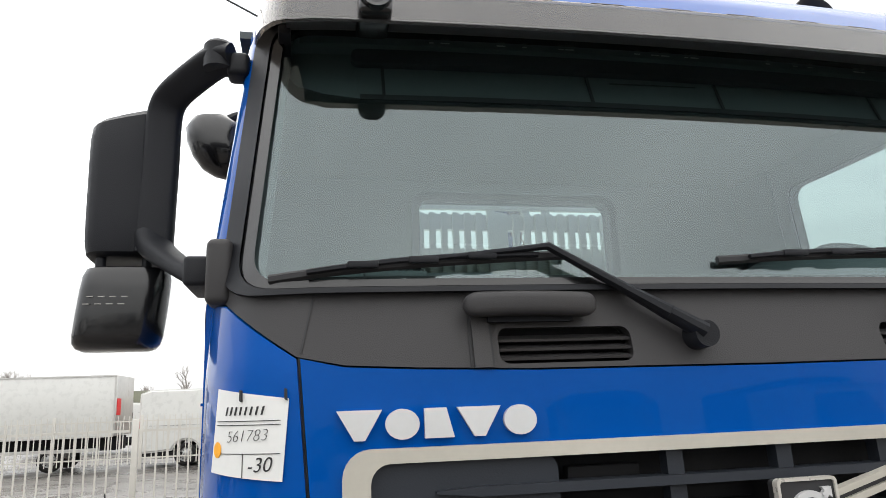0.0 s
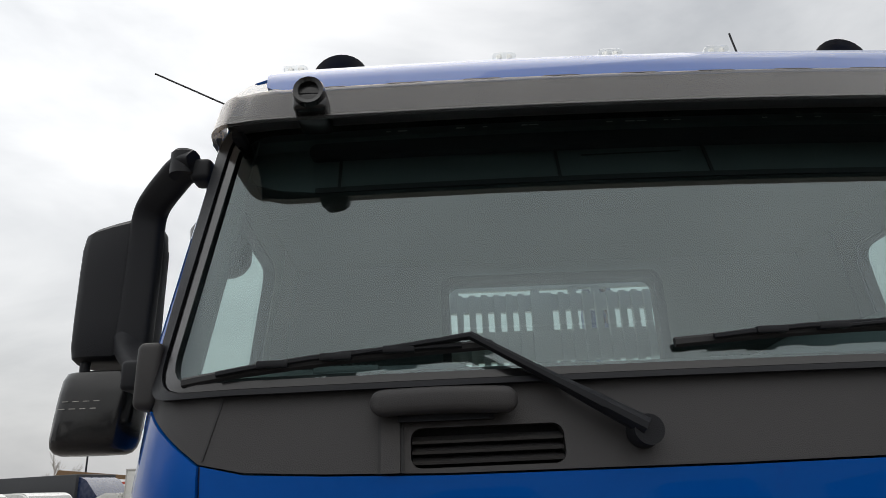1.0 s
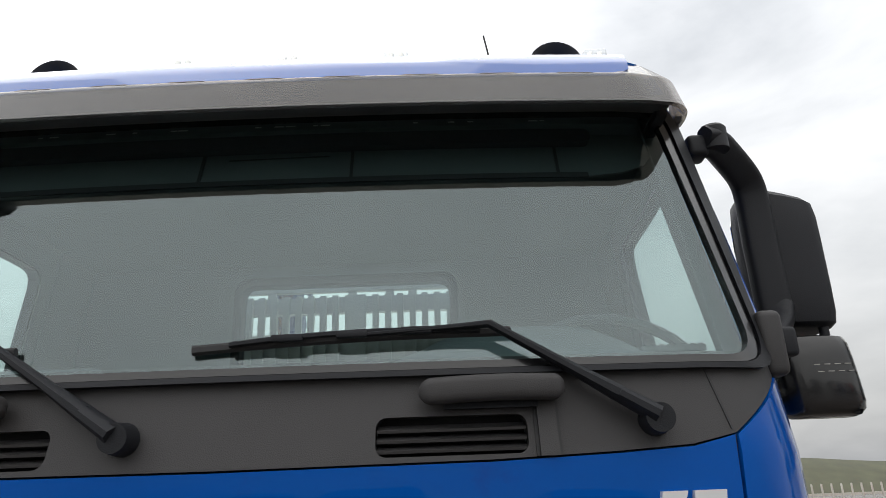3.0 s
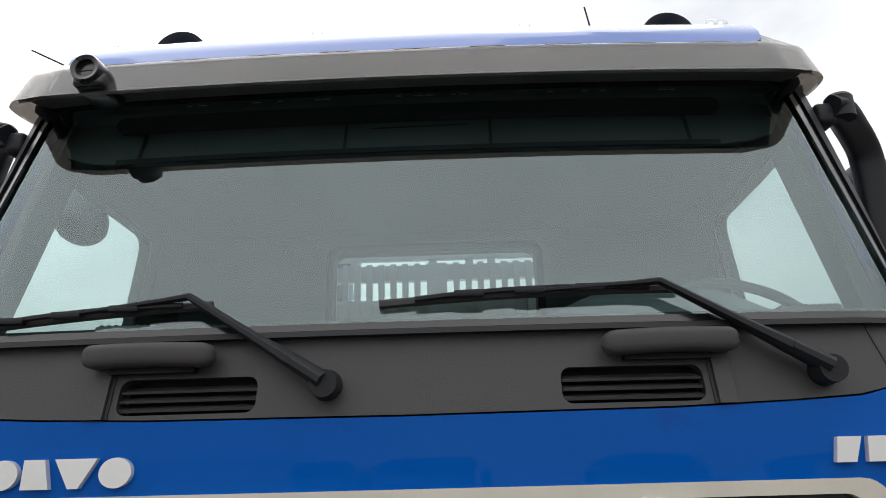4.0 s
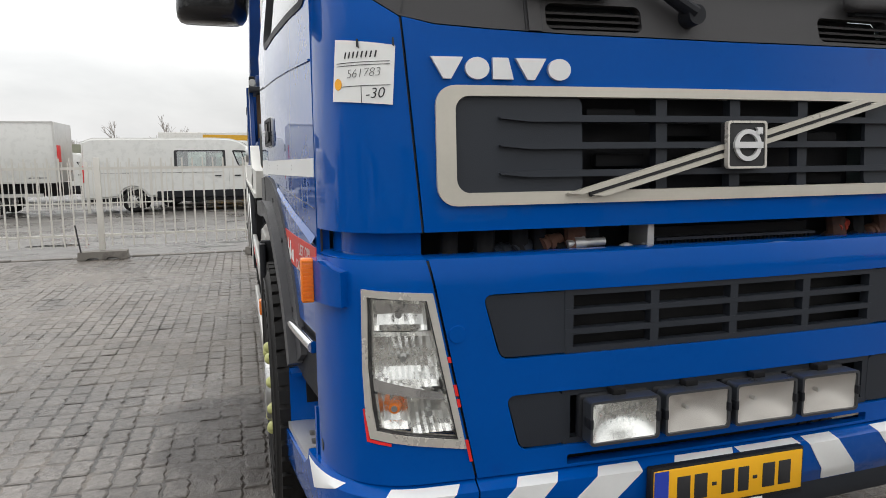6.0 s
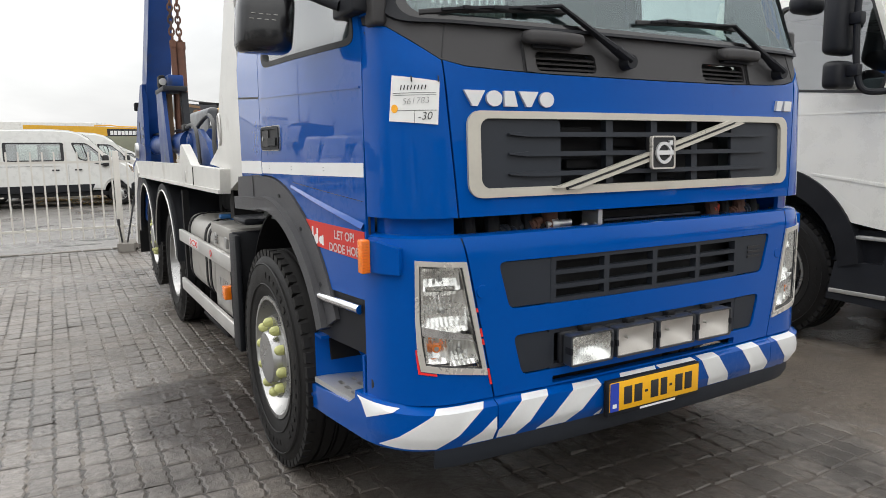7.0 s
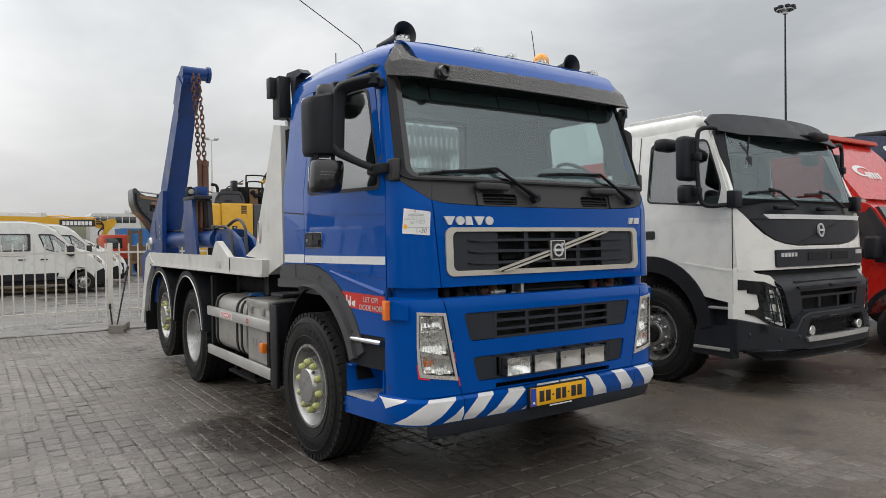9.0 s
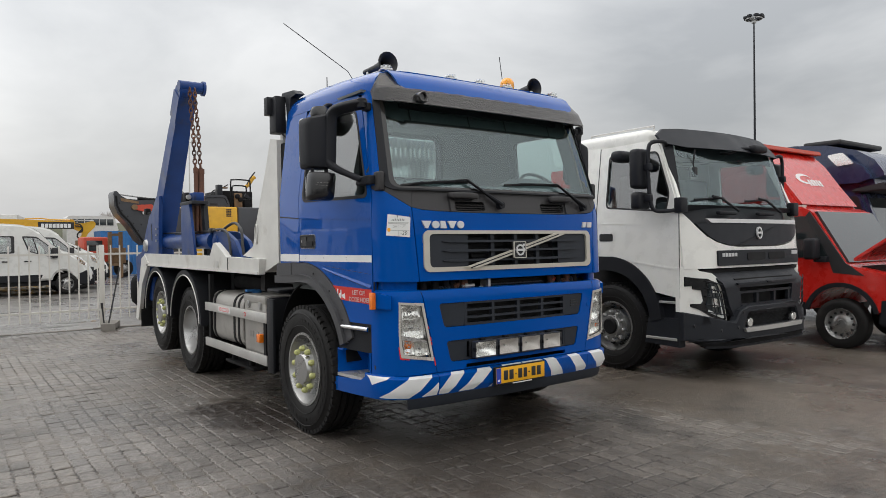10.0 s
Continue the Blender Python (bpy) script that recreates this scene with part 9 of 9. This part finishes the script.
part("latch", boxes((1.86, 1.98, -0.004, 0.02, 1.88, 1.96), bevel=0.01), INK, ex)
part("latch_bolt", boxes((1.90, 1.93, -0.012, 0.0, 1.905, 1.935)), ALU, ex)
part("warning_label", boxes((0.83, 0.87, 0.012, 0.03, 2.10, 2.24)), WHITE_TAPE, ex)
for a, b, h in ((2.29, 2.79, 3.20), (2.32, 2.69, 3.05)):
    part("hand_rail", tube(bmesh.new(), smooth_line([(a, 0.25, 2.5), (a, 0.25, h - 0.08), (a + 0.06, 0.25, h), (b - 0.06, 0.25, h), (b, 0.25, h - 0.08), (b, 0.25, 2.5)], 4), 0.018, 8), DARK, ex)
part("exhaust", tube(bmesh.new(), smooth_line([(1.70, 0.6, 2.78), (1.70, 0.6, 2.88), (1.66, 0.6, 2.96), (1.55, 0.6, 2.98)], 4), 0.035, 10), DARK, ex)
part("bonnet_step", boxes((2.05, 2.95, 0.5, 1.6, 2.49, 2.94), bevel=0.03), DARK, ex)
part("valve_block", boxes((1.98, 2.10, 0.3, 0.5, 2.78, 3.07), bevel=0.012), GRAPHITE, ex)
part("valve_cap", boxes((2.10, 2.24, 0.32, 0.42, 2.98, 3.02), bevel=0.008), BROWN_STEEL, ex)
part("hose_run", tube(bmesh.new(), smooth_line([(1.80, 0.4, 2.80), (1.90, 0.4, 2.92), (2.0, 0.35, 2.95), (2.15, 0.35, 3.02), (2.25, 0.35, 3.08)], 4), 0.014, 6), HOSE, ex)
for x in (2.42, 2.50):
    bm = bmesh.new()
    lathe(bm, [(-0.05, 0.055), (0.0, 0.06), (0.05, 0.055), (0.06, 0.03), (0.06, 0.001)], (x, 0.16, 2.78 - (x - 2.42)), "y", 16, -1)
    part("filter", bm, DARK, ex)
part("filter_bracket", boxes((2.36, 2.56, 0.18, 0.24, 2.50, 2.86), bevel=0.01), BROWN_STEEL, ex)
part("mirror", plate([(2.60, 2.78), (2.78, 2.70), (2.80, 2.74), (2.64, 2.86)], (), 0.05, lambda a, b, w: (a, 0.15 + w, b)), GRAPHITE, ex)
part("pump", boxes((2.62, 2.78, 0.2, 0.4, 2.50, 2.72), bevel=0.03), DARK, ex)
part("yellow_arm", tube(bmesh.new(), smooth_line([(2.80, 0.6, 3.06), (2.90, 0.6, 3.15), (2.98, 0.6, 3.28), (3.05, 0.6, 3.34)], 4), 0.05, 8), YELLOW, ex)
part("arm_hose", tube(bmesh.new(), smooth_line([(2.80, 0.5, 3.12), (2.90, 0.5, 3.30), (3.02, 0.5, 3.45)], 4), 0.018, 6), HOSE, ex)
part("red_lamp", boxes((2.44, 2.60, 0.0, 0.03, 1.45, 1.68), bevel=0.02), RED_TAPE, ex)

dg = thing("digger_arm", "dark worn digging bucket on a folded excavator arm", "excavator", "", (0, 31, 0))
OUT = [(2.91, 4.06), (2.97, 4.17), (3.06, 4.16), (3.25, 3.95), (3.50, 3.82), (4.10, 3.78), (4.75, 3.80), (4.80, 3.45), (4.62, 2.9), (4.55, 2.2), (4.29, 1.59), (3.98, 1.86), (3.72, 2.32), (3.48, 2.67), (3.10, 3.07), (2.94, 3.46)]
bm = plate(OUT, (), 1.3, lambda a, b, w: (a, w, b))
bmesh.ops.recalc_face_normals(bm, faces=bm.faces)
bmesh.ops.bevel(bm, geom=[e for e in bm.edges if len(e.link_faces) == 2 and e.calc_face_angle(0) > 1.2], offset=0.03, segments=2, affect="EDGES")
scoop = part("bucket", bm, PLANT_GREY, dg, "dark worn digging bucket")
part("wear_rib", tube(bmesh.new(), [(3.02, -0.01, 3.95), (3.05, -0.01, 3.50), (3.22, -0.01, 3.12), (3.60, -0.01, 2.70), (3.85, -0.01, 2.30), (4.20, -0.01, 1.75)], 0.045, 6, square=0.5), DARK, scoop)
part("side_cutter", plate([(3.20, 3.85), (4.0, 3.70), (4.0, 3.60), (3.25, 3.70)], (), 0.03, lambda a, b, w: (a, -0.03 + w, b)), BROWN_STEEL, scoop)
for x, z in ((3.15, 3.60), (3.25, 3.25), (3.50, 2.98), (3.75, 2.65), (3.95, 2.30), (4.10, 2.60), (3.9, 3.45)):
    bm = bmesh.new()
    rod(bm, (x, 0.0, z), (x, -0.04, z), 0.04, None, 10)
    part("bolt_head", bm, GRAPHITE, scoop)
part("link_rod", tube(bmesh.new(), [(3.0, 0.4, 4.08), (4.3, 0.4, 3.92), (6.0, 0.4, 3.75)], 0.045, 8), STEEL, dg)
part("link_rod", tube(bmesh.new(), [(4.0, 0.2, 3.86), (4.9, 0.2, 3.82)], 0.07, 8), DARK, dg)
part("red_link", plate(round_poly([(3.74, 3.52), (4.60, 3.58), (4.70, 3.30), (4.30, 3.20), (3.85, 3.30)], 0.06), (), 0.12, lambda a, b, w: (a, -0.12 + w, b)), RED_CAB, dg, "red steel linkage plate")
bm = bmesh.new()
rod(bm, (3.80, -0.16, 3.42), (3.80, 0.0, 3.42), 0.13, None, 18)
part("link_pin", bm, BROWN_STEEL, dg)
bm = bmesh.new()
rod(bm, (4.22, -0.10, 3.16), (4.22, 0.0, 3.16), 0.07, None, 14)
part("lug_pin", bm, ALU, dg)
part("stick", plate([(4.5, 3.3), (4.6, 3.75), (6.0, 3.85), (6.3, 3.6), (6.2, 2.6), (5.3, 2.4)], (), 0.5, lambda a, b, w: (a, 0.5 + w, b)), PLANT_GREY, dg)
part("boom", plate(round_poly([(6.05, 3.5), (5.90, 4.20), (6.05, 4.40), (6.25, 4.25), (6.6, 3.9), (7.9, 3.7), (9.5, 2.6), (9.4, 1.4), (8.2, 2.6), (7.0, 3.2)], 0.05), (), 0.5, lambda a, b, w: (a, 0.5 + w, b)), GRAPHITE, dg)
part("boom_cylinder", tube(bmesh.new(), [(6.15, 0.4, 4.22), (7.6, 0.4, 3.95)], 0.06, 8), STEEL, dg)
part("undercarriage", boxes((7.4, 10.6, 0.0, 2.4, 0.0, 1.0), bevel=0.2, seg=3), DARK, dg)
part("upper_body", boxes((8.0, 10.4, 0.1, 2.3, 1.0, 2.3), bevel=0.08, seg=3), PLANT_GREY, dg)

cr = thing("mobile_crane", "yellow telescopic boom with a dark banner", "crane", "", (0, 40, 0))
part("boom", plate([(-3.2, 2.72), (-3.2, 3.18), (0.1, 3.12), (2.55, 3.04), (2.55, 2.60), (0.7, 2.62)], (), 0.5, lambda a, b, w: (a, w, b)), YELLOW, cr)
part("top_rail", tube(bmesh.new(), [(0.1, 0.1, 3.16), (0.9, 0.1, 3.20), (1.3, 0.1, 3.13), (2.5, 0.1, 3.10)], 0.035, 6), YELLOW, cr)
part("banner", boxes((0.72, 2.50, -0.03, 0.0, 2.60, 2.99)), INK, cr, "black banner with pale lettering bars")
for k in range(8):
    part("pale_bar", boxes((0.86 + k * 0.188, 1.01 + k * 0.188, -0.045, -0.03, 2.67, 2.89)), WHITE_TAPE, cr)
part("stick", plate(round_poly([(2.53, 2.98), (3.0, 2.92), (3.42, 3.06), (3.58, 3.04), (3.64, 2.90), (3.56, 2.68), (3.24, 2.36), (3.0, 1.90), (2.80, 1.96), (2.95, 2.40), (2.53, 2.60)], 0.06), (), 0.4, lambda a, b, w: (a, 0.1 + w, b)), YELLOW, cr)
part("ram", tube(bmesh.new(), [(2.50, 0.0, 3.08), (3.52, 0.0, 3.08)], 0.03, 8), STEEL, cr)
for dx in (0.0, 0.14):
    part("hose", tube(bmesh.new(), smooth_line([(2.55, 0.0, 2.92 - dx), (2.80 + dx * 0.5, 0.0, 2.86 - dx), (2.92, 0.0, 2.62 - dx), (2.70, 0.0, 2.36), (2.66, 0.0, 2.15), (2.86, 0.0, 1.96)], 4), 0.035, 6), HOSE, cr)
part("chassis", boxes((-3.0, 3.0, 0.2, 2.2, 0.5, 1.5), bevel=0.05), YELLOW, cr)
part("tower", boxes((-3.1, -2.5, 0.1, 0.9, 1.5, 2.75), bevel=0.05), YELLOW, cr)
part("prop", boxes((2.62, 2.95, 0.2, 0.6, 1.5, 1.95), bevel=0.03), BROWN_STEEL, cr)
for x in (-2.3, 1.6):
    rim_wheel(cr, (x, 0.2, 0.5), 90, 0.5, 0.3, 0.28)
rc = thing("red_dumper", "red site dumper cab among plant", "dumper", "", (2.62, 34, 0))
part("cab", boxes((-0.55, 0.56, 0, 1.8, 0.8, 2.05), bevel=0.06), RED_CAB, rc)
part("window", boxes((-0.42, 0.30, -0.02, 0.0, 1.36, 1.88), bevel=0.008), DARK_GLASS, rc)
part("skip", boxes((0.57, 1.4, 0, 1.8, 0.7, 1.5), bevel=0.05), BROWN_STEEL, rc)
for x in (-0.8, 1.3):
    rim_wheel(rc, (x, 0.05, 0.45), 90, 0.45, 0.3, 0.22)
bx = thing("blue_container", "sky blue steel skip container", "container", "", (5.7, 38, 0))
part("shell", plate([(-2.0, -0.02), (2.0, -0.02), (2.4, 2.45), (-2.2, 2.45)], (), 2.0, lambda a, b, w: (a, w, b)), BLUE_STUFF, bx)
for x in (-1.5, -0.5, 0.5, 1.5):
    part("rib", boxes((x - 0.06, x + 0.06, -0.06, 0.0, 0.15, 2.4)), BLUE_STUFF, bx)
fk = thing("brown_forklift_mast", "brown steel lifting mast and frame", "machine", "", (3.42, 33.5, 0))
for x in (-0.25, 0.25):
    part("upright", boxes((x - 0.08, x + 0.08, -0.1, 0.1, 0, 2.3)), BROWN_STEEL, fk)
for z in (0.6, 1.3, 2.1):
    part("crossbar", boxes((-0.25, 0.25, -0.08, 0.08, z, z + 0.12)), BROWN_STEEL, fk)
tu = thing("orange_boom", "rusty orange folded crane boom", "crane", "", (-24.5, 50, 0))
part("boom", plate([(-3.2, 3.9), (-3.0, 4.25), (4.2, 3.45), (4.2, 3.2)], (), 0.5, lambda a, b, w: (a, w, b)), BROWN_STEEL, tu)
part("brace", plate([(-2.6, 3.0), (-2.4, 3.2), (2.5, 3.3), (2.5, 3.15)], (), 0.4, lambda a, b, w: (a, w, b)), RED_CAB, tu)
part("base", boxes((-3.0, -1.8, 0, 1.2, 0, 3.9)), BROWN_STEEL, tu)
part("prop", boxes((3.2, 3.8, 0, 0.6, 0, 3.3)), BROWN_STEEL, tu)
wb = thing("site_cabin", "pale grey site cabin far off", "cabin", "", (0.2, 62, 0))
part("shell", boxes((-8.0, 1.2, 0, 3, 0, 4.3), bevel=0.05), WHITE_PAINT, wb)
part("roof_slope", plate([(1.2, 3.4), (1.2, 4.3), (2.1, 3.9), (2.1, 3.4)], (), 2.9, lambda a, b, w: (a, 0.05 + w, b)), ALU, wb)
for x in (-6.6, -4.4, -2.2, 0.0):
    part("window", boxes((x - 0.4, x + 0.9, -0.03, 0.0, 2.6, 3.5)), DARK_GLASS, wb)
ch = thing("coach", "pale grey coach with dark windows far off", "coach", "", (0, 62, 0))
part("body", plate(round_poly([(5.0, 0.5), (9.0, 0.5), (9.05, 3.2), (8.75, 4.1), (8.3, 4.27), (5.2, 4.27), (5.0, 4.1)], 0.2), (), 2.5, lambda a, b, w: (a, w, b)), ALU, ch)
for k in range(6):
    part("window", boxes((5.25 + k * 0.58, 5.76 + k * 0.58, -0.03, 0.0, 3.45, 4.0), bevel=0.008), DARK_GLASS, ch)
part("skirt", boxes((5.1, 8.9, 0.1, 2.4, 0.0, 0.5)), DARK, ch)


# ---- lamp masts ----
def slim_mast(x, y, h):
    m = thing("light_mast", "slim pale lamp post with a small twin head", "lamp post", "", (x, y, 0))
    bm = bmesh.new()
    rod(bm, (0, 0, 0), (0, 0, h - 0.2), 0.14, 0.07, 12)
    part("pole", bm, ALU, m)
    part("cross_arm", boxes((-0.75, 0.75, -0.05, 0.05, h - 0.2, h - 0.1)), ALU, m)
    for x in (-0.62, 0.62):
        part("floodlight", boxes((x - 0.3, x + 0.3, -0.25, 0.2, h - 0.12, h + 0.16), bevel=0.04), STEEL, m)
    return m


def mast(x, y, h):
    m = thing("light_mast", "tall grey floodlight mast", "lamp post", "floodlight masts", (x, y, 0))
    bm = bmesh.new()
    rod(bm, (0, 0, 0), (0, 0, h - 0.3), 0.13, 0.06, 12)
    part("pole", bm, GRAPHITE, m)
    part("collar", rod_mesh((0, 0, h - 0.5), (0, 0, h - 0.2), 0.2), STEEL, m)
    for k in range(8):
        a = 2 * math.pi * k / 8
        part("floodlight", boxes((0.66 * math.cos(a) - 0.17, 0.66 * math.cos(a) + 0.17, 0.66 * math.sin(a) - 0.17, 0.66 * math.sin(a) + 0.17, h - 0.12, h + 0.12), bevel=0.03), GRAPHITE, m)
    part("crown", ring(ellipse(0, 0, 0.70, 0.70, 24), ellipse(0, 0, 0.62, 0.62, 24), 0.08, lambda a, b, w: (a, b, h - 0.2 + w)), STEEL, m)
    part("cross_arm", boxes((-0.66, 0.66, -0.04, 0.04, h - 0.2, h - 0.12)), STEEL, m)
    part("cross_arm", boxes((-0.04, 0.04, -0.66, 0.66, h - 0.1, h - 0.02)), STEEL, m)
    return m


def rod_mesh(a, b, r):
    bm = bmesh.new()
    rod(bm, a, b, r)
    return bm


mast(53.8, 28.1, 20.9)
mast(-42.7, 85, 21.6)
slim_mast(23.3, 90, 15.6)

# ---- the row of vehicles across the yard, which the blue paint and the glass mirror; the last five are unseen, added to darken reflections ----
for src, x, y, turn in ((dk, -16.5, -13.0, 88), (van_main, -12.5, -13.2, 92), (bt, -7.5, -12.0, 176), (lorry, -3.6, -12.6, 180), (lorry, -0.6, -12.4, 180), (van_main, 2.1, -13.4, 88), (lorry, 4.9, -12.8, 180), (bt, 10.4, -13.2, 180), (dk, 13.2, -13.8, 90), (lorry, 16.2, -12.6, 180), (rv, 20.4, -12.8, 180), (low_van, 22.6, -13.6, 92), (lorry, 25.6, -12.8, 180), (dk, 29.5, -14.0, 90), (lorry, 32.6, -12.6, 180), (dk, -17.0, -8.4, 0), (bt, -14.2, -5.4, 182), (van_main, -15.0, -0.2, 2), (dk, -17.4, 2.2, -3), (van_main, -15.2, 6.6, 0)):
    copy_thing(src, pose(x, y, 0, 0, 0, turn))

# ---- far edge: grassy bank and bare trees ----
bm = bmesh.new()
rows = []
for y, k in ((64, 0.0), (68, 0.55), (72, 0.95), (76, 1.0), (84, 0.7), (95, 0.0)):
    rows.append([(x, y + 2 * math.sin(x * 0.05), k * (3.6 + 0.5 * math.sin(x * 0.07 + 1) + 0.3 * math.sin(x * 0.23)) - 0.02) for x in np.linspace(-170, 120, 90)])
skin(bm, rows)
tagged(finish("grass_bank", bm, GRASS), "low grassy earth bank along the far edge", "bank", kind="structure")


def bare_tree(at, h, seed):
    rr = random.Random(seed)
    t = thing("bare_tree", "bare leafless winter tree on the horizon", "tree", "bare trees", at)
    trunk, twigs = bmesh.new(), bmesh.new()
    def grow(bm, p, d, length, r, level):
        q = p + d * length
        rod(bm, p, q, r, r * 0.65, 5, False)
        if level == 0:
            return
        for k in range(rr.choice((3, 4))):
            nd = (d + Vector((rr.uniform(-1, 1), rr.uniform(-1, 1), rr.uniform(-0.25, 0.7))) * 0.62).normalized()
            grow(twigs, p.lerp(q, rr.uniform(0.55, 1.0)), nd, length * rr.uniform(0.55, 0.8), r * 0.55, level - 1)
    grow(trunk, Vector((0, 0, 0)), Vector((rr.uniform(-0.05, 0.05), 0, 1)), h * 0.34, h * 0.028, 4)
    part("trunk", trunk, BARK, t)
    part("crown", twigs, BARK, t)
    return t


trees = [bare_tree((-52, 97, 0.0), 10.5, 1), bare_tree((-38, 98, 0.0), 9.5, 2), bare_tree((-62, 97, 0.0), 9.5, 3)]
rr = random.Random(8)
for k, x in enumerate((-95, -84, -76, -69, -57, -46, -31, -24, -17, -10, -4, 3, 9, 15, 22, 30, 38)):
    src = trees[k % 3]
    s = rr.uniform(0.6, 0.95)
    c = copy_thing(src, pose(x + rr.uniform(-2, 2), 101 + rr.uniform(-4, 12), 0.0, 0, 0, rr.uniform(0, 360)))
    c.matrix_basis = c.matrix_basis @ Matrix.Scale(s, 4)


# ---- shallow puddles beyond the fence ----


def puddle(x, y, a, b, seed):
    rr = random.Random(seed)
    o = [(x + a * math.cos(t) * (0.75 + 0.4 * rr.random()), y + b * math.sin(t) * (0.75 + 0.4 * rr.random())) for t in (2 * math.pi * k / 18 for k in range(18))]
    ob = finish("puddle", plate(round_poly(o, 0.05), (), 0, lambda u, v, w: (u, v, -0.0125)), WATER)
    return tagged(ob, "shallow rain puddle on the yard behind the fence", "puddle", "rain puddles")


puddle(-1.35, 12.0, 0.42, 0.16, 1)
puddle(-1.8, 11.35, 0.35, 0.12, 2)
puddle(-4.6, 12.6, 0.6, 0.2, 3)

# ---- paving: interlocking stones with zigzag flanks; those along the footway beside the truck are single parts ----
LONG, WIDE, ZIG = 0.186, 0.117, 0.0055
rnd = random.Random(11)
near = (-2.9, -1.45, -0.6, 3.3)


def stone_outline(inset, jit):
    """Half-bonded zigzag stone about its middle, counter-clockwise."""
    ax, ay = WIDE / 2 - 0.0035 - inset, LONG / 2 - 0.004 - inset
    pts = []
    for side in (1, -1):
        for k in range(5):
            f = (k / 2 - 1) * side
            pts.append((side * ax + (ZIG if k % 2 else -ZIG), f * ay))
    return [(x + jit.uniform(-0.0022, 0.0022), y + jit.uniform(-0.003, 0.003)) for x, y in pts]


def stone_rings(jit):
    """Foot, shoulder and crown of one stone."""
    return ([(x, y, -0.016) for x, y in stone_outline(0.0, jit)], [(x, y, -0.0055) for x, y in stone_outline(0.0012, jit)], [(x, y, jit.uniform(-0.0012, 0.0006)) for x, y in stone_outline(0.0105, jit)])


def stone_faces(n):
    out = []
    for k in range(10):
        m = (k + 1) % 10
        out += [(n + k, n + m, n + 10 + m, n + 10 + k), (n + 10 + k, n + 10 + m, n + 20 + m, n + 20 + k)]
    return out + [tuple(range(n + 20, n + 30))]


shapes = []
for k in range(12):
    me = bpy.data.meshes.new("paving_stone")
    me.from_pydata([p for ringed in stone_rings(rnd) for p in ringed], [], stone_faces(0))
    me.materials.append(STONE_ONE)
    shapes.append(me)
patterns = [[p for ringed in stone_rings(rnd) for p in ringed] for k in range(60)]
verts, faces = [], []
nx, ny = int((PAVE_X1 - PAVE_X0) / WIDE), int((PAVE_Y1 - PAVE_Y0) / LONG)
for i in range(nx):
    phase = 0.25 + rnd.uniform(-0.05, 0.05)
    for j in range(ny):
        cx = PAVE_X0 + (i + 0.5) * WIDE + rnd.uniform(-0.0015, 0.0015)
        cy = PAVE_Y0 + (j + phase) * LONG + rnd.uniform(-0.004, 0.004)
        cz = 0.0015 * math.sin(cx * 2.1 + cy * 1.3) + rnd.uniform(-0.0035, 0.001) - 0.001
        tilt = rnd.uniform(-0.04, 0.04), rnd.uniform(-0.035, 0.035)
        if near[0] < cx < near[1] and near[2] < cy < near[3]:
            ob = new("paving_stone", rnd.choice(shapes))
            ob.parent = pavement
            ob.matrix_basis = pose(cx, cy, cz, math.degrees(tilt[1]), math.degrees(-tilt[0]), rnd.uniform(-0.8, 0.8))
            continue
        n = len(verts)
        verts += [(cx + x, cy + y, cz + z + tilt[0] * x + tilt[1] * y) for x, y, z in rnd.choice(patterns)]
        faces += stone_faces(n)
me = bpy.data.meshes.new("paving_stones")
me.from_pydata(verts, [], faces)
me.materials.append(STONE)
rest = new("paving_stones", me)
rest.parent = pavement
rest["kind"] = "stuff"

# ---- silt trodden over the stones in front of the lorries, thinning out towards the blue truck's flank ----
from mathutils import noise as field
xs, ys = np.arange(PAVE_X0, PAVE_X1, 0.06), np.arange(PAVE_Y0 - 0.05, PAVE_Y1, 0.06)
verts, faces = [], []
for y in ys:
    for x in xs:
        k = min(1.0, max(0.0, (x + 0.5 - 0.25 * max(0.0, y - 1.0)) / 3.2))
        h = -0.0076 + 0.0100 * k * k * (3 - 2 * k) + 0.0072 * field.noise(Vector((x * 1.1, y * 1.1, 0.3))) + 0.0044 * field.noise(Vector((x * 5.0, y * 5.0, 2.0)))
        verts.append((float(x), float(y), max(h - (0.012 if y > 4.0 and x > -1.0 else 0.0), -0.013)))
w_ = len(xs)
for j in range(len(ys) - 1):
    for i in range(w_ - 1):
        a = j * w_ + i
        faces.append((a, a + 1, a + 1 + w_, a + w_))
me = bpy.data.meshes.new("silt")
me.from_pydata(verts, [], faces)
me.polygons.foreach_set("use_smooth", [True] * len(me.polygons))
me.materials.append(SILT)
silt = new("silt", me)
silt.parent = pavement
silt["kind"] = "stuff"
silt["label"] = "film of dark brown trodden silt"
